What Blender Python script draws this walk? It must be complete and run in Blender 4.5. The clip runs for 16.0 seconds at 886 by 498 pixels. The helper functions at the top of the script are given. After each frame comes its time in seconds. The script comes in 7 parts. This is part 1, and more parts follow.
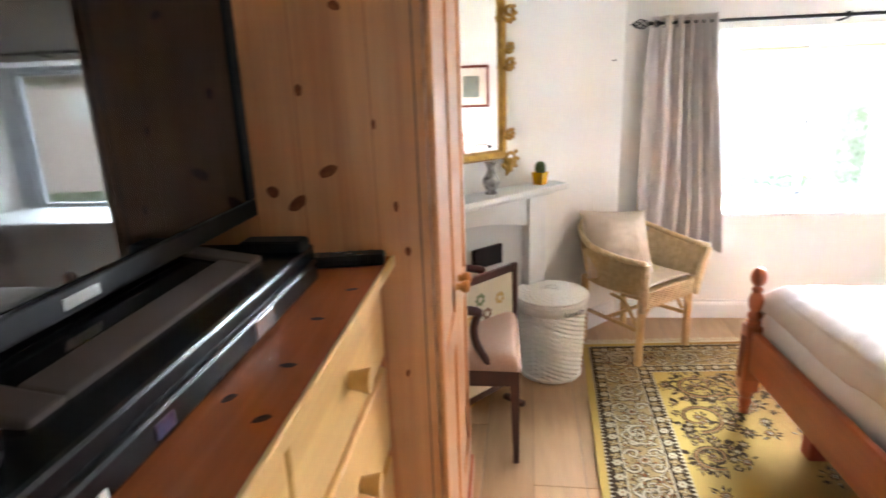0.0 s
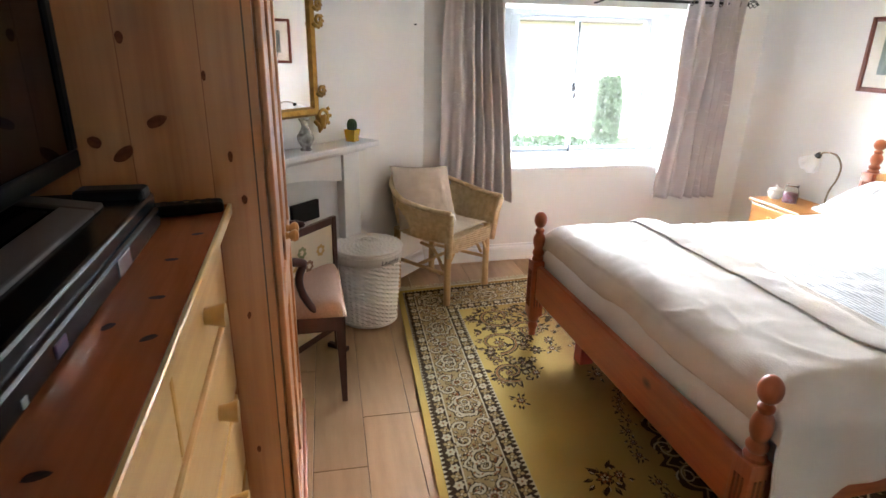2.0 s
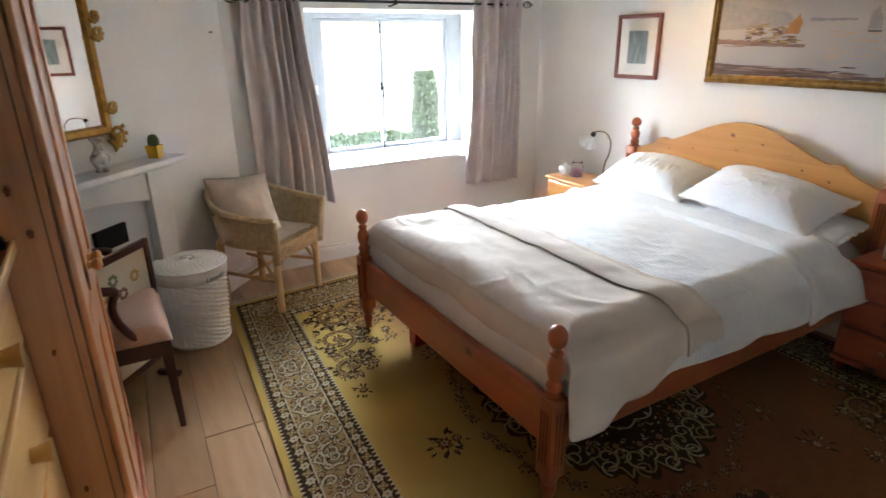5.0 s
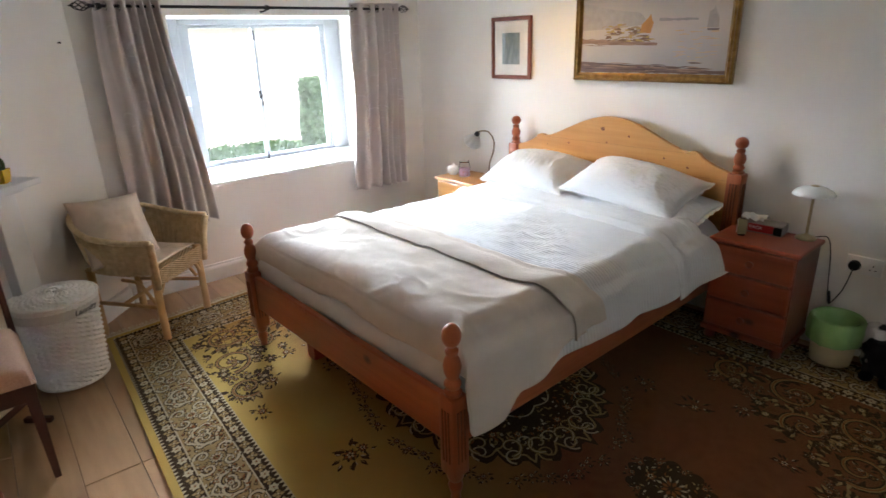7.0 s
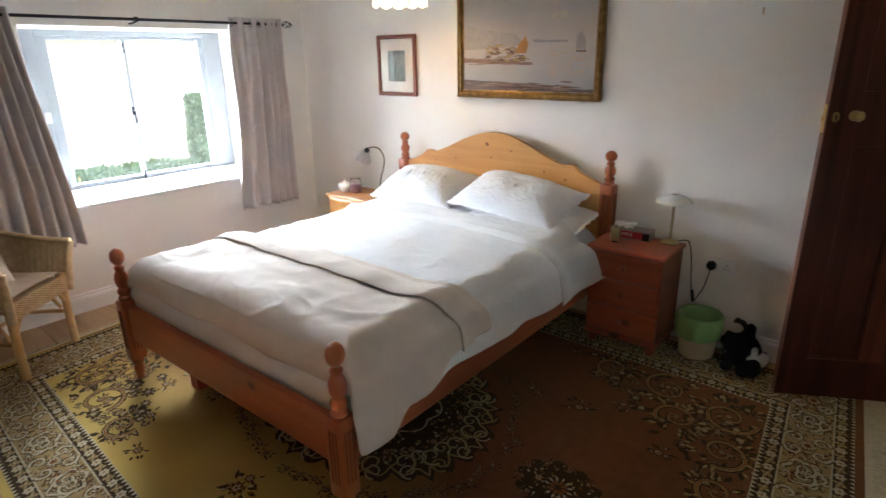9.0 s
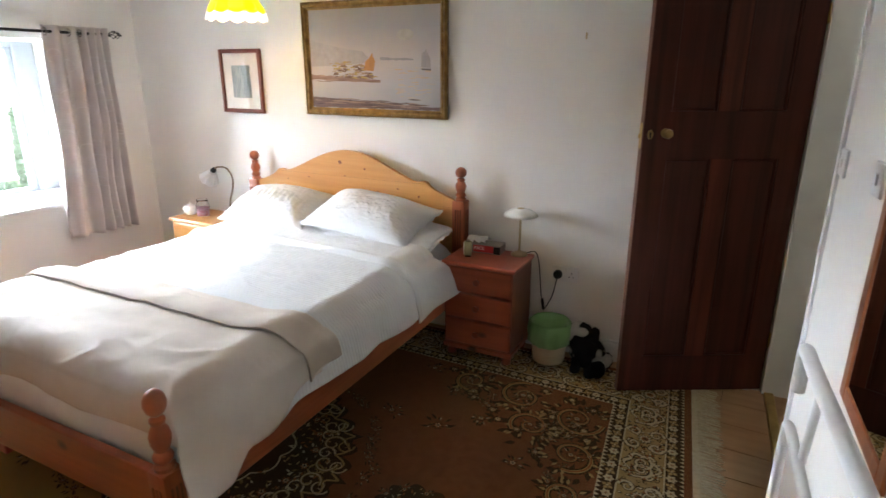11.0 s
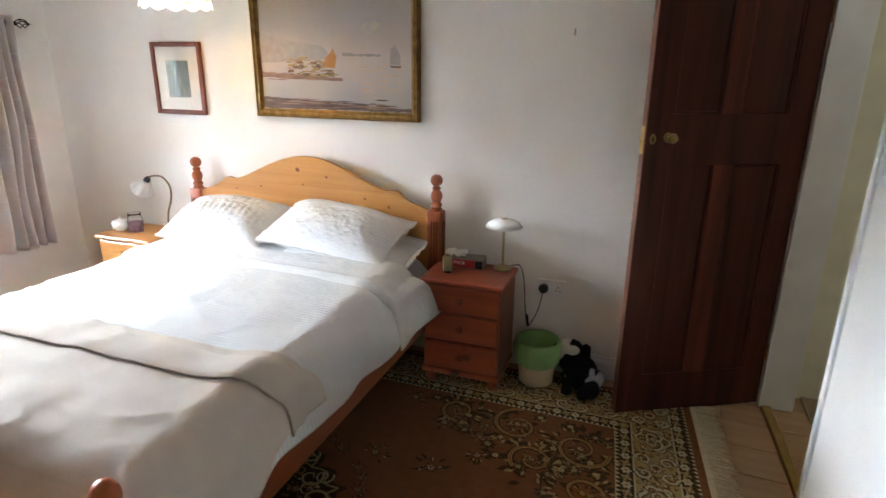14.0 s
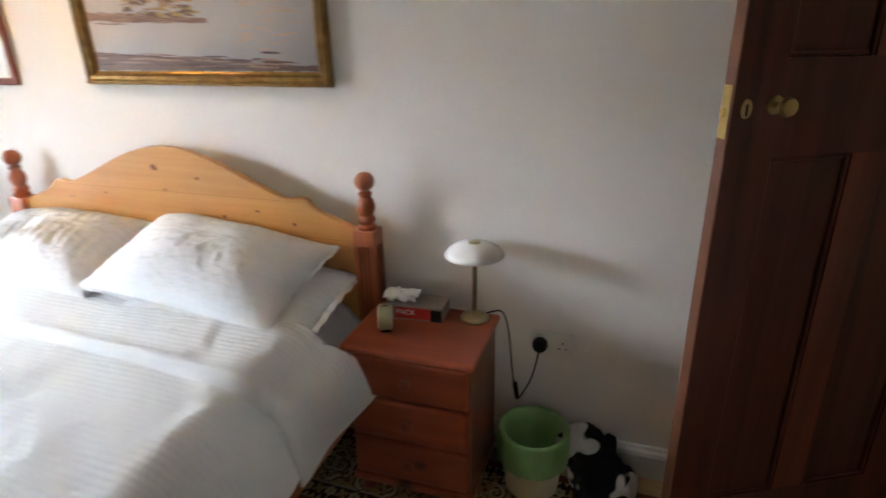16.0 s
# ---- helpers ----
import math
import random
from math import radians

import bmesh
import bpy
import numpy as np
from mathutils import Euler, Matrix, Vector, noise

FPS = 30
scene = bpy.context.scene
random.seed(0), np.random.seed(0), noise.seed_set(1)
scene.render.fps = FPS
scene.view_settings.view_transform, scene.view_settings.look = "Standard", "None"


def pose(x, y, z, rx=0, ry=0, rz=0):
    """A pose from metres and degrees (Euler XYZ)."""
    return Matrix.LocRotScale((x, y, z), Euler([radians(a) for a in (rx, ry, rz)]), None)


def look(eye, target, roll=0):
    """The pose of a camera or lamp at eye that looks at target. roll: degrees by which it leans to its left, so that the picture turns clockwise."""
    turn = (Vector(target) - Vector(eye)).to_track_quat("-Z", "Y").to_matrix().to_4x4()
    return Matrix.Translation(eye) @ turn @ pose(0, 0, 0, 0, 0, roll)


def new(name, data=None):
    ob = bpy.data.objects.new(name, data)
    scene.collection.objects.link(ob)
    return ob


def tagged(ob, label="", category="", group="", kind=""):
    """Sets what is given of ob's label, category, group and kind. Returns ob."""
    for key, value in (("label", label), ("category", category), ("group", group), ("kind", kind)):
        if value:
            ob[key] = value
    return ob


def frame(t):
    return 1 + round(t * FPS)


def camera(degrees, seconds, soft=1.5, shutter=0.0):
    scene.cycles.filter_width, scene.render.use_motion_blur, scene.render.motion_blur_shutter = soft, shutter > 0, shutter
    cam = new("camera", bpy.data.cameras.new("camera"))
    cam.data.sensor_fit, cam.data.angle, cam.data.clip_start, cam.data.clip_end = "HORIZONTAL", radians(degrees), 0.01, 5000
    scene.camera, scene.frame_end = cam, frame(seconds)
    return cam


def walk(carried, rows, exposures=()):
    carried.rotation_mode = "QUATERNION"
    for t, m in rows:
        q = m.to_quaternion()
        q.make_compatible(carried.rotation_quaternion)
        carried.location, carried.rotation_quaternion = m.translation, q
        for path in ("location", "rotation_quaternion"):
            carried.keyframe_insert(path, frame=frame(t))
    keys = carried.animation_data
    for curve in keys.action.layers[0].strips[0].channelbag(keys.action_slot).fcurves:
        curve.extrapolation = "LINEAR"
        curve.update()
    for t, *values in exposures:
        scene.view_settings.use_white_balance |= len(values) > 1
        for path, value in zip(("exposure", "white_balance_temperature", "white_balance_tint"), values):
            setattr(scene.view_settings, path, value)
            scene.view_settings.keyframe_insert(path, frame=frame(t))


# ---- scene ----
cam = camera(75.2, 16.0, shutter=0.5)
PATH = [
    (0, (-3.15, -3.535, 1.467), (-3.356, -1.622, 0.923), -2.2),
    (0.5, (-3.123, -3.524, 1.473), (-3.046, -1.606, 0.909), -1.6),
    (1, (-3.14, -3.524, 1.456), (-2.88, -1.631, 0.866), -0.3),
    (1.5, (-3.179, -3.622, 1.465), (-2.769, -1.768, 0.839), 1.2),
    (2, (-3.213, -3.691, 1.473), (-2.762, -1.864, 0.797), 1.2),
    (2.5, (-3.254, -3.743, 1.502), (-2.762, -1.935, 0.802), 1.2),
    (3, (-3.263, -3.784, 1.514), (-2.733, -1.988, 0.811), 0.9),
    (3.5, (-3.242, -3.804, 1.518), (-2.64, -2.03, 0.817), 0.4),
    (4, (-3.217, -3.819, 1.518), (-2.497, -2.09, 0.818), -0.2),
    (4.2, (-3.206, -3.829, 1.52), (-2.438, -2.12, 0.82), -0.4),
    (6.3, (-3.153, -3.837, 1.503), (-2.004, -2.347, 0.826), -1.5),
    (6.5, (-3.145, -3.854, 1.521), (-1.982, -2.377, 0.836), -1.8),
    (7, (-3.138, -3.856, 1.515), (-1.909, -2.431, 0.835), -1.9),
    (7.5, (-3.132, -3.863, 1.519), (-1.839, -2.494, 0.845), -1.7),
    (8, (-3.132, -3.869, 1.512), (-1.776, -2.557, 0.851), -1.3),
    (8.5, (-3.115, -3.878, 1.508), (-1.705, -2.618, 0.859), -1.1),
    (9, (-3.089, -3.912, 1.513), (-1.618, -2.715, 0.877), -0.9),
    (9.5, (-3.077, -3.933, 1.517), (-1.532, -2.827, 0.894), -0.4),
    (9.7, (-3.07, -3.938, 1.522), (-1.495, -2.871, 0.903), -0.2),
    (11.8, (-2.93, -4.006, 1.526), (-1.161, -3.278, 0.943), 0.4),
    (12, (-2.93, -4.001, 1.526), (-1.146, -3.307, 0.945), 0.6),
    (12.5, (-2.907, -3.994, 1.525), (-1.1, -3.361, 0.948), 0.8),
    (13, (-2.916, -3.953, 1.531), (-1.1, -3.343, 0.957), 0.8),
    (13.5, (-2.886, -3.82, 1.521), (-1.07, -3.213, 0.945), 0.8),
    (14, (-2.788, -3.66, 1.517), (-0.99, -3.019, 0.923), 0.6),
    (14.5, (-2.637, -3.561, 1.482), (-0.84, -2.917, 0.888), 0.4),
    (15, (-2.322, -3.491, 1.496), (-0.546, -2.819, 0.868), -0.1),
    (15.5, (-2.015, -3.423, 1.465), (-0.254, -2.736, 0.811), -0.3),
    (16, (-1.67, -3.449, 1.44), (0.095, -2.855, 0.709), -1.2),
]
walk(cam, [(t, look(eye, target, roll)) for t, eye, target, roll in PATH], [(0.0, 4.1), (0.5, 3.55), (1.5, 3.3), (3.5, 3.2), (4.2, 3.0), (6.5, 2.72), (9.0, 2.75), (12.0, 3.15), (13.5, 3.1), (15.0, 2.95), (16.0, 2.88)])

# ---- world, sun and lamps ----
world = bpy.data.worlds.new("overcast_sky")
scene.world = world
world.use_nodes = True
wn = world.node_tree.nodes
wl = world.node_tree.links
sky = wn.new("ShaderNodeTexSky")
sky.sky_type = "NISHITA"
sky.sun_disc = False
sky.sun_elevation, sky.sun_rotation = radians(48), radians(200)
wl.new(sky.outputs[0], wn["Background"].inputs[0])
wn["Background"].inputs[1].default_value = 0.12

sun = new("sun", bpy.data.lights.new("sun", "SUN"))
sun.data.energy, sun.data.angle, sun.data.color = 1.0, radians(12), (1.0, 0.96, 0.9)
sun.matrix_world = look((0, 0, 20), (3.0, 17.0, 0))

# area lamp added outside the window to stand in for the overcast sky
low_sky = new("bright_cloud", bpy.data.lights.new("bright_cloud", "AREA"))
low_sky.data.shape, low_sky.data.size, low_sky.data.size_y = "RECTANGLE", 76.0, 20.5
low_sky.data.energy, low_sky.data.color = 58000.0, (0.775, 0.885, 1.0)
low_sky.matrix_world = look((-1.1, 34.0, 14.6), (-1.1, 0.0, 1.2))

# daylight that falls on the landing beyond the door
landing_light = new("landing_daylight", bpy.data.lights.new("landing_daylight", "AREA"))
landing_light.data.shape, landing_light.data.size, landing_light.data.size_y = "RECTANGLE", 0.6, 0.8
landing_light.data.energy, landing_light.data.color = 0.5, (1.0, 0.97, 0.88)
landing_light.matrix_world = look((-1.4, -5.0, 2.0), (-0.2, -4.9, 0.8))

# ---- materials ----
def mat(name, col, rough=0.6, metal=0.0, col2=None, scale=8.0, bump=0.0, bscale=60.0, stretch=(1, 1, 1), dirt=0.0, sheen=0.0, sheen_tint=None, detail=4.0, coat=0.0, spec=0.5, island=0.0):
    """A surface with grain at two scales: colour mixed between col and col2, and a fine bump."""
    m = bpy.data.materials.new(name)
    m.use_nodes = True
    n, l = m.node_tree.nodes, m.node_tree.links
    b = n["Principled BSDF"]
    b.inputs["Roughness"].default_value, b.inputs["Metallic"].default_value = rough, metal
    b.inputs["Coat Weight"].default_value, b.inputs["Specular IOR Level"].default_value = coat, spec
    b.inputs["Coat Roughness"].default_value = 0.15
    if sheen:
        b.inputs["Sheen Weight"].default_value, b.inputs["Sheen Roughness"].default_value = sheen, 0.3
        b.inputs["Sheen Tint"].default_value = (*(sheen_tint or col), 1)
    tc, mp = n.new("ShaderNodeTexCoord"), n.new("ShaderNodeMapping")
    mp.inputs["Scale"].default_value = stretch
    l.new(tc.outputs["Object"], mp.inputs[0])
    tex = n.new("ShaderNodeTexNoise")
    tex.inputs["Scale"].default_value, tex.inputs["Detail"].default_value = scale, detail
    l.new(mp.outputs[0], tex.inputs["Vector"])
    ramp = n.new("ShaderNodeValToRGB")
    ramp.color_ramp.elements[0].position, ramp.color_ramp.elements[1].position = 0.3, 0.7
    ramp.color_ramp.elements[0].color = (*col, 1)
    c2 = col2 or tuple(min(1, c * 0.88) for c in col)
    ramp.color_ramp.elements[1].color = (*c2, 1)
    l.new(tex.outputs["Fac"], ramp.inputs[0])
    out = ramp.outputs[0]
    if island:
        oi, hsv, mr = n.new("ShaderNodeObjectInfo"), n.new("ShaderNodeHueSaturation"), n.new("ShaderNodeMapRange")
        mr.inputs[3].default_value, mr.inputs[4].default_value = 1 - island, 1 + island
        l.new(oi.outputs["Random"], mr.inputs[0])
        l.new(mr.outputs[0], hsv.inputs["Value"])
        l.new(out, hsv.inputs["Color"])
        out = hsv.outputs[0]
    if dirt:
        t2, mx = n.new("ShaderNodeTexNoise"), n.new("ShaderNodeMix")
        mx.data_type, mx.blend_type = "RGBA", "MULTIPLY"
        t2.inputs["Scale"].default_value, t2.inputs["Detail"].default_value = 1.7, 6.0
        l.new(tc.outputs["Object"], t2.inputs["Vector"])
        r2 = n.new("ShaderNodeValToRGB")
        r2.color_ramp.elements[0].position, r2.color_ramp.elements[1].position = 0.35, 0.65
        r2.color_ramp.elements[0].color = (1 - dirt, 1 - dirt, 1 - dirt, 1)
        l.new(t2.outputs["Fac"], r2.inputs[0])
        mx.inputs[0].default_value = 1.0
        l.new(out, mx.inputs[6])
        l.new(r2.outputs[0], mx.inputs[7])
        out = mx.outputs[2]
    l.new(out, b.inputs["Base Color"])
    if bump:
        bt, bn = n.new("ShaderNodeTexNoise"), n.new("ShaderNodeBump")
        bt.inputs["Scale"].default_value, bt.inputs["Detail"].default_value = bscale, 3.0
        l.new(mp.outputs[0], bt.inputs["Vector"])
        bn.inputs["Strength"].default_value, bn.inputs["Distance"].default_value = bump, 0.004
        l.new(bt.outputs["Fac"], bn.inputs["Height"])
        l.new(bn.outputs[0], b.inputs["Normal"])
    return m


def pine(name, col, dark, axis, rough=0.35, knots=True, knot_col=(0.06, 0.018, 0.008), scale=1.0, coat=0.25):
    """Varnished knotty pine whose grain runs along the given axis."""
    m = mat(name, col, rough, col2=dark, coat=coat)
    n, l = m.node_tree.nodes, m.node_tree.links
    b = n["Principled BSDF"]
    for x in [x for x in n if x.type in ("TEX_NOISE", "VALTORGB", "MAPPING")]:
        n.remove(x)
    tc = next(x for x in n if x.type == "TEX_COORD")
    mp = n.new("ShaderNodeMapping")
    s = [9.0, 9.0, 9.0]
    s["xyz".index(axis)] = 0.45
    mp.inputs["Scale"].default_value = [v * scale for v in s]
    l.new(tc.outputs["Object"], mp.inputs[0])
    nz = n.new("ShaderNodeTexNoise")
    nz.inputs["Scale"].default_value, nz.inputs["Detail"].default_value, nz.inputs["Distortion"].default_value = 1.6, 5.0, 1.2
    l.new(mp.outputs[0], nz.inputs["Vector"])
    fine = n.new("ShaderNodeTexNoise")
    fine.inputs["Scale"].default_value, fine.inputs["Detail"].default_value = 14.0, 2.0
    l.new(mp.outputs[0], fine.inputs["Vector"])
    add = n.new("ShaderNodeMath")
    add.operation = "MULTIPLY_ADD"
    add.inputs[1].default_value = 0.25
    l.new(fine.outputs["Fac"], add.inputs[0])
    l.new(nz.outputs["Fac"], add.inputs[2])
    ramp = n.new("ShaderNodeValToRGB")
    ramp.color_ramp.elements[0].position, ramp.color_ramp.elements[1].position = 0.42, 0.85
    ramp.color_ramp.elements[0].color, ramp.color_ramp.elements[1].color = (*col, 1), (*dark, 1)
    l.new(add.outputs[0], ramp.inputs[0])
    out = ramp.outputs[0]
    if knots:
        km = n.new("ShaderNodeMapping")
        ks = [5.2, 5.2, 5.2]
        ks["xyz".index(axis)] = 3.4
        km.inputs["Scale"].default_value = [v * scale for v in ks]
        l.new(tc.outputs["Object"], km.inputs[0])
        vo = n.new("ShaderNodeTexVoronoi")
        vo.inputs["Scale"].default_value = 1.0
        l.new(km.outputs[0], vo.inputs["Vector"])
        kr = n.new("ShaderNodeValToRGB")
        e = kr.color_ramp.elements
        e[0].position, e[1].position = 0.055, 0.13
        e[0].color, e[1].color = (1, 1, 1, 1), (0, 0, 0, 1)
        l.new(vo.outputs["Distance"], kr.inputs[0])
        mx = n.new("ShaderNodeMix")
        mx.data_type = "RGBA"
        l.new(kr.outputs[0], mx.inputs[0])
        l.new(out, mx.inputs[6])
        mx.inputs[7].default_value = (*knot_col, 1)
        out = mx.outputs[2]
    l.new(out, b.inputs["Base Color"])
    bn = n.new("ShaderNodeBump")
    bn.inputs["Strength"].default_value, bn.inputs["Distance"].default_value = 0.12, 0.003
    l.new(fine.outputs["Fac"], bn.inputs["Height"])
    l.new(bn.outputs[0], b.inputs["Normal"])
    return m


def glass(name, col=(1, 1, 1), rough=0.0, ior=1.45):
    m = bpy.data.materials.new(name)
    m.use_nodes = True
    b = m.node_tree.nodes["Principled BSDF"]
    b.inputs["Base Color"].default_value = (*col, 1)
    b.inputs["Transmission Weight"].default_value, b.inputs["Roughness"].default_value, b.inputs["IOR"].default_value = 1.0, rough, ior
    return m


def glow(name, col, strength):
    m = bpy.data.materials.new(name)
    m.use_nodes = True
    b = m.node_tree.nodes["Principled BSDF"]
    b.inputs["Base Color"].default_value = (*col, 1)
    b.inputs["Emission Color"].default_value, b.inputs["Emission Strength"].default_value = (*col, 1), strength
    return m


WALL = mat("wall_emulsion", (0.81, 0.785, 0.74), 0.75, col2=(0.785, 0.76, 0.715), scale=2.0, bump=0.25, bscale=26, dirt=0.03)
CEIL = mat("ceiling_emulsion", (0.80, 0.79, 0.765), 0.8, scale=3.0, bump=0.1, bscale=40)
WHITE = mat("white_gloss_paint", (0.80, 0.80, 0.79), 0.35, scale=5.0, bump=0.06, bscale=30, dirt=0.04)
FLOORW = mat("laminate_plank", (0.46, 0.285, 0.15), 0.34, col2=(0.38, 0.225, 0.112), scale=7.0, stretch=(4, 0.5, 4), bump=0.05, bscale=50, island=0.12, dirt=0.1)
JOINT = mat("dark_joint", (0.16, 0.088, 0.045), 0.8)
CARPET = mat("landing_carpet", (0.42, 0.32, 0.22), 0.95, col2=(0.33, 0.25, 0.17), scale=80, bump=0.8, bscale=300)
BRASS = mat("brass", (0.62, 0.44, 0.16), 0.3, 1.0, col2=(0.5, 0.34, 0.12), scale=20)
PINE_X = pine("antique_pine_x", (0.41, 0.108, 0.036), (0.29, 0.064, 0.020), "x")
PINE_Y = pine("antique_pine_y", (0.41, 0.108, 0.036), (0.29, 0.064, 0.020), "y")
PINE_Z = pine("antique_pine_z", (0.41, 0.108, 0.036), (0.29, 0.064, 0.020), "z")
HONEY_Y = pine("honey_pine_y", (0.60, 0.28, 0.075), (0.48, 0.195, 0.045), "y", knot_col=(0.16, 0.05, 0.015))
HONEY_X = pine("honey_pine_x", (0.58, 0.29, 0.085), (0.47, 0.20, 0.05), "x", knot_col=(0.16, 0.05, 0.015), scale=0.7)
HONEY_Z = pine("honey_pine_z", (0.60, 0.28, 0.075), (0.48, 0.195, 0.045), "z", knot_col=(0.16, 0.05, 0.015))
CHESTTOP = pine("red_varnished_pine", (0.43, 0.122, 0.042), (0.29, 0.070, 0.024), "y", rough=0.26, coat=0.45, knot_col=(0.05, 0.01, 0.006))
WARD_Z = pine("wardrobe_pine_z", (0.62, 0.28, 0.12), (0.45, 0.165, 0.062), "z", coat=0.45, rough=0.3, scale=0.8, knot_col=(0.07, 0.02, 0.01))
DRAWER = pine("pale_drawer_pine", (0.62, 0.36, 0.12), (0.52, 0.27, 0.08), "y", knot_col=(0.2, 0.07, 0.025))
DARKDOOR = pine("dark_stained_door", (0.082, 0.018, 0.010), (0.030, 0.0066, 0.004), "z", coat=0.0, rough=0.5, knots=False, scale=0.7)
DOOREDGE = pine("door_edge_pine", (0.20, 0.07, 0.03), (0.11, 0.036, 0.016), "z", rough=0.45, knots=False, scale=0.8)
MAHOG = pine("mahogany", (0.060, 0.012, 0.009), (0.035, 0.007, 0.006), "z", rough=0.3, knots=False)
DARKDOOR.node_tree.nodes["Principled BSDF"].inputs["Specular IOR Level"].default_value = 0.2
DOORRAIL = pine("worn_door_rail", (0.15, 0.036, 0.018), (0.06, 0.013, 0.007), "z", coat=0.0, rough=0.5, knots=False, scale=0.7)
DOORRAIL.node_tree.nodes["Principled BSDF"].inputs["Specular IOR Level"].default_value = 0.2
FRAMEWOOD = pine("frame_wood", (0.22, 0.048, 0.022), (0.13, 0.026, 0.012), "z", knots=False)
MIRRORPINE = pine("mirror_pine", (0.30, 0.10, 0.036), (0.21, 0.062, 0.022), "z", knots=False)
SHEET = mat("white_cotton", (0.68, 0.69, 0.705), 0.85, col2=(0.65, 0.66, 0.68), scale=4, bump=0.3, bscale=90, sheen=0.15)
BLANKET = mat("beige_fleece", (0.62, 0.55, 0.485), 0.95, col2=(0.57, 0.50, 0.44), scale=9, bump=0.4, bscale=240, sheen=0.2, sheen_tint=(0.7, 0.63, 0.55))
PIPING = mat("grey_piping", (0.54, 0.465, 0.40), 0.9)
CURTAIN = mat("grey_mauve_curtain", (0.63, 0.575, 0.56), 0.65, col2=(0.57, 0.515, 0.505), scale=6, bump=0.3, bscale=160, sheen=0.2, sheen_tint=(0.8, 0.78, 0.76))
IRON = mat("black_iron", (0.015, 0.014, 0.016), 0.45, 0.6)
DARKGILT = mat("dark_gilt", (0.36, 0.22, 0.07), 0.3, 0.8, col2=(0.20, 0.11, 0.03), scale=30, bump=0.4, bscale=60)
GILT = mat("gilt", (0.50, 0.30, 0.075), 0.38, 0.75, col2=(0.33, 0.18, 0.04), scale=30, bump=0.5, bscale=60)
WICKER = mat("natural_cane", (0.70, 0.55, 0.34), 0.55, col2=(0.52, 0.38, 0.20), scale=30, bump=0.3, bscale=200)
CANE = mat("cane_pole", (0.60, 0.40, 0.19), 0.4, col2=(0.49, 0.30, 0.13), scale=10, bump=0.1)
WHITEWICKER = mat("white_painted_wicker", (0.91, 0.905, 0.89), 0.6, col2=(0.86, 0.855, 0.83), scale=40, bump=0.2, bscale=150)
LINEN = mat("beige_linen", (0.60, 0.50, 0.41), 0.95, col2=(0.54, 0.45, 0.365), scale=14, bump=0.5, bscale=260)
BLACK = mat("black_plastic", (0.008, 0.008, 0.009), 0.42, scale=30, bump=0.05, spec=0.15)
GLOSSBLACK = mat("gloss_black", (0.006, 0.006, 0.007), 0.035, spec=0.5)
GREYPL = mat("grey_plastic", (0.080, 0.060, 0.052), 0.6, spec=0.2)
SATINBLACK = mat("satin_black", (0.007, 0.007, 0.008), 0.22, scale=30, spec=0.22)
SILVER = mat("silver", (0.6, 0.6, 0.6), 0.25, 0.9)
MIRROR = mat("mirror_silvering", (0.9, 0.9, 0.9), 0.015, 1.0, col2=(0.9, 0.9, 0.9))
PANE = glass("window_pane")
CLEAR = glass("clear_glass")
FROST = mat("opal_glass", (0.86, 0.85, 0.82), 0.25)
# White paint greyed, so the backlit window frame reads as shaded.
SASHWHITE = mat("greyed_white_paint", (0.36, 0.385, 0.41), 0.45, scale=5, bump=0.06, bscale=30, dirt=0.05)

# ---- helpers for building ----
def thing(name, label, category, m=None, group="", kind=""):
    ob = new(name)
    ob.empty_display_size = 0.1
    ob.matrix_world = m if m is not None else Matrix()
    return tagged(ob, label, category, group, kind)


def mesh_of(name, bm, material, smooth=0):
    me = bpy.data.meshes.new(name)
    bm.normal_update()
    bm.to_mesh(me)
    bm.free()
    for one in (material if isinstance(material, (list, tuple)) else [material]):
        me.materials.append(one)
    if smooth:
        me.polygons.foreach_set("use_smooth", [True] * len(me.polygons))
        if smooth == 2:
            me.set_sharp_from_angle(angle=radians(38))
    return me


def part(name, bm, material, parent, label="", smooth=0, at=None):
    ob = new(name, mesh_of(name, bm, material, smooth))
    ob.parent = parent
    if at is not None:
        ob.matrix_basis = at
    return tagged(ob, label)


def solo(name, bm, material, label, category, m=None, kind="", group="", smooth=0):
    ob = new(name, mesh_of(name, bm, material, smooth))
    if m is not None:
        ob.matrix_world = m
    return tagged(ob, label, category, group, kind)


def box(bm, x0, y0, z0, x1, y1, z1, bev=0.0, m=None, seg=2):
    made = bmesh.ops.create_cube(bm, size=1.0)["verts"]
    for v in made:
        v.co = Vector((x0 + (v.co.x + 0.5) * (x1 - x0), y0 + (v.co.y + 0.5) * (y1 - y0), z0 + (v.co.z + 0.5) * (z1 - z0)))
    if bev:
        edges = list({e for v in made for e in v.link_edges})
        got = bmesh.ops.bevel(bm, geom=edges, offset=bev, segments=seg, affect="EDGES", profile=0.5)
        made = list({v for f in got["faces"] for v in f.verts} | {v for v in made if v.is_valid})
    if m is not None:
        for v in made:
            v.co = m @ v.co
    return bm


def one_box(*a, **k):
    return box(bmesh.new(), *a, **k)


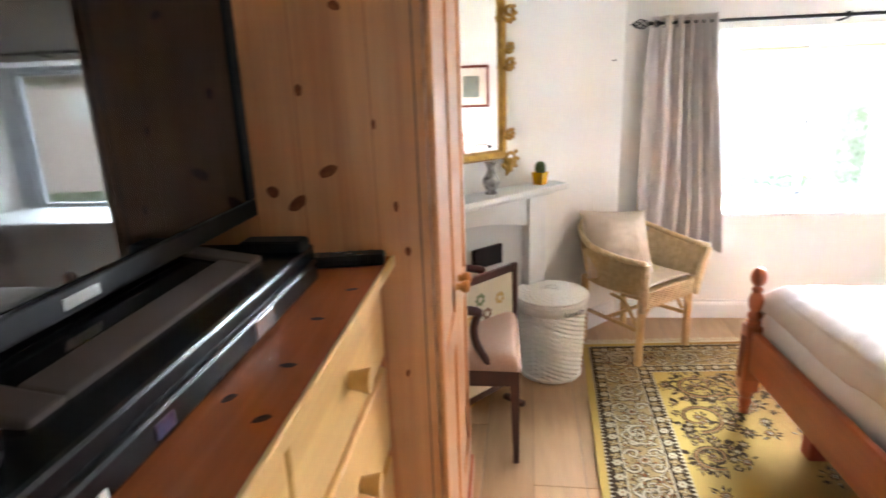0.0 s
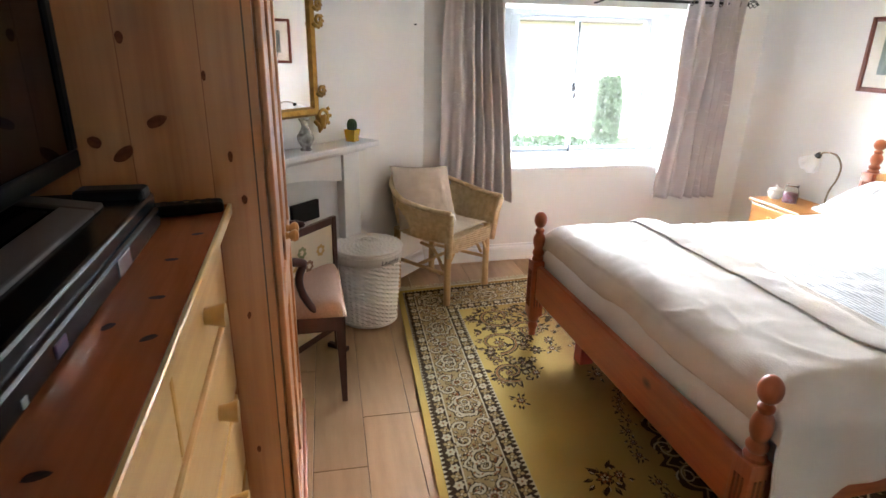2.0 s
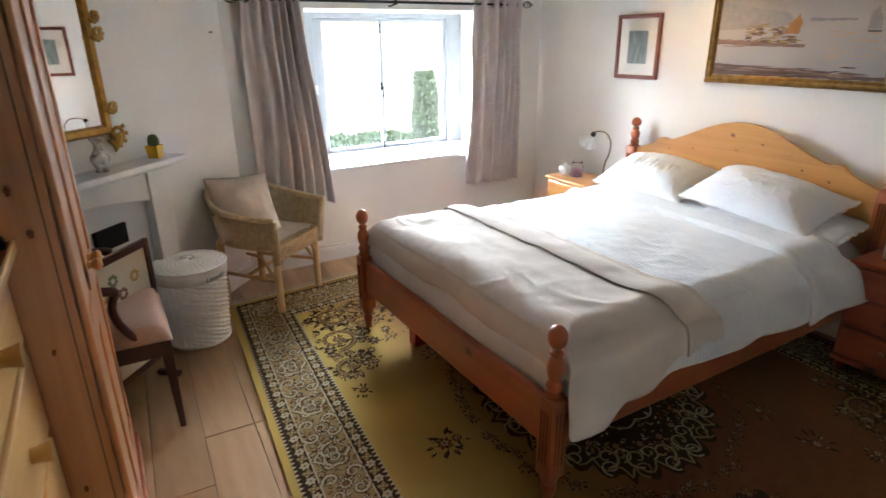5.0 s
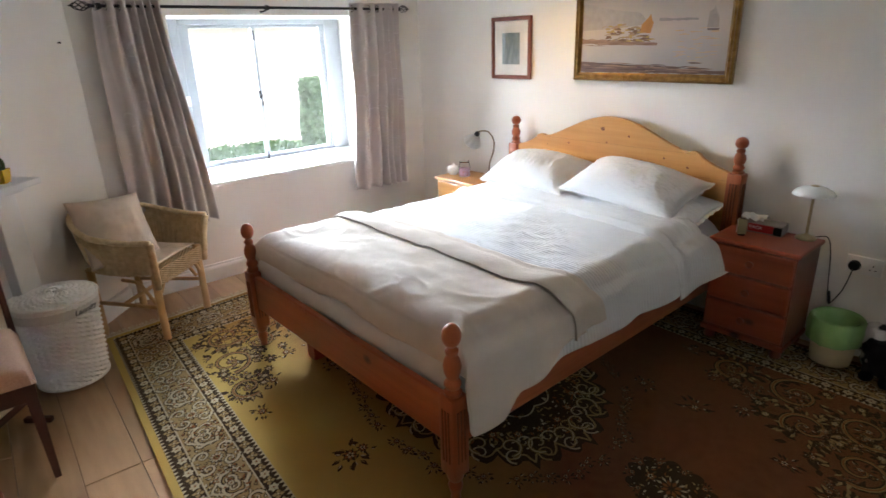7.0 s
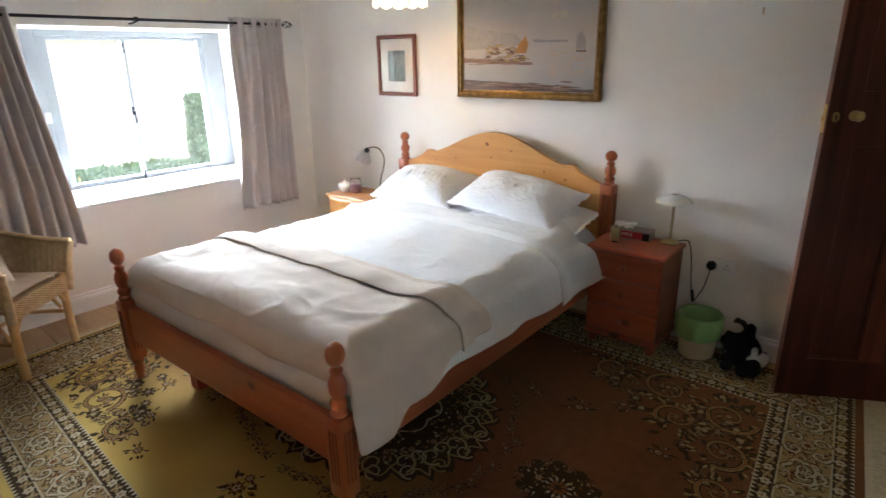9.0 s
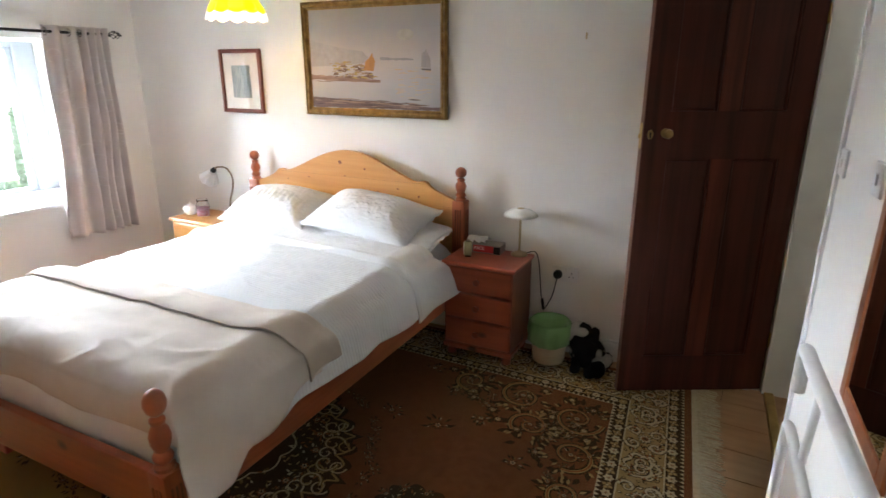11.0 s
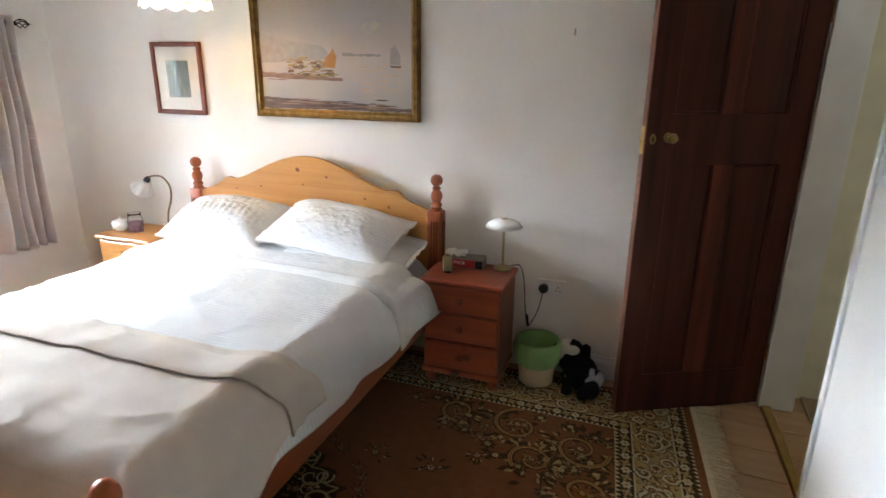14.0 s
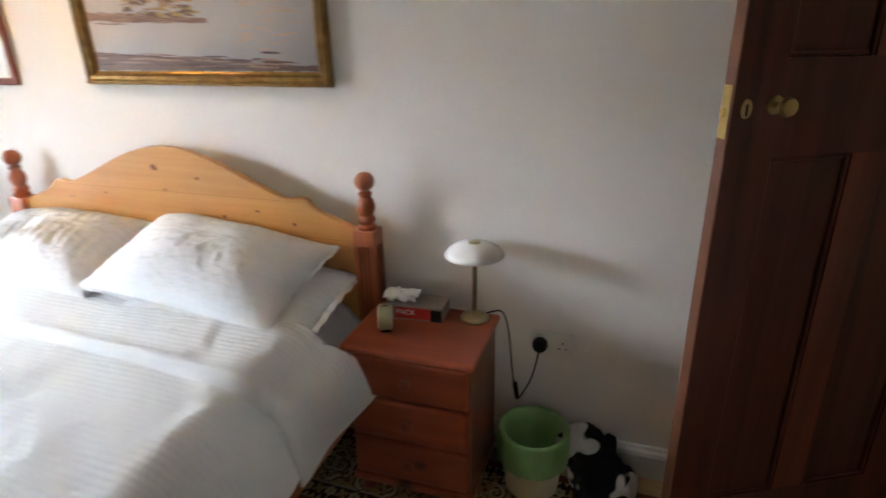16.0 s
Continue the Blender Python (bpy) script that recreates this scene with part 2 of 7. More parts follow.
def lathe(bm, profile, seg=24, m=None, cap=True):
    """A turned body: profile is (radius, height) from the bottom up."""
    rings = []
    for r, z in profile:
        ring = [Vector((r * math.cos(2 * math.pi * i / seg), r * math.sin(2 * math.pi * i / seg), z)) for i in range(seg)]
        rings.append([bm.verts.new(m @ c if m is not None else c) for c in ring])
    for a, b in zip(rings, rings[1:]):
        for i in range(seg):
            bm.faces.new((a[i], a[(i + 1) % seg], b[(i + 1) % seg], b[i]))
    if cap:
        bm.faces.new(rings[0][::-1])
        bm.faces.new(rings[-1])
    return bm


def tube(bm, pts, r, seg=8, cap=True, radii=None):
    """A round rod along points."""
    pts = [Vector(p) for p in pts]
    rings, up = [], Vector((0.13, 0.2, 0.97))
    for i, p in enumerate(pts):
        d = (pts[min(i + 1, len(pts) - 1)] - pts[max(i - 1, 0)]).normalized()
        a = d.cross(up)
        if a.length < 0.05:
            a = d.cross(Vector((1, 0, 0)))
        a.normalize()
        b = d.cross(a)
        rr = radii[i] if radii else r
        rings.append([bm.verts.new(p + rr * (math.cos(2 * math.pi * k / seg) * a + math.sin(2 * math.pi * k / seg) * b)) for k in range(seg)])
    for a, b in zip(rings, rings[1:]):
        for k in range(seg):
            bm.faces.new((a[k], a[(k + 1) % seg], b[(k + 1) % seg], b[k]))
    if cap:
        bm.faces.new(rings[0][::-1])
        bm.faces.new(rings[-1])
    return bm


def curve_pts(ctrl, n=8):
    """Points of a smooth curve through the given ones."""
    c = [Vector(p) for p in ctrl]
    c = [2 * c[0] - c[1]] + c + [2 * c[-1] - c[-2]]
    out = []
    for i in range(1, len(c) - 2):
        for k in range(n):
            t = k / n
            out.append(0.5 * ((2 * c[i]) + (c[i + 1] - c[i - 1]) * t + (2 * c[i - 1] - 5 * c[i] + 4 * c[i + 1] - c[i + 2]) * t * t + (3 * c[i] - c[i - 1] - 3 * c[i + 1] + c[i + 2]) * t ** 3))
    out.append(c[-2])
    return out


def prism(bm, outline, depth, m=None, bev=0.0):
    """An outline in x, z pushed through along y by depth."""
    a = [bm.verts.new((x, 0, z)) for x, z in outline]
    f = bm.faces.new(a)
    got = bmesh.ops.extrude_face_region(bm, geom=[f])
    vs = [g for g in got["geom"] if isinstance(g, bmesh.types.BMVert)]
    for v in vs:
        v.co.y += depth
    if bev:
        bmesh.ops.bevel(bm, geom=[e for e in bm.edges if abs(e.calc_length()) > 0 and abs(e.verts[0].co.y - e.verts[1].co.y) < 1e-6], offset=bev, segments=2, affect="EDGES")
    bmesh.ops.recalc_face_normals(bm, faces=bm.faces[:])
    if m is not None:
        for v in bm.verts:
            v.co = m @ v.co
    return bm


def grid(fn, nu, nv):
    """A sheet from fn(u, v), u and v from 0 to 1."""
    bm = bmesh.new()
    vs = [[bm.verts.new(fn(i / nu, j / nv)) for j in range(nv + 1)] for i in range(nu + 1)]
    for i in range(nu):
        for j in range(nv):
            bm.faces.new((vs[i][j], vs[i + 1][j], vs[i + 1][j + 1], vs[i][j + 1]))
    return bm


def solid(bm, t):
    """Gives a sheet its thickness, inwards along the normals."""
    if not t:
        return bm
    bm.normal_update()
    old = bm.verts[:]
    faces = bm.faces[:]
    edge = [e for e in bm.edges if len(e.link_faces) == 1]
    twin = {v: bm.verts.new(v.co - v.normal * t) for v in old}
    for f in faces:
        bm.faces.new([twin[v] for v in reversed(f.verts)])
    for e in edge:
        u, v = e.verts
        bm.faces.new((u, v, twin[v], twin[u]))
    bmesh.ops.recalc_face_normals(bm, faces=bm.faces[:])
    return bm


def nz(x, y, z=0.0, s=1.0):
    return noise.noise(Vector((x * s, y * s, z * s)))


# ---- the structure ----
CEILING_Z = 2.32
WEST_X, SOUTH_Y, DIAG_X = -3.87, -4.28, -2.45
SOUTH = pose(0, SOUTH_Y, 0, 0, 0, 2.2)
floor = solo("floor", one_box(WEST_X - 0.2, SOUTH_Y - 1.6, -0.12, 0.9, 0.0, -0.012), JOINT, "dark underlay below the laminate planks", "floor", kind="structure")
ceiling = solo("ceiling", one_box(WEST_X - 0.2, SOUTH_Y - 1.6, CEILING_Z, 0.9, 0.7, CEILING_Z + 0.1), CEIL, "plain white plastered ceiling", "ceiling", kind="structure")
wall_east = solo("wall_east", one_box(0, SOUTH_Y - 0.05, -0.1, 0.25, 0.7, CEILING_Z), WALL, "cream painted plaster wall behind the bed", "wall", kind="structure")
wall_west = solo("wall_west", one_box(WEST_X - 0.2, SOUTH_Y - 1.62, -0.1, WEST_X, 0.0, CEILING_Z), WALL, "cream painted plaster wall", "wall", kind="structure")

# window wall with a deep reveal
WX0, WX1, WZ0, WZ1 = -1.93, -0.42, 0.655, 1.712
bm = bmesh.new()
box(bm, WEST_X - 0.2, 0, -0.1, WX0, 0.62, CEILING_Z)
box(bm, WX1, 0, -0.1, 0.0, 0.62, CEILING_Z)
box(bm, WX0, 0, -0.1, WX1, 0.62, WZ0)
box(bm, WX0, 0, WZ1, WX1, 0.62, CEILING_Z)
wall_north = solo("wall_north", bm, WALL, "cream plaster wall with a deep window reveal", "wall", kind="structure")

# chimney breast across the corner
bm = bmesh.new()
lo = [bm.verts.new((x, y, -0.1)) for x, y in ((DIAG_X, -0.001), (WEST_X + 0.001, -0.001), (WEST_X + 0.001, WEST_X - DIAG_X))]
hi = [bm.verts.new(v.co + Vector((0, 0, CEILING_Z + 0.1))) for v in lo]
bm.faces.new(lo)
bm.faces.new(hi)
for i in range(3):
    bm.faces.new((lo[i], lo[(i + 1) % 3], hi[(i + 1) % 3], hi[i]))
bmesh.ops.recalc_face_normals(bm, faces=bm.faces[:])
wall_corner = solo("wall_corner", bm, WALL, "cream plaster chimney breast across the corner", "wall", kind="structure")

# south wall with the doorway
DX0, DX1, DZ = -0.745, 0.0, 2.05
bm = bmesh.new()
box(bm, WEST_X - 0.2, -0.13, -0.1, DX0, 0, CEILING_Z, m=SOUTH)
box(bm, DX0, -0.13, DZ, DX1, 0, CEILING_Z, m=SOUTH)
box(bm, 0.002, -0.13, -0.1, 0.25, -0.06, CEILING_Z, m=SOUTH)
wall_south = solo("wall_south", bm, WALL, "cream plaster wall with a doorway", "wall", kind="structure")
bm = bmesh.new()
box(bm, 0.13, SOUTH_Y - 1.5, -0.1, 0.25, SOUTH_Y - 0.132, CEILING_Z)
box(bm, WEST_X, SOUTH_Y - 1.62, -0.1, 0.25, SOUTH_Y - 1.5, CEILING_Z)
landing_wall = solo("wall_landing", bm, mat("landing_paint", (0.80, 0.77, 0.60), 0.7, bump=0.2, bscale=30), "pale yellow painted landing walls", "wall", kind="structure")
solo("floor_landing", one_box(WEST_X, SOUTH_Y - 1.5, -0.012, 0.13, SOUTH_Y - 0.20, 0.012), CARPET, "beige carpet on the landing", "carpet", kind="structure")
solo("trim_threshold", one_box(DX0, -0.05, -0.006, DX1, -0.005, 0.014, 0.006, m=SOUTH), BRASS, "brass threshold strip in the doorway", "threshold", kind="structure")
bm = bmesh.new()
box(bm, DX0 - 0.004, -0.14, 0, DX0 + 0.028, 0.012, DZ, 0.004, m=SOUTH)
box(bm, DX1 - 0.026, -0.14, 0, DX1 - 0.002, 0.006, DZ, 0.004, m=SOUTH)
box(bm, DX0 - 0.004, -0.14, DZ - 0.03, DX1 - 0.002, 0.012, DZ + 0.004, 0.004, m=SOUTH)
solo("trim_door_lining", bm, WHITE, "white gloss painted door lining", "door frame", kind="structure")

# skirting boards
def skirting(name, length, m):
    bm = bmesh.new()
    prism(bm, [(0, 0), (0.018, 0), (0.018, 0.085), (0.014, 0.098), (0.008, 0.105), (0.008, 0.118), (0, 0.12)], length)
    return solo(name, bm, WHITE, "white gloss painted skirting board", "skirting board", m, kind="structure")

skirting("baseboard_north", -DIAG_X - 0.02, pose(-0.002, -0.001, 0, 0, 0, 90) @ Matrix.Scale(-1, 4, (1, 0, 0)))
skirting("baseboard_east", 4.2, pose(-0.001, -0.02, 0, 0, 0, 180))
skirting("baseboard_corner", 0.74, Matrix.Translation((DIAG_X - 0.005, -0.006, 0)) @ pose(0, 0, 0, 0, 0, 135) @ Matrix.Scale(-1, 4, (1, 0, 0)))

# ---- window ----
window = thing("window_1", "white painted casement window with two panes", "window", kind="structure")
FY = 0.52
bm = bmesh.new()
for a in ((WX0, FY, WZ0, -1.70, FY + 0.075, WZ1), (-0.56, FY, WZ0, WX1, FY + 0.075, WZ1), (-1.70, FY, WZ0, -0.56, FY + 0.075, 0.675), (-1.70, FY, 1.675, -0.56, FY + 0.075, WZ1)):
    box(bm, *a, bev=0.006)
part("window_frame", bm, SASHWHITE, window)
for x0, x1, dy in ((-1.70, -1.155, 0.0), (-1.153, -0.56, 0.012)):
    sash = bmesh.new()
    y0, w = FY + 0.012 + dy, 0.038
    r0, r1 = (0.068, 0.018) if x0 < -1.5 else (0.014, w)
    box(sash, x0, y0, 0.676, x0 + r0, y0 + 0.045, 1.674, 0.004)
    box(sash, x1 - r1, y0, 0.676, x1, y0 + 0.045, 1.674, 0.004)
    box(sash, x0 + r0, y0, 0.676, x1 - r1, y0 + 0.045, 0.706, 0.004)
    box(sash, x0 + r0, y0, 1.652, x1 - r1, y0 + 0.045, 1.674, 0.004)
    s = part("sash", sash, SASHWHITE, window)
    g = part("pane", one_box(x0 + r0 - 0.004, y0 + 0.02, 0.702, x1 - r1 + 0.004, y0 + 0.024, 1.656), PANE, s)
    g.visible_shadow = False
bm = bmesh.new()
box(bm, -1.185, FY - 0.012, 1.14, -1.165, FY + 0.012, 1.20, 0.004)
tube(bm, [(-1.175, FY - 0.012, 1.17), (-1.175, FY - 0.04, 1.17), (-1.178, FY - 0.045, 1.12), (-1.180, FY - 0.04, 1.09)], 0.007)
part("catch", bm, IRON, window, "black iron casement catch", 1)
for z in (1.60, 0.70):
    part("stay", one_box(-1.172, FY - 0.006, z - 0.035, -1.162, FY + 0.012, z + 0.035, 0.003), IRON, window)
part("hinge", one_box(-1.735, FY - 0.008, 1.13, -1.70, FY + 0.002, 1.20, 0.003), WHITE, window)
bm = bmesh.new()
box(bm, WX0 - 0.03, -0.035, WZ0 - 0.002, WX1 + 0.03, -0.001, WZ0 + 0.022, 0.008)
box(bm, WX0 + 0.002, -0.004, WZ0 + 0.001, WX1 - 0.002, FY + 0.01, WZ0 + 0.021, 0.0)
part("window_sill", bm, WHITE, window)

# ---- curtains and rod ----
ROD_Z, ROD_Y = 1.752, -0.10
rod = thing("curtain_rod", "black iron curtain rod with twisted cage finials", "curtain rod")
part("pole", tube(bmesh.new(), [(-2.34, ROD_Y, ROD_Z), (-0.27, ROD_Y, ROD_Z)], 0.009, 12), IRON, rod, smooth=2)
for sx, x0 in ((-1, -2.34), (1, -0.27)):
    bm = bmesh.new()
    for k in range(5):
        pts = []
        for i in range(15):
            u = i / 14
            a = 2 * math.pi * (k / 5 + 0.45 * u)
            r = 0.022 * math.sin(math.pi * u) ** 0.8 + 0.003
            pts.append((x0 + sx * (0.005 + 0.085 * u), ROD_Y + r * math.cos(a), ROD_Z + r * math.sin(a)))
        tube(bm, pts, 0.0028, 6)
    lathe(bm, [(0.012, 0), (0.012, 0.012)], 12, pose(x0 - sx * 0.0, ROD_Y, ROD_Z, 0, 90 * sx, 0))
    lathe(bm, [(0.004, 0), (0.007, 0.006), (0.001, 0.02)], 10, pose(x0 + sx * 0.085, ROD_Y, ROD_Z, 0, 90 * sx, 0))
    part("finial", bm, IRON, rod, "twisted iron cage finial", 1)
for x in (-2.30, -1.33, -0.30):
    bm = tube(bmesh.new(), [(x, ROD_Y, ROD_Z - 0.012), (x, -0.03, ROD_Z - 0.02), (x, 0.0, ROD_Z - 0.02)], 0.006, 8)
    lathe(bm, [(0.016, 0), (0.016, 0.02)], 12, pose(x - 0.010, ROD_Y, ROD_Z, 0, 90, 0))
    part("bracket", bm, IRON, rod, smooth=2)


def curtain(name, xa, xb, ta, tb, z0, z1, folds, seed, lean=0.0, pinch=0.0):
    """An eyelet curtain: x from xa to xb at the hem and from ta to tb at the rod."""
    def at(u, v):
        z = z0 + (z1 - z0) * v
        top = v ** 1.2
        x = (xa + (xb - xa) * u) * (1 - top) + (ta + (tb - ta) * u) * top + 0.02 * nz(u * 3, v * 2, seed)
        amp = 0.046 * (0.55 + 0.9 * abs(nz(u * 3.1, v * 1.2, seed + 3)) + 0.35 * u)
        ph = 2 * math.pi * folds * (u ** 1.35 + 0.07 * nz(u * 2.5, v * 0.8, seed + 7))
        wav = math.sin(ph)
        y = ROD_Y + amp * math.copysign(abs(wav) ** 0.65, wav) + 0.018 * nz(u * 9, v * 3, seed + 1) + lean * (1 - v)
        return Vector((x, y, z + (0.012 * nz(u * 5, 0, seed) if v < 0.01 else 0)))
    bm = grid(at, 150, 40)
    ob = thing(name, "grey mauve eyelet curtain with faint scroll embroidery", "curtain", group="curtains at the window")
    part("cloth", solid(bm, 0.004), CURTAIN, ob, smooth=1)
    # faint embroidered scrolls
    rnd = random.Random(seed)
    em = bmesh.new()
    for k in range(26):
        u, v, s = rnd.uniform(0.05, 0.95), rnd.uniform(0.06, 0.92), rnd.choice((-1, 1))
        last = None
        for i in range(19):
            a = i / 18 * 1.5 * math.pi
            r = 0.085 * (1 - 0.62 * i / 18)
            uu, vv = u + s * r * math.cos(a) * 0.9, v + r * math.sin(a) * 0.55
            if not (0.01 < uu < 0.99 and 0.02 < vv < 0.98):
                last = None
                continue
            p, q = at(uu, vv) + Vector((0, -0.0062, 0)), at(uu, min(vv + 0.0042, 1)) + Vector((0, -0.0062, 0))
            if last:
                em.faces.new((em.verts.new(last[0]), em.verts.new(p), em.verts.new(q), em.verts.new(last[1])))
            last = (p, q)
    tagged(part("embroidery", em, mat("silver_thread", (0.72, 0.68, 0.67), 0.4, sheen=0.3), ob, "pale embroidered scrolls"), kind="stuff")
    for k in range(folds):
        u = (k + 0.25) / folds
        p = at(u, 0.985)
        e = bmesh.new()
        tube(e, [(p.x + 0.0, ROD_Y + 0.022 * math.cos(a), ROD_Z + 0.022 * math.sin(a)) for a in [2 * math.pi * i / 16 for i in range(17)]], 0.004, 6, cap=False)
        part("eyelet", e, SILVER, ob, smooth=1)
    return ob


curtain("curtain", -2.37, -1.86, -2.33, -1.985, 0.465, 1.79, 6, 11, lean=0.0)
curtain("curtain", -0.76, -0.27, -0.70, -0.275, 0.435, 1.79, 6, 29)

# ---- bed ----
BX0, BX1, BY0, BY1 = -2.08, -0.075, -2.655, -1.13
bed = thing("double_bed", "honey pine double bed with turned posts and arched headboard", "bed")
CY = (BY0 + BY1) / 2


def post(x, y, top, sq0, sq1, foot, z_sq=0.036, rz=0):
    """A turned and fluted bedpost."""
    bm = bmesh.new()
    lathe(bm, [(0.015, 0.0), (0.019, 0.012), (0.017, 0.03), (0.024, 0.055), (0.027, 0.07), (0.019, 0.088), (0.028, 0.1), (0.033, foot)], 20)
    box(bm, -z_sq, -z_sq, foot, z_sq, z_sq, sq1, 0.007)
    h = top - sq1
    prof = [(0.034, 0), (0.036, 0.05), (0.026, 0.09), (0.034, 0.14), (0.034, 0.18), (0.024, 0.24), (0.033, 0.33), (0.036, 0.42), (0.031, 0.5), (0.021, 0.57), (0.026, 0.61), (0.026, 0.64), (0.015, 0.68)]
    ball = [(0.0005 + 0.0335 * math.sin(math.pi * i / 10), 0.835 - 0.165 * math.cos(math.pi * i / 10)) for i in range(1, 11)]
    lathe(bm, [(r * 0.86, sq1 + h * z) for r, z in prof] + [(r * 0.95, sq1 + h * z) for r, z in ball], 24)
    ob = part("post", bm, PINE_Z, bed, "turned pine post with ball finial", 2, pose(x, y, 0))
    for s in (-1, 1):
        for k in (-0.015, 0.0, 0.015):
            g = bmesh.new()
            tube(g, [(k, s * (z_sq + 0.0006), foot + 0.06), (k, s * (z_sq + 0.0006), sq1 - 0.05)], 0.0036, 8)
            tube(g, [(s * (z_sq + 0.0006), k, foot + 0.06), (s * (z_sq + 0.0006), k, sq1 - 0.05)], 0.0036, 8)
            part("flute", g, mat_flute, ob)
    return ob


# Dark tone paints the shade of the grooves onto the flute rods.
mat_flute = mat("flute_shadow_tone", (0.20, 0.05, 0.014), 0.5)
for y in (BY0, BY1):
    post(BX0, y, 0.69, 0.13, 0.435, 0.125)
    post(BX1, y, 1.012, 0.13, 0.825, 0.125, 0.038)
part("foot_rail", one_box(BX0 - 0.016, BY0 + 0.036, 0.235, BX0 + 0.016, BY1 - 0.036, 0.415, 0.006), PINE_Y, bed)
for y in (BY0, BY1):
    part("side_rail", one_box(BX0 + 0.036, y - 0.014, 0.235, BX1 - 0.036, y + 0.014, 0.375, 0.005), PINE_X, bed)
part("centre_leg", one_box(-1.97, -1.48, 0.0, -1.90, -1.41, 0.24, 0.004), mat("red_stained_leg", (0.28, 0.03, 0.02), 0.5), bed, "red stained support leg")
bm = bmesh.new()
for i in range(9):
    x = -1.95 + i * 0.22
    box(bm, x, BY0 + 0.03, 0.30, x + 0.08, BY1 - 0.03, 0.318)
part("slats", bm, PINE_Y, bed)
# arched headboard
half = (BY1 - BY0) / 2 - 0.03
def crest(s):
    s = abs(s)
    if s < 0.49:
        return 0.905 + 0.155 * (0.5 * (1 + math.cos(math.pi * s / 0.49))) ** 0.72
    if s < 0.56:
        return 0.905 + 0.008 * math.sin(math.pi * (s - 0.49) / 0.07)
    k = (s - 0.56) / (half - 0.56)
    return 0.905 - 0.085 * min(1, k) ** 0.6
n = 90
top_edge = [(-half + 2 * half * i / n, crest(-half + 2 * half * i / n)) for i in range(n + 1)]
bm = prism(bmesh.new(), [(-half, 0.28), (half, 0.28)] + top_edge[::-1], 0.03, bev=0.004)
head = part("headboard", bm, HONEY_X, bed, "arched honey pine headboard", 0, pose(BX1 + 0.015, CY, 0, 0, 0, 90))
for s, z, r in ((0.05, 0.985, 0.014), (-0.13, 0.955, 0.008), (0.30, 0.875, 0.007), (0.02, 0.905, 0.006), (-0.36, 0.855, 0.007), (-0.22, 0.825, 0.008), (0.47, 0.85, 0.006), (-0.5, 0.82, 0.008)):
    k = bmesh.new()
    k.faces.new([k.verts.new((s + r * math.cos(t) * (1 + 0.2 * math.sin(2 * t)), 0.0306, z + 0.8 * r * math.sin(t))) for t in [2 * math.pi * i / 12 for i in range(12)]])
    part("knot", k, mat("headboard_knot", (0.13, 0.035, 0.012), 0.4, col2=(0.24, 0.08, 0.025), scale=110) if "headboard_knot" not in bpy.data.materials else bpy.data.materials["headboard_knot"], head)

part("board_joint", one_box(-0.54, 0.0301, 0.8985, 0.54, 0.0304, 0.8997), mat("headboard_joint", (0.30, 0.12, 0.03), 0.5), head)
part("board_joint", one_box(-half + 0.01, 0.0301, 0.7785, half - 0.01, 0.0304, 0.7797), bpy.data.materials["headboard_joint"], head)

# mattress
MX0, MX1, MY0, MY1 = -2.035, -0.115, -2.62, -1.165
solo("mattress", one_box(MX0, MY0, 0.32, MX1, MY1, 0.55, 0.08, seg=5), SHEET, "white sheeted mattress on the pine bed", "mattress", smooth=2)


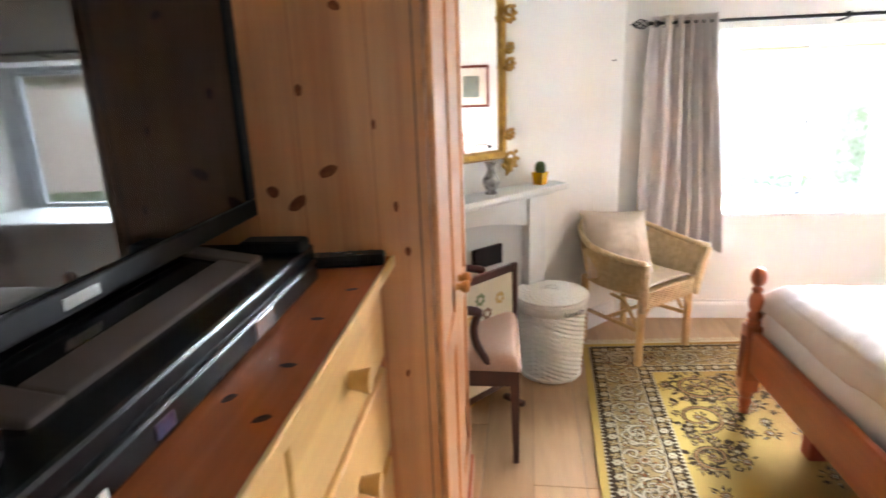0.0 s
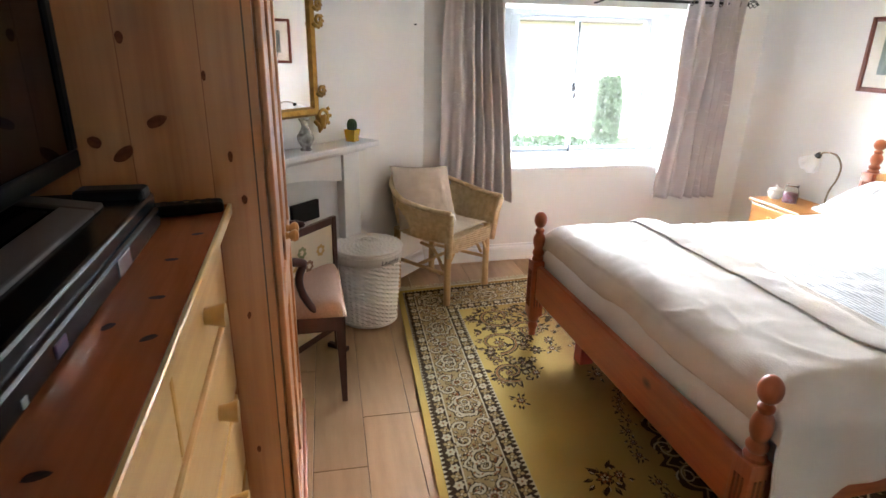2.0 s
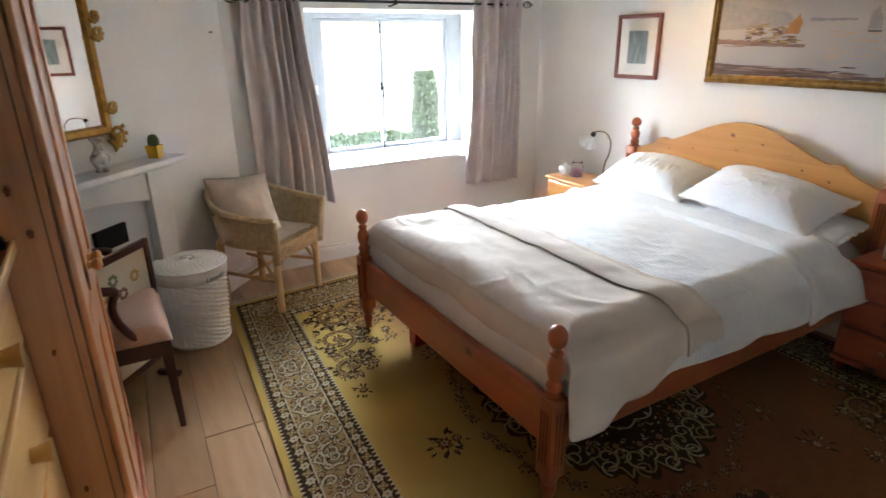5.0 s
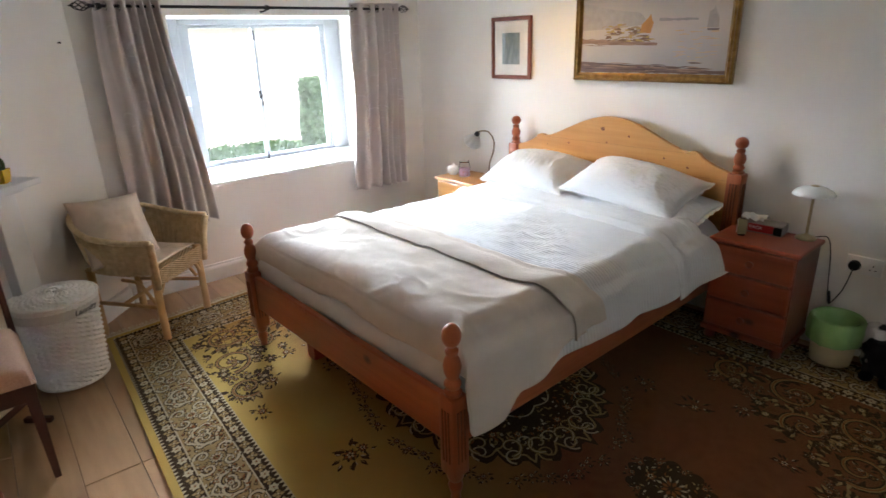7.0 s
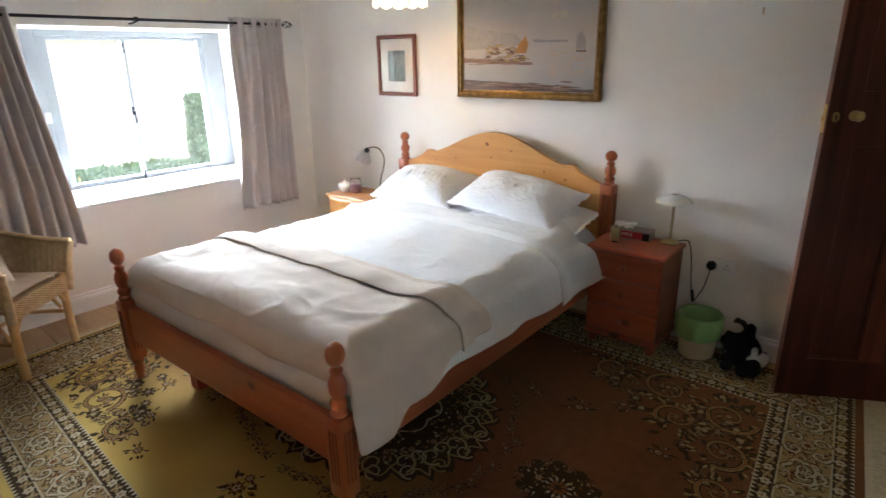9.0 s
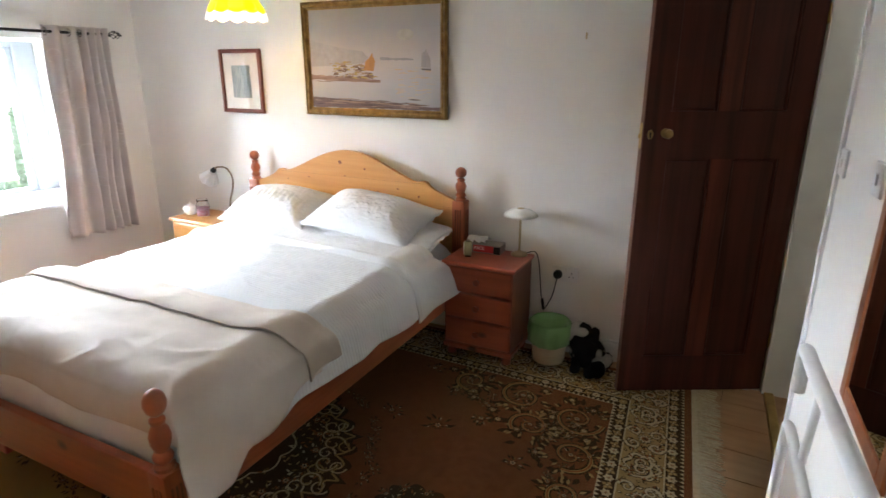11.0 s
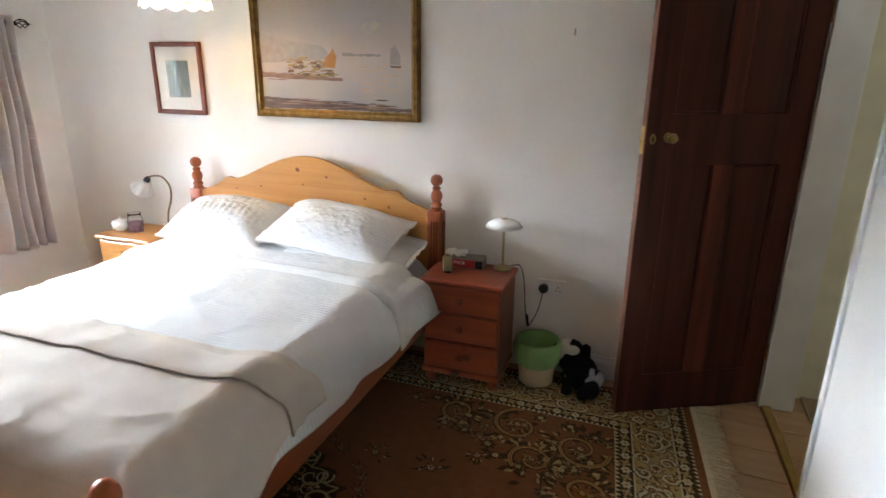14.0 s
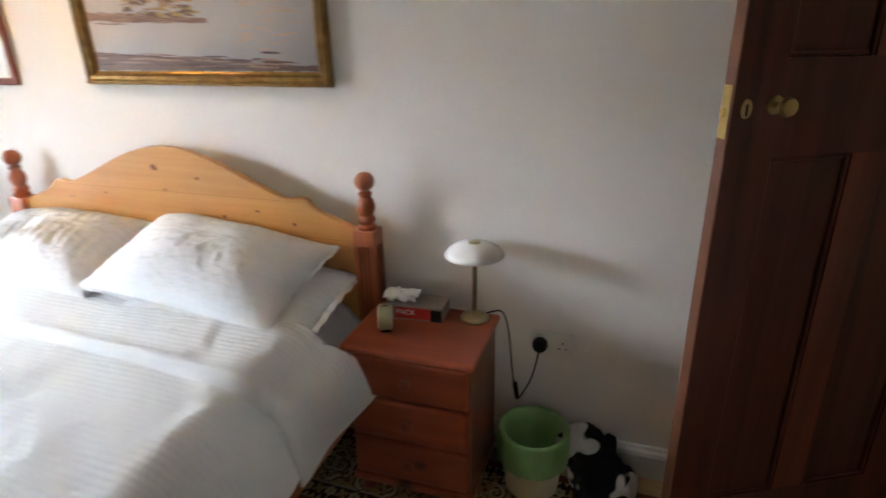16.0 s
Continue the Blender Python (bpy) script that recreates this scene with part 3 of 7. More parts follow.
def drape(x0, x1, ya, yb, top, hang0, hang1, hfoot, seed, thick, r=0.07, wob=0.010, nx=70, ny=110, off=0.0, out=0.0, crease=0.0, lip=0.0):
    """Bedding over the mattress: hangs by hang0 on the near side and hang1 on the far side, by hfoot over the foot."""
    w = yb - ya
    def fold(s, a, b, ha, hb):
        """Arc length s to place and drop across the bed."""
        if s < a:
            d = a - s
            ang = min(d / r, math.pi / 2)
            y = a - r * math.sin(ang)
            z = -r * (1 - math.cos(ang)) - max(0, d - r * math.pi / 2)
            return y, z, max(0, d - r)
        if s > b:
            d = s - b
            ang = min(d / r, math.pi / 2)
            return b + r * math.sin(ang), -r * (1 - math.cos(ang)) - max(0, d - r * math.pi / 2), max(0, d - r)
        return s, 0.0, 0.0
    def at(u, v):
        h0 = hang0(u) if callable(hang0) else hang0
        h1 = hang1(u) if callable(hang1) else hang1
        s = (ya - h0) + (w + h0 + h1) * v
        y, dz, loose = fold(s, ya + r, yb - r, h0, h1)
        sx = x0 - hfoot + (x1 - x0 + hfoot) * u
        x, dzx = sx, 0.0
        if hfoot and sx < x0 + r:
            d = x0 + r - sx
            ang = min(d / r, math.pi / 2)
            x = x0 + r - r * math.sin(ang)
            dzx = -r * (1 - math.cos(ang)) - max(0, d - r * math.pi / 2)
        z = top + min(dz, dzx)
        flat = 1.0 if loose == 0 else 0.5
        puff = wob * (1.2 * nz(sx * 2.3, s * 2.3, seed) + 0.7 * nz(sx * 6, s * 6, seed + 4) + 0.30 * nz(sx * 15, s * 15, seed + 8))
        puff += crease * max(0, 1 - abs(nz(sx * 9 + nz(sx * 4, s * 4, seed), s * 6, seed + 6)) * 3.2) * max(0, nz(sx * 3, s * 3, seed + 9) + 0.25)
        crown = 0.008 * math.sin(math.pi * min(1, max(0, (y - ya) / w)))
        z += puff * flat + crown * (1 if min(dz, dzx) > -0.05 else 0.2) + off
        z -= lip * max(0, 1 - u / 0.10) ** 2
        if loose:
            y += (1 if s < ya + r else -1) * lip * max(0, 1 - u / 0.10) ** 2
            wave = 0.014 * min(1, loose / 0.15) * math.sin(sx * 13 + 2.5 * nz(sx * 3, 0, 1.5)) + 0.03 * min(1, loose / 0.2)
            y += (-1 if s < ya + r else 1) * (wave + 0.006 + out * min(1, loose / 0.03))
        if dzx < -0.06:
            x += 0.01 * math.sin(s * 11 + seed) * min(1, (-dzx - 0.06) / 0.1)
        return Vector((x, y, z))
    bm = grid(at, nx, ny)
    return solid(bm, thick), at


# duvet with its turned-back head end
def near_hang(u):
    return 0.19 + 0.010 * math.sin(u * 11) + 0.008 * nz(u * 7, 0.0, 3.3)


def smooth_step(a, b, x):
    k = min(1.0, max(0.0, (x - a) / (b - a)))
    return k * k * (3 - 2 * k)


duvet = thing("duvet", "white ribbed cotton duvet with a turned-back top on the bed", "duvet")
RIB = mat("ribbed_white_cotton", (0.64, 0.645, 0.65), 0.85, col2=(0.61, 0.615, 0.625), scale=5, sheen=0.1)
rn, rl = RIB.node_tree.nodes, RIB.node_tree.links
wv, wb, wt = rn.new("ShaderNodeTexWave"), rn.new("ShaderNodeBump"), rn.new("ShaderNodeTexCoord")
wv.bands_direction = "X"
wv.inputs["Scale"].default_value, wv.inputs["Distortion"].default_value = 17.0, 0.8
wv.inputs["Detail Scale"].default_value = 1.5
wb.inputs["Strength"].default_value, wb.inputs["Distance"].default_value = 0.32, 0.004
rl.new(wt.outputs["Object"], wv.inputs["Vector"])
rl.new(wv.outputs["Fac"], wb.inputs["Height"])
cr, cb = rn.new("ShaderNodeTexNoise"), rn.new("ShaderNodeBump")
cr.inputs["Scale"].default_value, cr.inputs["Detail"].default_value, cr.inputs["Distortion"].default_value = 13.0, 6.0, 1.0
cb.inputs["Strength"].default_value, cb.inputs["Distance"].default_value = 0.55, 0.012
rl.new(wt.outputs["Object"], cr.inputs["Vector"])
rl.new(cr.outputs["Fac"], cb.inputs["Height"])
rl.new(wb.outputs[0], cb.inputs["Normal"])
rl.new(cb.outputs[0], rn["Principled BSDF"].inputs["Normal"])
bm, _ = drape(MX0 + 0.01, -0.42, MY0 - 0.045, MY1 + 0.045, 0.610, near_hang, 0.14, 0.03, 5, 0.012, nx=180, ny=220, wob=0.010, r=0.13, out=0.012, crease=0.007)
part("cover", bm, RIB, duvet, smooth=1)


def flap_shape(p, u, v):
    """The turned-back end swells along its fold and flares out towards the head of the bed."""
    ridge = 0.016 * math.exp(-((u - 0.10 - 0.05 * nz(v * 6, 0, 2)) / 0.09) ** 2)
    low = max(0.0, min(1.0, (0.56 - p.z) / 0.18))
    near = 1.0 if v < 0.5 else 0.35
    p.z += ridge * (1 - low) + 0.035 * u * low * near + 0.012 * u * (1 - low)
    p.x += 0.10 * u * low * near - 0.02 * (1 - u) * math.sin(v * 9)
    if v < 0.5:
        p.y -= 0.045 * u * low + 0.008 * low
    return p


bm, flap_at = drape(-0.69, -0.39, MY0 - 0.051, MY1 + 0.051, 0.618, lambda u: 0.215 - 0.005 * u, 0.16, 0.0, 5, 0.0, nx=6, ny=6, wob=0.010, r=0.13, out=0.018, crease=0.007, lip=0.016)
bm.free()
bm = solid(grid(lambda u, v: flap_shape(flap_at(u, v), u, v), 70, 220), 0.010)
part("turned_back_top", bm, RIB, duvet, "turned-back duvet edge", 1)

bm, _ = drape(MX0 - 0.020, MX1, MY0 - 0.006, MY1 + 0.006, 0.568, 0.17, 0.13, 0.18, 41, 0.004, nx=90, ny=110, wob=0.005, r=0.11)
solo("bed_sheet", bm, SHEET, "white cotton sheet hanging above the bed rail", "sheet", smooth=1)

blanket = thing("throw_blanket", "beige fleece throw folded over the foot of the bed", "blanket")
TX0, TX1, TFOOT = -2.060, -1.445, 0.072


def throw_hang(u):
    x = TX0 - TFOOT + (TX1 - TX0 + TFOOT) * u
    h = 0.125 + 0.085 * smooth_step(-1.40, -1.84, x) + 0.085 * smooth_step(-1.83, -1.93, x)
    return h - 0.05 * smooth_step(-2.07, -2.15, x) + 0.005 * math.sin(x * 21)


bm, _ = drape(TX0, TX1, MY0 - 0.057, MY1 + 0.055, 0.632, throw_hang, 0.17, TFOOT, 23, 0.006, nx=140, ny=200, wob=0.010, r=0.13, out=0.018, crease=0.009)
part("cover", bm, BLANKET, blanket, smooth=1)
bm, band_at = drape(-1.60, -1.425, MY0 - 0.063, MY1 + 0.06, 0.642, lambda u: 0.15 - 0.03 * u, 0.17, 0.0, 23, 0.0, nx=6, ny=6, wob=0.010, r=0.13, out=0.024, crease=0.009, lip=0.004)
bm.free()


def band_shape(u, v):
    """The folded edge: narrow on the far side, swelling along the fold and kicking out at the hem."""
    p = band_at(u, v)
    far = smooth_step(0.55, 0.95, v)
    p.x += -0.055 * far * u + 0.012 * nz(v * 5, u, 8.0) + 0.09 * (1 - smooth_step(0.02, 0.20, v))
    p.z += 0.010 * math.sin(math.pi * min(1, u * 1.25)) ** 0.7
    return p


part("folded_band", solid(grid(band_shape, 40, 200), 0.009), BLANKET, blanket, "doubled folded edge", 1)
bm = tube(bmesh.new(), [band_shape(0.02, j / 80) + Vector((-0.002, 0, 0.0)) for j in range(81)], 0.0036, 8)
part("piping", bm, PIPING, blanket, "grey brown bound edge", 1)


CRINKLE = mat("crinkled_white_cotton", (0.68, 0.69, 0.705), 0.85, col2=(0.65, 0.66, 0.68), scale=4, bump=0.9, bscale=42, stretch=(0.55, 1.6, 1.0), sheen=0.1)


def pillow(name, label, m, w, d, h, seed, ruche=0.0, frill=0.0):
    def side(sgn):
        def at(u, v):
            a, b = 2 * u - 1, 2 * v - 1
            edge = max(0.0, 1 - abs(a) ** 2.6) ** 0.7 * max(0.0, 1 - abs(b) ** 2.2) ** 0.66
            bow = 1 - 0.10 * (1 - abs(b)) * abs(a) ** 3 - 0.0
            x = a * w / 2 * (1 - 0.07 * (1 - b * b) * abs(a))
            y = b * d / 2 * (1 - 0.07 * (1 - a * a) * abs(b))
            z = (0.62 if sgn > 0 else -0.38) * h * edge
            if sgn > 0:
                z += edge * (0.014 * nz(a * 2.2, b * 2.2, seed) + 0.005 * nz(a * 5, b * 5, seed + 2) + 0.004 * nz(a * 16, b * 11, seed + 5) + 0.003 * max(0, 1 - 4 * abs(nz(a * 5 + b * 2, b * 4 - a, seed + 8))))
                z += ruche * edge * (0.5 + 0.5 * math.sin(b * 2.5 * math.pi)) * math.sin(a * 54 + 3 * nz(a * 3, b * 3, seed)) * (0.6 + 0.4 * nz(a * 5, b * 2, seed))
            z *= bow
            return Vector((x, y, z))
        return at
    bm = grid(side(1), 140, 60)
    lo = grid(side(-1), 140, 60)
    tmp = bpy.data.meshes.new("tmp")
    lo.to_mesh(tmp)
    lo.free()
    bm.from_mesh(tmp)
    bpy.data.meshes.remove(tmp)
    bmesh.ops.remove_doubles(bm, verts=bm.verts[:], dist=0.0008)
    if frill:
        # flanged edge, waved
        n = 160
        ring = []
        for i in range(n + 1):
            t = 2 * math.pi * i / n
            c, s = math.cos(t), math.sin(t)
            k = 1 / max(abs(c), abs(s))
            k = min(k, 1.36)
            a, b = c * k, s * k
            x, y = a * w / 2 * (1 - 0.07 * max(0, 1 - b * b) * abs(a)), b * d / 2 * (1 - 0.07 * max(0, 1 - a * a) * abs(b))
            wv_ = 0.005 * math.sin(26 * t + 2 * nz(2 * c, 2 * s, seed))
            ring.append([bm.verts.new((x * 0.955, y * 0.94, 0.002)), bm.verts.new((x + frill * c * 0.5, y + frill * s * 0.5, wv_ * 0.5)), bm.verts.new((x + frill * c, y + frill * s, wv_))])
        for p, q in zip(ring, ring[1:]):
            for m_ in range(2):
                bm.faces.new((p[m_], p[m_ + 1], q[m_ + 1], q[m_]))
    bmesh.ops.recalc_face_normals(bm, faces=bm.faces[:])
    return solo(name, bm, CRINKLE, label, "pillow", m, group="pillows on the bed", smooth=1)


pillow("pillow", "white pillow lying under another on the bed", pose(-0.265, -2.275, 0.635, 0, 0, 90) @ pose(0, 0, 0, -10, -2, 0), 0.69, 0.40, 0.13, 3, frill=0.022)
pillow("pillow", "white ruched cotton pillow against the headboard", pose(-0.262, -1.475, 0.700, 0, 0, 91) @ pose(0, 0, 0, -19, 0, 0), 0.67, 0.41, 0.195, 7, 0.007, frill=0.010)
pillow("pillow", "white crinkled cotton pillow with a frilled edge", pose(-0.265, -2.17, 0.715, 0, 0, 87) @ pose(0, 0, 0, -19, -4, 0), 0.74, 0.41, 0.20, 13, 0.002, frill=0.014)

# ---- outdoors ----
GRASS = mat("lawn", (0.07, 0.12, 0.03), 0.9, col2=(0.05, 0.09, 0.02), scale=3, bump=0.6, bscale=90)
LEAF = mat("hedge_leaf", (0.05, 0.10, 0.025), 0.7, col2=(0.025, 0.055, 0.012), scale=20)
solo("ground", one_box(-300, 0.7, -2.75, 300, 500, -2.6), GRASS, "mown garden lawn outside the window", "lawn", kind="structure")


def bush(name, label, x, y, w, d, h, seed, count, category):
    """A clipped evergreen made of many small leaf clumps round a trunk."""
    rnd = random.Random(seed)
    ob = thing(name, label, category, pose(x, y, -2.6))
    bm = bmesh.new()
    for k in range(count):
        z = rnd.uniform(0.1, h)
        a = rnd.uniform(0, 2 * math.pi)
        r = (rnd.random() ** 0.35) * (1 - 0.25 * (z / h) ** 4) * (1 + 0.18 * nz(a, z * 1.5, seed))
        c = Vector((w / 2 * r * math.cos(a), d / 2 * r * math.sin(a), z))
        q = Euler((rnd.uniform(0, 6), rnd.uniform(0, 6), rnd.uniform(0, 6))).to_matrix()
        s = rnd.uniform(0.05, 0.13)
        vs = [bm.verts.new(c + q @ Vector(p) * s) for p in ((-1, 0, 0), (0, -0.45, 0.1), (1, 0, 0), (0, 0.45, 0.1))]
        bm.faces.new(vs)
    part("crown", bm, LEAF, ob)
    part("trunk", lathe(bmesh.new(), [(0.12, 0), (0.08, h * 0.5), (0.02, h * 0.9)], 10), CANE, ob)
    return ob


bush("conifer_tree", "tall clipped green conifer in the garden", 6.1, 13.0, 0.85, 0.85, 3.15, 3, 5200, "tree")
bush("hedge", "low green hedge along the garden", 2.6, 13.2, 7.0, 1.0, 1.35, 5, 6000, "hedge")
# the row of houses across the garden
house = thing("brick_house", "row of pale brick houses beyond the garden", "house", pose(0, 21, -2.6))
HOUSEBRICK = mat("pale_brick", (0.66, 0.55, 0.50), 0.9, col2=(0.58, 0.47, 0.42), scale=30, stretch=(1, 1, 3), bump=0.3, bscale=40)
bm = bmesh.new()
box(bm, -26, 0, 0, 24, 0.3, 5.0)
part("wall", bm, HOUSEBRICK, house)
part("roof", one_box(-26, -0.35, 5.0, 24, 3.0, 5.25, 0.03), mat("roof_tile", (0.2, 0.17, 0.16), 0.9, scale=6), house)
for k in range(10):
    x = -23 + k * 4.6
    w = part("window", one_box(x, -0.05, 3.1, x + 1.2, 0.06, 4.4, 0.02), WHITE, house)
    # pale opal pane: the sky's reflection is put into its colour
    part("pane", one_box(x + 0.1, -0.06, 3.2, x + 1.1, -0.045, 4.3), FROST, w)

# ---- wardrobe ----
mat_seam = mat("board_seam", (0.30, 0.095, 0.030), 0.45, col2=(0.40, 0.14, 0.045), scale=30)
wardrobe = thing("wardrobe", "tall knotty pine wardrobe with a dark varnish", "wardrobe")
WY0, WY1, WH = -2.40, -1.585, 1.98
part("side_panel", one_box(-3.862, WY0, 0.07, -3.297, WY0 + 0.022, WH, 0.003), WARD_Z, wardrobe)
part("side_panel", one_box(-3.862, WY1 - 0.022, 0.07, -3.297, WY1, WH, 0.003), WARD_Z, wardrobe)
part("back_panel", one_box(-3.866, WY0 + 0.002, 0.07, -3.858, WY1 - 0.002, WH), WARD_Z, wardrobe)
part("cornice", one_box(-3.866, WY0 - 0.02, WH, -3.27, WY1 + 0.02, WH + 0.06, 0.012), PINE_Y, wardrobe)
part("plinth", one_box(-3.862, WY0 - 0.004, 0.0, -3.268, WY1 + 0.004, 0.075, 0.006), PINE_Y, wardrobe)
wm = (WY0 + WY1) / 2
for y0, y1, s in ((WY0 + 0.003, wm - 0.002, 1), (wm + 0.002, WY1 - 0.003, -1)):
    dd = None
    x0, x1 = -3.294, -3.279
    for a in ((y0, 0.085, y0 + 0.07, WH - 0.006), (y1 - 0.07, 0.085, y1, WH - 0.006), (y0 + 0.07, 0.085, y1 - 0.07, 0.2), (y0 + 0.07, WH - 0.11, y1 - 0.07, WH - 0.006), (y0 + 0.07, 0.78, y1 - 0.07, 0.87)):
        if dd is None:
            dd = part("door", one_box(x0, a[0], a[1], x1, a[2], a[3], 0.004), WARD_Z, wardrobe)
        else:
            part("stile" if a[3] - a[1] > 1 else "rail", one_box(x0, a[0], a[1], x1, a[2], a[3], 0.004), WARD_Z, dd)
    for z0, z1 in ((0.2, 0.78), (0.87, WH - 0.11)):
        part("panel", one_box(x0 + 0.002, y0 + 0.066, z0 - 0.004, x1 - 0.008, y1 - 0.066, z1 + 0.004, 0.004), WARD_Z, dd)
    ky = y1 - 0.035 if s > 0 else y0 + 0.035
    part("knob", lathe(bmesh.new(), [(0.012, 0), (0.009, 0.01), (0.016, 0.018), (0.019, 0.027), (0.014, 0.036), (0.002, 0.039)], 16, pose(x1, ky, 0.93, 0, 90, 0)), HONEY_Z, dd, "turned pine knob", 2)
bm = bmesh.new()
box(bm, -3.318, WY0 - 0.0008, 0.08, -3.3145, WY0 + 0.001, WH)
part("seam", bm, JOINT, wardrobe)
for x in (-3.405, -3.555, -3.66):
    part("seam", one_box(x, WY0 - 0.0007, 0.08, x + 0.0018, WY0 + 0.001, WH), mat_seam, wardrobe)
# knots on the side
rnd = random.Random(4)
for x, z, rx, rz, a in ((-3.345, 1.14, 0.010, 0.012, 0), (-3.365, 1.235, 0.008, 0.014, 0), (-3.36, 0.86, 0.007, 0.011, 10), (-3.37, 0.48, 0.008, 0.012, 0), (-3.50, 1.31, 0.034, 0.013, -25), (-3.57, 1.245, 0.038, 0.014, -38), (-3.62, 1.27, 0.022, 0.014, 30), (-3.545, 1.47, 0.012, 0.014, 0), (-3.40, 1.40, 0.007, 0.012, 0), (-3.46, 1.62, 0.02, 0.01, 20), (-3.36, 0.30, 0.008, 0.01, 0), (-3.43, 0.70, 0.012, 0.01, 15)):
    k = bmesh.new()
    ring = [k.verts.new((0.62 * rx * math.cos(t) * (1 + 0.08 * math.sin(3 * t + x * 30)), 0, 0.85 * rz * math.sin(t))) for t in [2 * math.pi * i / 14 for i in range(14)]]
    k.faces.new(ring)
    part("knot", k, mat("pine_knot", (0.13, 0.034, 0.014), 0.5, col2=(0.24, 0.075, 0.028), scale=70, spec=0.12) if "pine_knot" not in bpy.data.materials else bpy.data.materials["pine_knot"], wardrobe, "", 0, pose(x, WY0 - 0.0012, z, 0, a, 0))

# ---- chest of drawers ----
DARKKNOT = mat("dark_knot", (0.022, 0.008, 0.005), 0.7, col2=(0.07, 0.02, 0.009), scale=120, spec=0.1)
chest = thing("chest_of_drawers", "tall knotty pine chest of drawers with round knobs", "chest of drawers")
CY0, CY1, CT = -3.46, -2.425, 1.135
part("top", one_box(-3.862, CY0 - 0.015, CT - 0.024, -3.374, CY1 + 0.015, CT, 0.007), CHESTTOP, chest, "reddish varnished pine top")
bm = bmesh.new()
box(bm, -3.858, CY0, 0.0, -3.412, CY0 + 0.02, CT - 0.024)
box(bm, -3.858, CY1 - 0.02, 0.0, -3.412, CY1, CT - 0.024)
box(bm, -3.862, CY0 + 0.02, 0.0, -3.85, CY1 - 0.02, CT - 0.024)
for z in (CT - 0.03, 0.918, 0.70, 0.48, 0.265, 0.05):
    box(bm, -3.85, CY0 + 0.02, z - 0.014, -3.412, CY1 - 0.02, z + 0.004)
part("carcass", bm, PINE_Z, chest)
part("front_lipping", one_box(-3.380, CY0 - 0.014, CT - 0.022, -3.3715, CY1 + 0.014, CT + 0.0012, 0.002, seg=1), DRAWER, chest, "pale worn front edge")
part("plinth", one_box(-3.85, CY0 - 0.004, 0.0, -3.405, CY1 + 0.004, 0.045, 0.004), PINE_Y, chest)
cm = -2.985
rows = [(0.925, 1.103, 2), (0.705, 0.902, 1), (0.488, 0.684, 1), (0.272, 0.466, 1), (0.058, 0.25, 1)]
for z0, z1, n in rows:
    spans = [(CY0 + 0.024, cm - 0.003), (cm + 0.003, CY1 - 0.024)] if n == 2 else [(CY0 + 0.024, CY1 - 0.024)]
    for y0, y1 in spans:
        dr = part("drawer", one_box(-3.80, y0, z0, -3.398, y1, z1, 0.006), DRAWER, chest, "pale pine drawer front")
        ks = [(y0 + y1) / 2] if n == 2 else [-3.17, -2.70]
        for ky in ks:
            part("knob", lathe(bmesh.new(), [(0.016, 0), (0.0155, 0.006), (0.018, 0.018), (0.022, 0.032), (0.021, 0.036), (0.003, 0.037)], 18, pose(-3.399, ky, (z0 + z1) / 2, 0, 90, 0)), DRAWER, dr, "", 2)
for y, x, a in ((-2.62, -3.41, 20), (-3.02, -3.405, 40), (-2.98, -3.46, 70), (-3.25, -3.44, 10), (-2.75, -3.43, 0), (-3.32, -3.50, 30), (-2.90, -3.42, 0)):
    k = bmesh.new()
    k.faces.new([k.verts.new((0.011 * math.cos(t) * (1 + 0.15 * math.sin(3 * t + y * 9)), 0.0065 * math.sin(t), 0)) for t in [2 * math.pi * i / 12 for i in range(12)]])
    part("knot", k, DARKKNOT, chest, "", 0, pose(x, y, CT + 0.0008, 0, 0, a))

# ---- television ----
tv = thing("television", "flat black television on a wall bracket above the chest", "television", pose(-3.665, -2.945, 0, 0, 0, 0) @ pose(3.69, 2.945, 0))
part("case", one_box(-3.73, -3.43, 1.235, -3.668, -2.462, 1.80, 0.01), BLACK, tv)
bm = bmesh.new()
for a in ((-3.43, 1.235, -2.462, 1.268), (-3.43, 1.772, -2.462, 1.80), (-3.43, 1.268, -3.402, 1.772), (-2.49, 1.268, -2.462, 1.772)):
    box(bm, -3.668, a[0], a[1], -3.655, a[2], a[3], 0.004)
part("bezel", bm, BLACK, tv)
part("screen", one_box(-3.667, -3.403, 1.267, -3.661, -2.489, 1.773), GLOSSBLACK, tv, "dark glossy screen")
part("maker_badge", one_box(-3.656, -2.99, 1.244, -3.6535, -2.93, 1.258), SILVER, tv)
part("wall_bracket", one_box(-3.868, -3.1, 1.42, -3.73, -2.8, 1.62, 0.005), BLACK, tv)

# ---- printer and small things on the chest ----
printer = thing("printer", "black desktop printer with a grey framed lid", "printer", pose(-3.655, -2.945, CT))
part("body", one_box(-0.185, -0.33, 0.006, 0.175, 0.36, 0.075, 0.006), SATINBLACK, printer)
part("front_panel", one_box(0.16, -0.32, 0.012, 0.182, 0.35, 0.05, 0.006), SATINBLACK, printer)
lid_m = pose(-0.02, 0.02, 0.088, 0, 9, 0)
part("lid", one_box(-0.16, -0.24, -0.012, 0.15, 0.25, 0.006, 0.006), BLACK, printer, "", 0, lid_m)
bm = bmesh.new()
for a in ((-0.15, -0.235, 0.14, -0.19), (-0.15, 0.2, 0.14, 0.245), (-0.15, -0.19, -0.105, 0.2), (0.09, -0.19, 0.14, 0.2)):
    box(bm, a[0], a[1], 0.004, a[2], a[3], 0.016, 0.004)
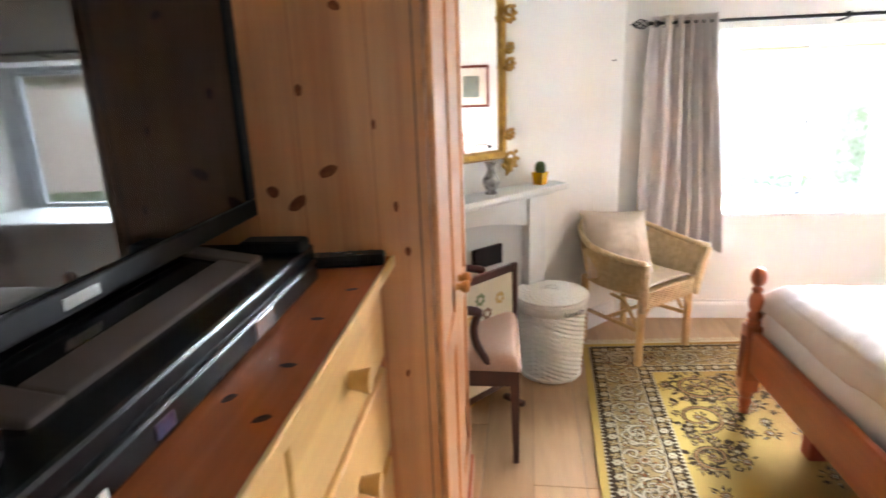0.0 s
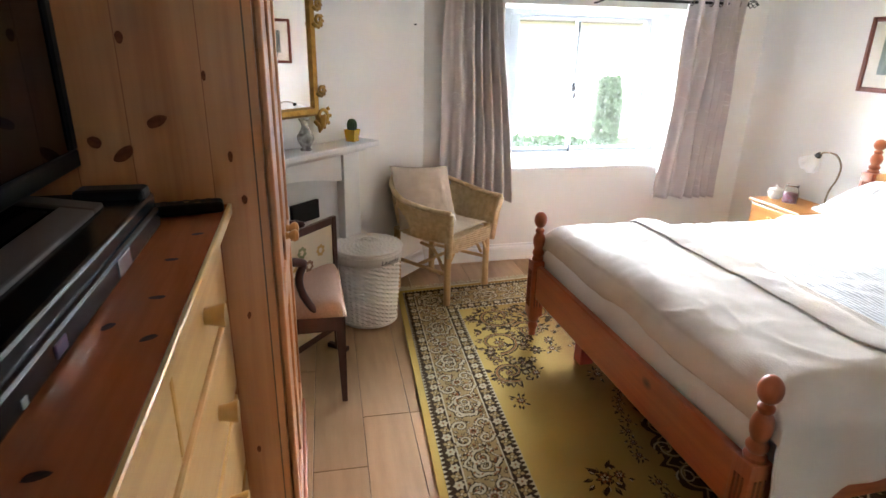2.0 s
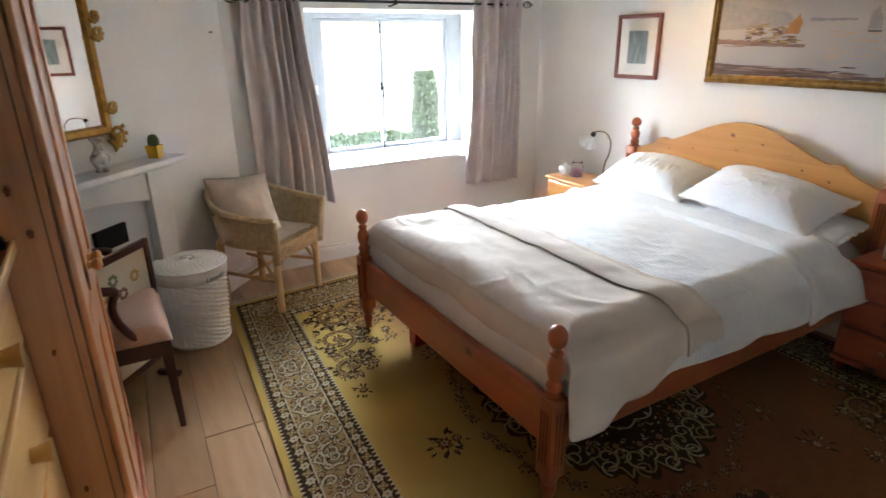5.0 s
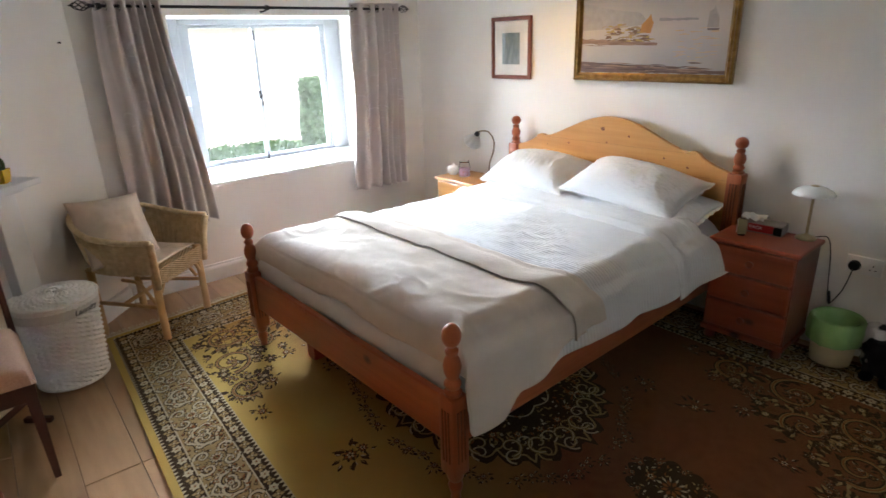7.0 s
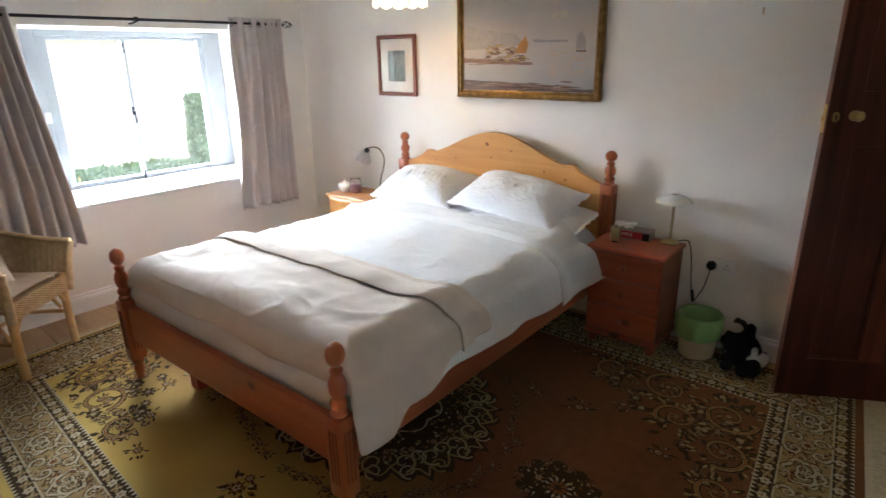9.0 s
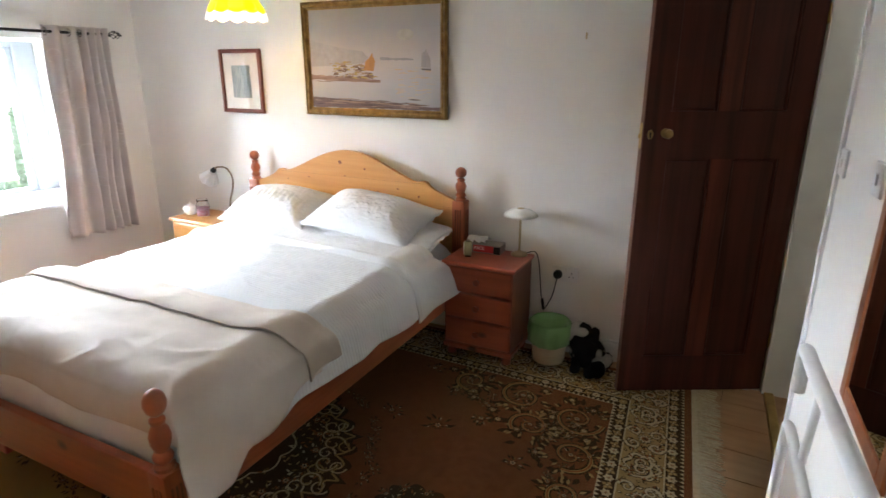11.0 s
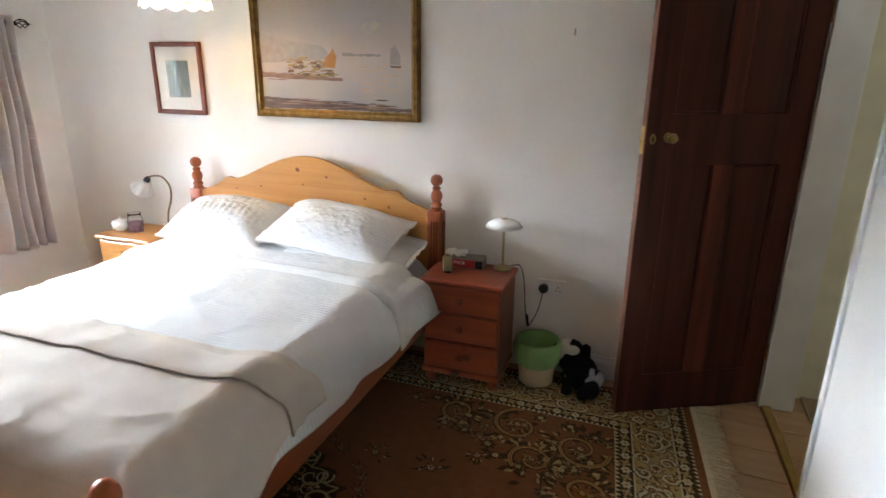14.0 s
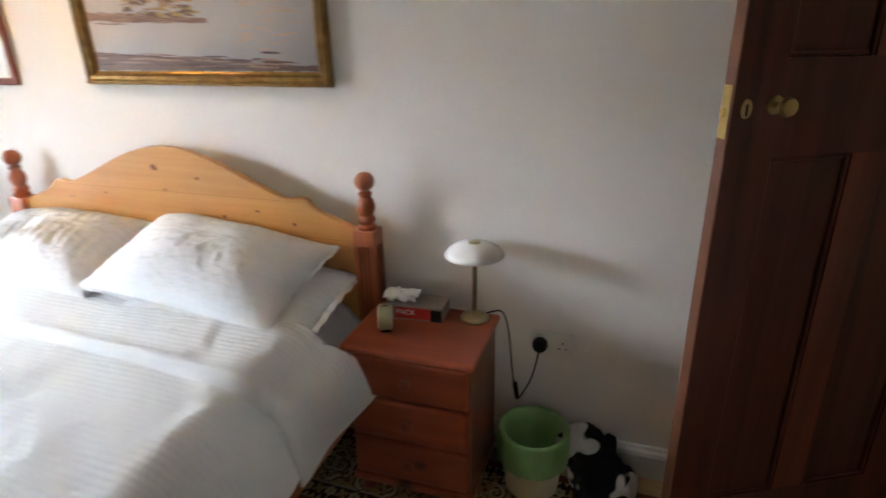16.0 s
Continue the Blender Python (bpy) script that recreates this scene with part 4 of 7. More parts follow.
part("lid_frame", bm, GREYPL, printer, "grey lid frame", 0, lid_m)
part("lid_glass", one_box(-0.106, -0.192, 0.004, 0.092, 0.202, 0.010), GLOSSBLACK, printer, "", 0, lid_m)
part("hinge_block", one_box(0.06, 0.3, 0.05, 0.172, 0.352, 0.092, 0.008), BLACK, printer)
part("maker_badge", one_box(0.1815, 0.08, 0.018, 0.184, 0.14, 0.044, 0.001), SILVER, printer)
part("colour_label", one_box(0.1815, -0.15, 0.022, 0.184, -0.12, 0.038, 0.001), mat("label_purple", (0.10, 0.02, 0.06), 0.4, col2=(0.02, 0.03, 0.10), scale=60), printer)
part("light", one_box(0.1815, -0.232, 0.018, 0.1835, -0.222, 0.028, 0.001), WHITE, printer)
for s in (-0.28, 0.28):
    part("foot", lathe(bmesh.new(), [(0.014, 0), (0.014, 0.008)], 12, pose(0.14, s, 0)), BLACK, printer)
    part("foot", lathe(bmesh.new(), [(0.014, 0), (0.014, 0.008)], 12, pose(-0.14, s, 0)), BLACK, printer)
pot = thing("lidded_tin", "small black tin with a silver lid on the printer", "tin", pose(-3.555, -3.225, CT + 0.075))
part("body", lathe(bmesh.new(), [(0.04, 0), (0.042, 0.004), (0.042, 0.012)], 28), BLACK, pot, smooth=2)
part("lid", lathe(bmesh.new(), [(0.044, 0.012), (0.044, 0.024), (0.038, 0.030), (0.004, 0.032)], 28), SILVER, pot, smooth=2)
remote = thing("remote_control", "black remote control lying on the chest top", "remote control", pose(-3.465, -2.475, CT, 0, 0, 10))
part("body", one_box(-0.09, -0.024, 0.0, 0.085, 0.024, 0.022, 0.007), BLACK, remote)
for i in range(7):
    for j in range(3):
        part("button", one_box(-0.075 + i * 0.021, -0.016 + j * 0.012, 0.0215, -0.064 + i * 0.021, -0.009 + j * 0.012, 0.024, 0.001, seg=1), GREYPL if (i + j) % 5 else SILVER, remote)

# ---- fireplace ----
DIAG = Matrix.Translation((DIAG_X, 0, 0)) @ pose(0, 0, 0, 0, 0, 225)   # x runs along the breast from the window, y into the room
fp = thing("fireplace_surround", "white painted wooden fireplace surround with a shallow arch", "fireplace")
fp.matrix_world = DIAG
U0, U1 = 0.725, 1.87
part("shelf", one_box(U0 - 0.045, 0.002, 0.945, U1 + 0.085, 0.17, 0.975, 0.006), WHITE, fp, "white mantel shelf")
part("moulding", one_box(U0 - 0.02, 0.002, 0.915, U1 + 0.02, 0.10, 0.945, 0.01), WHITE, fp)
for a, b in ((U0, U0 + 0.13), (U1 - 0.13, U1)):
    part("leg", one_box(a, 0.002, 0.0, b, 0.06, 0.915, 0.005), WHITE, fp)
pts = [(U0 + 0.13, 0.915), (U0 + 0.13, 0.765)]
for i in range(1, 24):
    k = i / 24
    pts.append((U0 + 0.13 + (U1 - U0 - 0.26) * k, 0.765 + 0.06 * math.sin(math.pi * k)))
pts += [(U1 - 0.13, 0.765), (U1 - 0.13, 0.915)]
part("frieze", prism(bmesh.new(), pts, 0.035, pose(0, 0.01, 0)), WHITE, fp)
part("infill_board", one_box(U0 + 0.13, 0.002, 0.0, U1 - 0.13, 0.010, 0.86), mat("grey_board", (0.62, 0.63, 0.64), 0.6, scale=3), fp, "pale grey board closing the hearth")
part("vent", one_box(1.02, 0.010, 0.60, 1.21, 0.03, 0.70, 0.004), BLACK, fp, "black vent")

om = thing("overmantel_mirror", "ornate gilt framed mirror over the mantel shelf", "mirror")
om.matrix_world = DIAG @ pose(1.28, 0.0, 0)
hw = 0.30
def arch(k, w, z0, z1):
    """Outline of the mirror, k inset."""
    p = [(-w + k, z0 + k), (w - k, z0 + k), (w - k, z1 - 0.22)]
    for i in range(1, 12):
        a = i / 12 * math.pi
        p.append(((w - k) * math.cos(a), z1 - 0.22 + (0.2 - k) * math.sin(a) ** 0.9))
    p.append((-w + k, z1 - 0.22))
    return p
bm = bmesh.new()
oo, ii = arch(0, hw, 1.12, 2.02), arch(0.045, hw, 1.12, 2.02)
rings = [[bm.verts.new((x, y, z)) for x, z in o] for o, y in ((oo, 0.004), (oo, 0.025), (arch(0.012, hw, 1.12, 2.02), 0.036), (arch(0.034, hw, 1.12, 2.02), 0.030), (ii, 0.014))]
for a, b in zip(rings, rings[1:]):
    for i in range(len(a)):
        bm.faces.new((a[i], a[(i + 1) % len(a)], b[(i + 1) % len(b)], b[i]))
bmesh.ops.recalc_face_normals(bm, faces=bm.faces[:])
part("frame", bm, GILT, om, "moulded gilt frame", 2)
g = bmesh.new()
g.faces.new([g.verts.new((x, 0.015, z)) for x, z in arch(0.04, hw, 1.12, 2.02)])
part("glass", g, MIRROR, om, "silvered mirror glass")


def scrollwork(cx, cz, s, flip, turns=1.6):
    """A carved leaf scroll."""
    bm = bmesh.new()
    pts, rad = [], []
    for i in range(26):
        u = i / 25
        a = flip * (0.4 + turns * 2 * math.pi * u)
        r = s * (1 - 0.85 * u)
        pts.append((cx + r * math.cos(a), 0.035 + 0.014 * u, cz + r * math.sin(a)))
        rad.append(0.011 * (1 - 0.5 * u))
    tube(bm, pts, 0.01, 8, radii=rad)
    for i in range(5):
        a = flip * (0.9 + i * 0.7)
        p = Vector((cx + s * 0.9 * math.cos(a), 0.034, cz + s * 0.9 * math.sin(a)))
        q = p + Vector((0.45 * s * math.cos(a + flip * 0.7), 0.006, 0.45 * s * math.sin(a + flip * 0.7)))
        tube(bm, [p, (p + q) / 2 + Vector((0, 0.006, 0)), q], 0.008, 6, radii=[0.004, 0.011, 0.002])
    return bm


for sx in (-1, 1):
    for z, s in ((1.115, 0.05), (1.24, 0.026), (1.56, 0.03), (1.63, 0.024), (1.78, 0.04)):
        part("carving", scrollwork(sx * (hw + 0.006), z, s, sx), GILT, om, "carved gilt leaf scroll", 1)
    part("drop", tube(bmesh.new(), [(sx * (hw + 0.005), 0.03, 1.12), (sx * (hw + 0.0), 0.035, 1.07), (sx * (hw - 0.01), 0.03, 1.035)], 0.01, 8, radii=[0.03, 0.022, 0.004]), GILT, om, "carved gilt drop", 1)

vase = thing("bud_vase", "small blue and white patterned china vase", "vase")
vase.matrix_world = DIAG @ pose(1.145, 0.085, 0.975)
CHINA = mat("patterned_china", (0.72, 0.71, 0.69), 0.2, col2=(0.20, 0.17, 0.17), scale=34, coat=0.5, detail=2)
part("body", lathe(bmesh.new(), [(0.026, 0), (0.028, 0.004), (0.02, 0.014), (0.030, 0.03), (0.040, 0.052), (0.039, 0.068), (0.026, 0.088), (0.016, 0.108), (0.016, 0.122), (0.026, 0.142), (0.030, 0.147), (0.026, 0.146), (0.014, 0.124)], 28), CHINA, vase, smooth=1)
cactus = thing("potted_cactus", "small round cactus in a yellow square pot", "potted plant")
cactus.matrix_world = DIAG @ pose(0.805, 0.085, 0.975)
bm = bmesh.new()
vs = [[bm.verts.new((sx * w, sy * w, z)) for sx, sy in ((-1, -1), (1, -1), (1, 1), (-1, 1))] for w, z in ((0.024, 0), (0.031, 0.062), (0.028, 0.062), (0.026, 0.050))]
for a, b in zip(vs, vs[1:]):
    for i in range(4):
        bm.faces.new((a[i], a[(i + 1) % 4], b[(i + 1) % 4], b[i]))
bm.faces.new(vs[0][::-1])
bm.faces.new(vs[-1])
part("pot", bm, mat("yellow_glaze", (0.75, 0.42, 0.01), 0.25, coat=0.5), cactus, "glazed yellow pot", 0, pose(0, 0, 0, 0, 0, 10))
bm = bmesh.new()
n_r = 14
rows_c = 12
vsr = []
for j in range(rows_c + 1):
    t = j / rows_c * math.pi
    ring = []
    for i in range(n_r * 2):
        a = math.pi * i / n_r
        r = 0.027 * math.sin(t) ** 0.8 * (1 if i % 2 else 0.82) + 0.0004
        ring.append(bm.verts.new((r * math.cos(a), r * math.sin(a), 0.082 - 0.034 * math.cos(t))))
    vsr.append(ring)
for a, b in zip(vsr, vsr[1:]):
    for i in range(n_r * 2):
        bm.faces.new((a[i], a[(i + 1) % (n_r * 2)], b[(i + 1) % (n_r * 2)], b[i]))
part("cactus_body", bm, mat("cactus_green", (0.05, 0.10, 0.015), 0.7, col2=(0.09, 0.14, 0.03), scale=120, bump=0.8, bscale=200), cactus, "ribbed green cactus")
solo("picture_nail", lathe(bmesh.new(), [(0.003, 0), (0.003, 0.012), (0.006, 0.013), (0.006, 0.016)], 10, DIAG @ pose(0.11, 0, 1.57, -90, 0, 0)), IRON, "dark nail in the plaster wall", "nail")
solo("picture_hook", one_box(-0.012, -3.288, 1.67, -0.001, -3.282, 1.70, 0.002), BRASS, "small brass picture hook on the wall", "hook")

# fire screen with an embroidered panel
fs = thing("fire_screen", "mahogany fire screen with an embroidered floral panel", "fire screen")
fs.matrix_world = DIAG @ pose(1.44, 0.30, 0, 0, 0, 4)
bm = bmesh.new()
for a in ((-0.24, 0.0, 0.0, -0.21, 0.022, 0.70), (0.21, 0.0, 0.0, 0.24, 0.022, 0.70), (-0.21, 0.0, 0.665, 0.21, 0.022, 0.70), (-0.21, 0.0, 0.12, 0.21, 0.022, 0.15)):
    box(bm, *a, bev=0.004)
for sx in (-0.225, 0.225):
    box(bm, sx - 0.015, -0.05, 0.0, sx + 0.015, 0.07, 0.025, 0.006)
part("frame", bm, MAHOG, fs)
part("panel", one_box(-0.212, 0.008, 0.148, 0.212, 0.014, 0.667), mat("cream_canvas", (0.66, 0.60, 0.47), 0.9, bump=0.5, bscale=300), fs, "cream canvas panel")
rnd = random.Random(9)
for k in range(16):
    cx, cz = rnd.uniform(-0.17, 0.17), rnd.uniform(0.2, 0.62)
    bm = bmesh.new()
    for p in range(7):
        a = 2 * math.pi * p / 7
        c = Vector((cx + 0.02 * math.cos(a), 0.0152, cz + 0.02 * math.sin(a)))
        bm.faces.new([bm.verts.new(c + Vector((0.011 * math.cos(t) , 0, 0.009 * math.sin(t)))) for t in [2 * math.pi * i / 8 for i in range(8)]])
    part("flower", bm, mat("thread_%s" % ("green", "ochre", "brown")[k % 3], ((0.2, 0.24, 0.13), (0.5, 0.33, 0.12), (0.23, 0.13, 0.08))[k % 3], 0.9) if k < 3 else bpy.data.materials["thread_%s" % ("green", "ochre", "brown")[k % 3]], fs, "embroidered flower" if k == 0 else "")

# ---- mahogany armchair, facing into the room ----
arm = thing("armchair", "mahogany open armchair with a pink upholstered seat", "chair", pose(-3.335, -1.29, 0))
SW = 0.25
UPH = mat("pink_upholstery", (0.50, 0.33, 0.25), 0.95, col2=(0.42, 0.26, 0.19), scale=160, bump=0.5, bscale=220)
def seat_at(u, v):
    a, b = 2 * u - 1, 2 * v - 1
    e = (max(0, 1 - abs(a) ** 6) ** 0.35) * (max(0, 1 - abs(b) ** 6) ** 0.35)
    return Vector((a * 0.255, b * (SW + 0.012) * (0.95 + 0.05 * a), 0.415 + 0.075 * e))
bm = grid(seat_at, 24, 24)
part("seat", solid(bm, 0.004), UPH, arm, "pink patterned upholstered seat", 1)
bm = bmesh.new()
box(bm, 0.215, -SW, 0.345, 0.245, SW, 0.418, 0.005)
box(bm, -0.23, -SW, 0.345, 0.215, -SW + 0.028, 0.418, 0.005)
box(bm, -0.23, SW - 0.028, 0.345, 0.215, SW, 0.418, 0.005)
box(bm, -0.245, -SW + 0.028, 0.345, -0.22, SW - 0.028, 0.418, 0.005)
part("seat_rail", bm, MAHOG, arm)
for s in (-1, 1):
    bm = bmesh.new()
    y = s * (SW - 0.018)
    for (x0, w0, z0), (x1, w1, z1) in (((0.232, 0.011, 0.0), (0.226, 0.021, 0.418)),):
        lo = [bm.verts.new((x0 + a * w0, y + b * w0, z0)) for a, b in ((-1, -1), (1, -1), (1, 1), (-1, 1))]
        hi = [bm.verts.new((x1 + a * w1, y + b * w1, z1)) for a, b in ((-1, -1), (1, -1), (1, 1), (-1, 1))]
        bm.faces.new(lo[::-1])
        bm.faces.new(hi)
        for i in range(4):
            bm.faces.new((lo[i], lo[(i + 1) % 4], hi[(i + 1) % 4], hi[i]))
    part("front_leg", bm, MAHOG, arm)
    bm = bmesh.new()
    tube(bm, curve_pts([(-0.30, y, 0.0), (-0.24, y, 0.22), (-0.235, y, 0.42), (-0.25, y, 0.65), (-0.31, y, 0.93)], 6), 0.017, 8)
    part("back_leg", bm, MAHOG, arm, smooth=1)
    bm = bmesh.new()
    tube(bm, curve_pts([(-0.25, y, 0.665), (-0.1, y + s * 0.015, 0.672), (0.07, y + s * 0.02, 0.660), (0.10, y + s * 0.018, 0.645)], 8), 0.018, 10)
    tube(bm, curve_pts([(0.095, y + s * 0.018, 0.650), (0.075, y + s * 0.015, 0.59), (0.085, y + s * 0.008, 0.52), (0.125, y, 0.44), (0.155, y, 0.385)], 8), 0.016, 10)
    part("arm_rest", bm, MAHOG, arm, "", 1)
bm = bmesh.new()
box(bm, -0.325, -SW, 0.86, -0.295, SW, 0.93, 0.008)
box(bm, -0.27, -SW, 0.58, -0.245, SW, 0.62, 0.006)
part("back_rail", bm, MAHOG, arm)
part("back_pad", one_box(-0.30, -SW + 0.02, 0.61, -0.265, SW - 0.02, 0.87, 0.012), UPH, arm, "pink upholstered back pad")

# ---- white laundry basket ----
basket = thing("laundry_basket", "white painted wicker laundry basket with lid and lettering", "laundry basket", pose(-2.905, -0.735, 0))
RB, RT, HB = 0.150, 0.178, 0.415
bm = bmesh.new()
rows_b, cols_b = 34, 64
ring = []
for j in range(rows_b + 1):
    v = j / rows_b
    r0 = RB + (RT - RB) * v ** 0.8
    ring.append([bm.verts.new((math.cos(2 * math.pi * i / cols_b) * (r0 + 0.006 * (1 if (i // 2 + j) % 2 else -1)), math.sin(2 * math.pi * i / cols_b) * (r0 + 0.006 * (1 if (i // 2 + j) % 2 else -1)), HB * v)) for i in range(cols_b)])
for a, b in zip(ring, ring[1:]):
    for i in range(cols_b):
        bm.faces.new((a[i], a[(i + 1) % cols_b], b[(i + 1) % cols_b], b[i]))
bm.faces.new(ring[0][::-1])
part("woven_body", bm, WHITEWICKER, basket, "woven white wicker body")
for z, r in ((0.008, RB + 0.003), (HB, RT + 0.003)):
    bm = bmesh.new()
    for k in range(2):
        tube(bm, [((r) * math.cos(a) , (r) * math.sin(a), z + 0.006 * math.sin(a * 24 + k * math.pi)) for a in [2 * math.pi * i / 96 for i in range(97)]], 0.006, 6, cap=False)
    part("rim", bm, WHITEWICKER, basket, smooth=1)
part("cloth_band", lathe(bmesh.new(), [(RT - 0.004, HB - 0.055), (RT + 0.006, HB - 0.05), (RT + 0.007, HB - 0.004), (RT - 0.004, HB + 0.004)], 64, cap=False), mat("white_cloth", (0.78, 0.77, 0.74), 0.9, bump=0.4, bscale=200), basket, "white cotton lining band", 1)
bm = bmesh.new()
ringl = []
for j in range(15):
    v = j / 14
    r = (RT + 0.005) * v + 0.001
    ringl.append([bm.verts.new((math.cos(2 * math.pi * i / 96) * r, math.sin(2 * math.pi * i / 96) * r, HB + 0.042 - 0.022 * v * v + 0.0022 * (1 if (i // 3 + j) % 2 else -1))) for i in range(96)])
for a, b in zip(ringl, ringl[1:]):
    for i in range(96):
        bm.faces.new((a[i], a[(i + 1) % 96], b[(i + 1) % 96], b[i]))
tube(bm, [((RT + 0.005) * math.cos(a), (RT + 0.005) * math.sin(a), HB + 0.016) for a in [2 * math.pi * i / 64 for i in range(65)]], 0.008, 8, cap=False)
tube(bm, curve_pts([(-0.03, 0, HB + 0.042), (-0.02, 0, HB + 0.06), (0.02, 0, HB + 0.06), (0.03, 0, HB + 0.042)], 5), 0.006, 8)
part("lid", bm, WHITEWICKER, basket, "white woven lid")
fc = bpy.data.curves.new("lettering", "FONT")
fc.body, fc.size, fc.extrude, fc.shear = "Laundry", 0.036, 0.0006, 0.25
fo = bpy.data.objects.new("lettering_tmp", fc)
scene.collection.objects.link(fo)
fm = bpy.data.meshes.new_from_object(fo.evaluated_get(bpy.context.evaluated_depsgraph_get()))
bpy.data.objects.remove(fo)
for v in fm.vertices:
    a = radians(-75) + v.co.x / RT
    rr = RT + 0.0085 + v.co.z
    v.co = Vector((rr * math.cos(a), rr * math.sin(a), HB - 0.042 + v.co.y))
fm.materials.append(mat("grey_lettering", (0.12, 0.12, 0.13), 0.8))
lt = new("lettering", fm)
lt.parent = basket
tagged(lt, "dark grey word Laundry")

# ---- wicker armchair by the window ----
wick = thing("wicker_armchair", "natural wicker armchair with cane legs", "chair", pose(-2.42, -0.40, 0, 0, 0, 39.7))
for x in (-0.205, 0.205):
    for y, z1 in ((-0.21, 0.42), (0.20, 0.40)):
        xx = x if y < 0 else x * 0.85
        bm = lathe(bmesh.new(), [(0.019, 0), (0.021, 0.02), (0.020, 0.2), (0.021, z1)], 14)
        part("leg", bm, CANE, wick, "", 1, pose(xx, y, 0))
bm = bmesh.new()
for s in (-1, 1):
    tube(bm, [(s * 0.205, -0.21, 0.2), (s * 0.175, 0.20, 0.2)], 0.011, 10)
    tube(bm, curve_pts([(s * 0.205, -0.21, 0.24), (s * 0.14, -0.215, 0.335), (s * 0.06, -0.215, 0.35)], 5), 0.010, 8)
    tube(bm, curve_pts([(s * 0.2, -0.18, 0.22), (s * 0.195, -0.1, 0.33), (s * 0.19, 0.0, 0.35)], 5), 0.010, 8)
tube(bm, [(-0.19, 0.02, 0.205), (0.19, 0.02, 0.205)], 0.011, 10)
part("stretcher", bm, CANE, wick, "bent cane stretchers", 1)


def weave(fn, nu, nv, amp, thick=0.006, gap=None):
    """A woven sheet along fn(u, v) -> point, normal."""
    def at(u, v):
        p, n = fn(u, v)
        i, j = round(u * nu), round(v * nv)
        return p + n * amp * (1 if (i // 2 + j) % 2 else -1)
    bm = grid(at, nu, nv)
    if gap:
        verts = {v: k for k, v in enumerate(bm.verts)}
        gone = []
        for f in bm.faces:
            mid = sum(verts[v] for v in f.verts) / 4
            if gap(mid // (nv + 1) / nu, (mid % (nv + 1)) / nv):
                gone.append(f)
        bmesh.ops.delete(bm, geom=gone, context="FACES")
    return solid(bm, thick)


def shell(u, v):
    """The curved back and arms: u runs round the seat from one front arm to the other."""
    t = 2 * u - 1
    ang = t * radians(118)
    rx, ry = 0.245, 0.25
    x, y = rx * math.sin(ang), 0.005 + ry * math.cos(ang)
    if abs(t) > 0.72:
        k = (abs(t) - 0.72) / 0.28
        a0 = 0.72 * radians(118)
        x0, y0 = rx * math.sin(a0), 0.005 + ry * math.cos(a0)
        x, y = (1 if t > 0 else -1) * (x0 + (0.225 - x0) * k), y0 + (-0.235 - y0) * k
    top = 0.585 + 0.115 * math.cos(min(1, abs(t) / 0.9) * math.pi / 2) ** 1.3
    z = 0.40 + (top - 0.40) * v
    flare = 0.05 * v
    n = Vector((x, y + 0.05, 0)).normalized()
    return Vector((x, y, z)) + n * flare, n
# a round opening low on each side of the back
bm = weave(shell, 120, 34, 0.0045, gap=lambda u, v: min((u - 0.27) ** 2, (u - 0.73) ** 2) / 0.0042 + (v - 0.42) ** 2 / 0.085 < 1)
part("woven_back", bm, WICKER, wick, "woven wicker back and arms")
bm = bmesh.new()
rim = [shell(i / 60, 1.0)[0] + Vector((0, 0, 0.006)) for i in range(61)]
tube(bm, rim, 0.015, 10)
for u in (0, 1):
    tube(bm, [shell(u, 1)[0], shell(u, 0.5)[0], shell(u, 0)[0] - Vector((0, 0, 0.08))], 0.019, 10)
part("rim_braid", bm, WICKER, wick, "braided wicker rim", 1)
def deck(u, v):
    a, b = 2 * u - 1, v
    return Vector((a * 0.225 * (1 - 0.14 * b), -0.225 + 0.44 * b, 0.405 - 0.02 * math.sin(math.pi * b))), Vector((0, 0, 1))
part("woven_seat", weave(deck, 50, 50, 0.003), WICKER, wick, "woven wicker seat")
def apron(u, v):
    a = 2 * u - 1
    return Vector((a * 0.225, -0.232 - 0.008 * (1 - a * a), 0.33 + 0.085 * v)), Vector((0, -1, 0))
part("apron", weave(apron, 60, 14, 0.0045), WICKER, wick, "woven front apron")


def cushion(name, label, m, w, d, h, material, seed):
    def half(sg):
        def at(u, v):
            a, b = 2 * u - 1, 2 * v - 1
            e = max(0, 1 - abs(a) ** 2.2) ** 0.75 * max(0, 1 - abs(b) ** 2.2) ** 0.75
            return Vector((a * w / 2 * (1 - 0.06 * (1 - b * b)), b * d / 2 * (1 - 0.06 * (1 - a * a)), sg * h / 2 * e + e * (0.012 * nz(a * 2, b * 2, seed) + 0.006 * nz(a * 6, b * 6, seed))))
        return at
    bm = grid(half(1), 30, 30)
    lo = grid(half(-1), 30, 30)
    tmp = bpy.data.meshes.new("tmp")
    lo.to_mesh(tmp)
    lo.free()
    bm.from_mesh(tmp)
    bpy.data.meshes.remove(tmp)
    bmesh.ops.remove_doubles(bm, verts=bm.verts[:], dist=0.0008)
    bmesh.ops.recalc_face_normals(bm, faces=bm.faces[:])
    return solo(name, bm, material, label, "cushion", m, smooth=1)


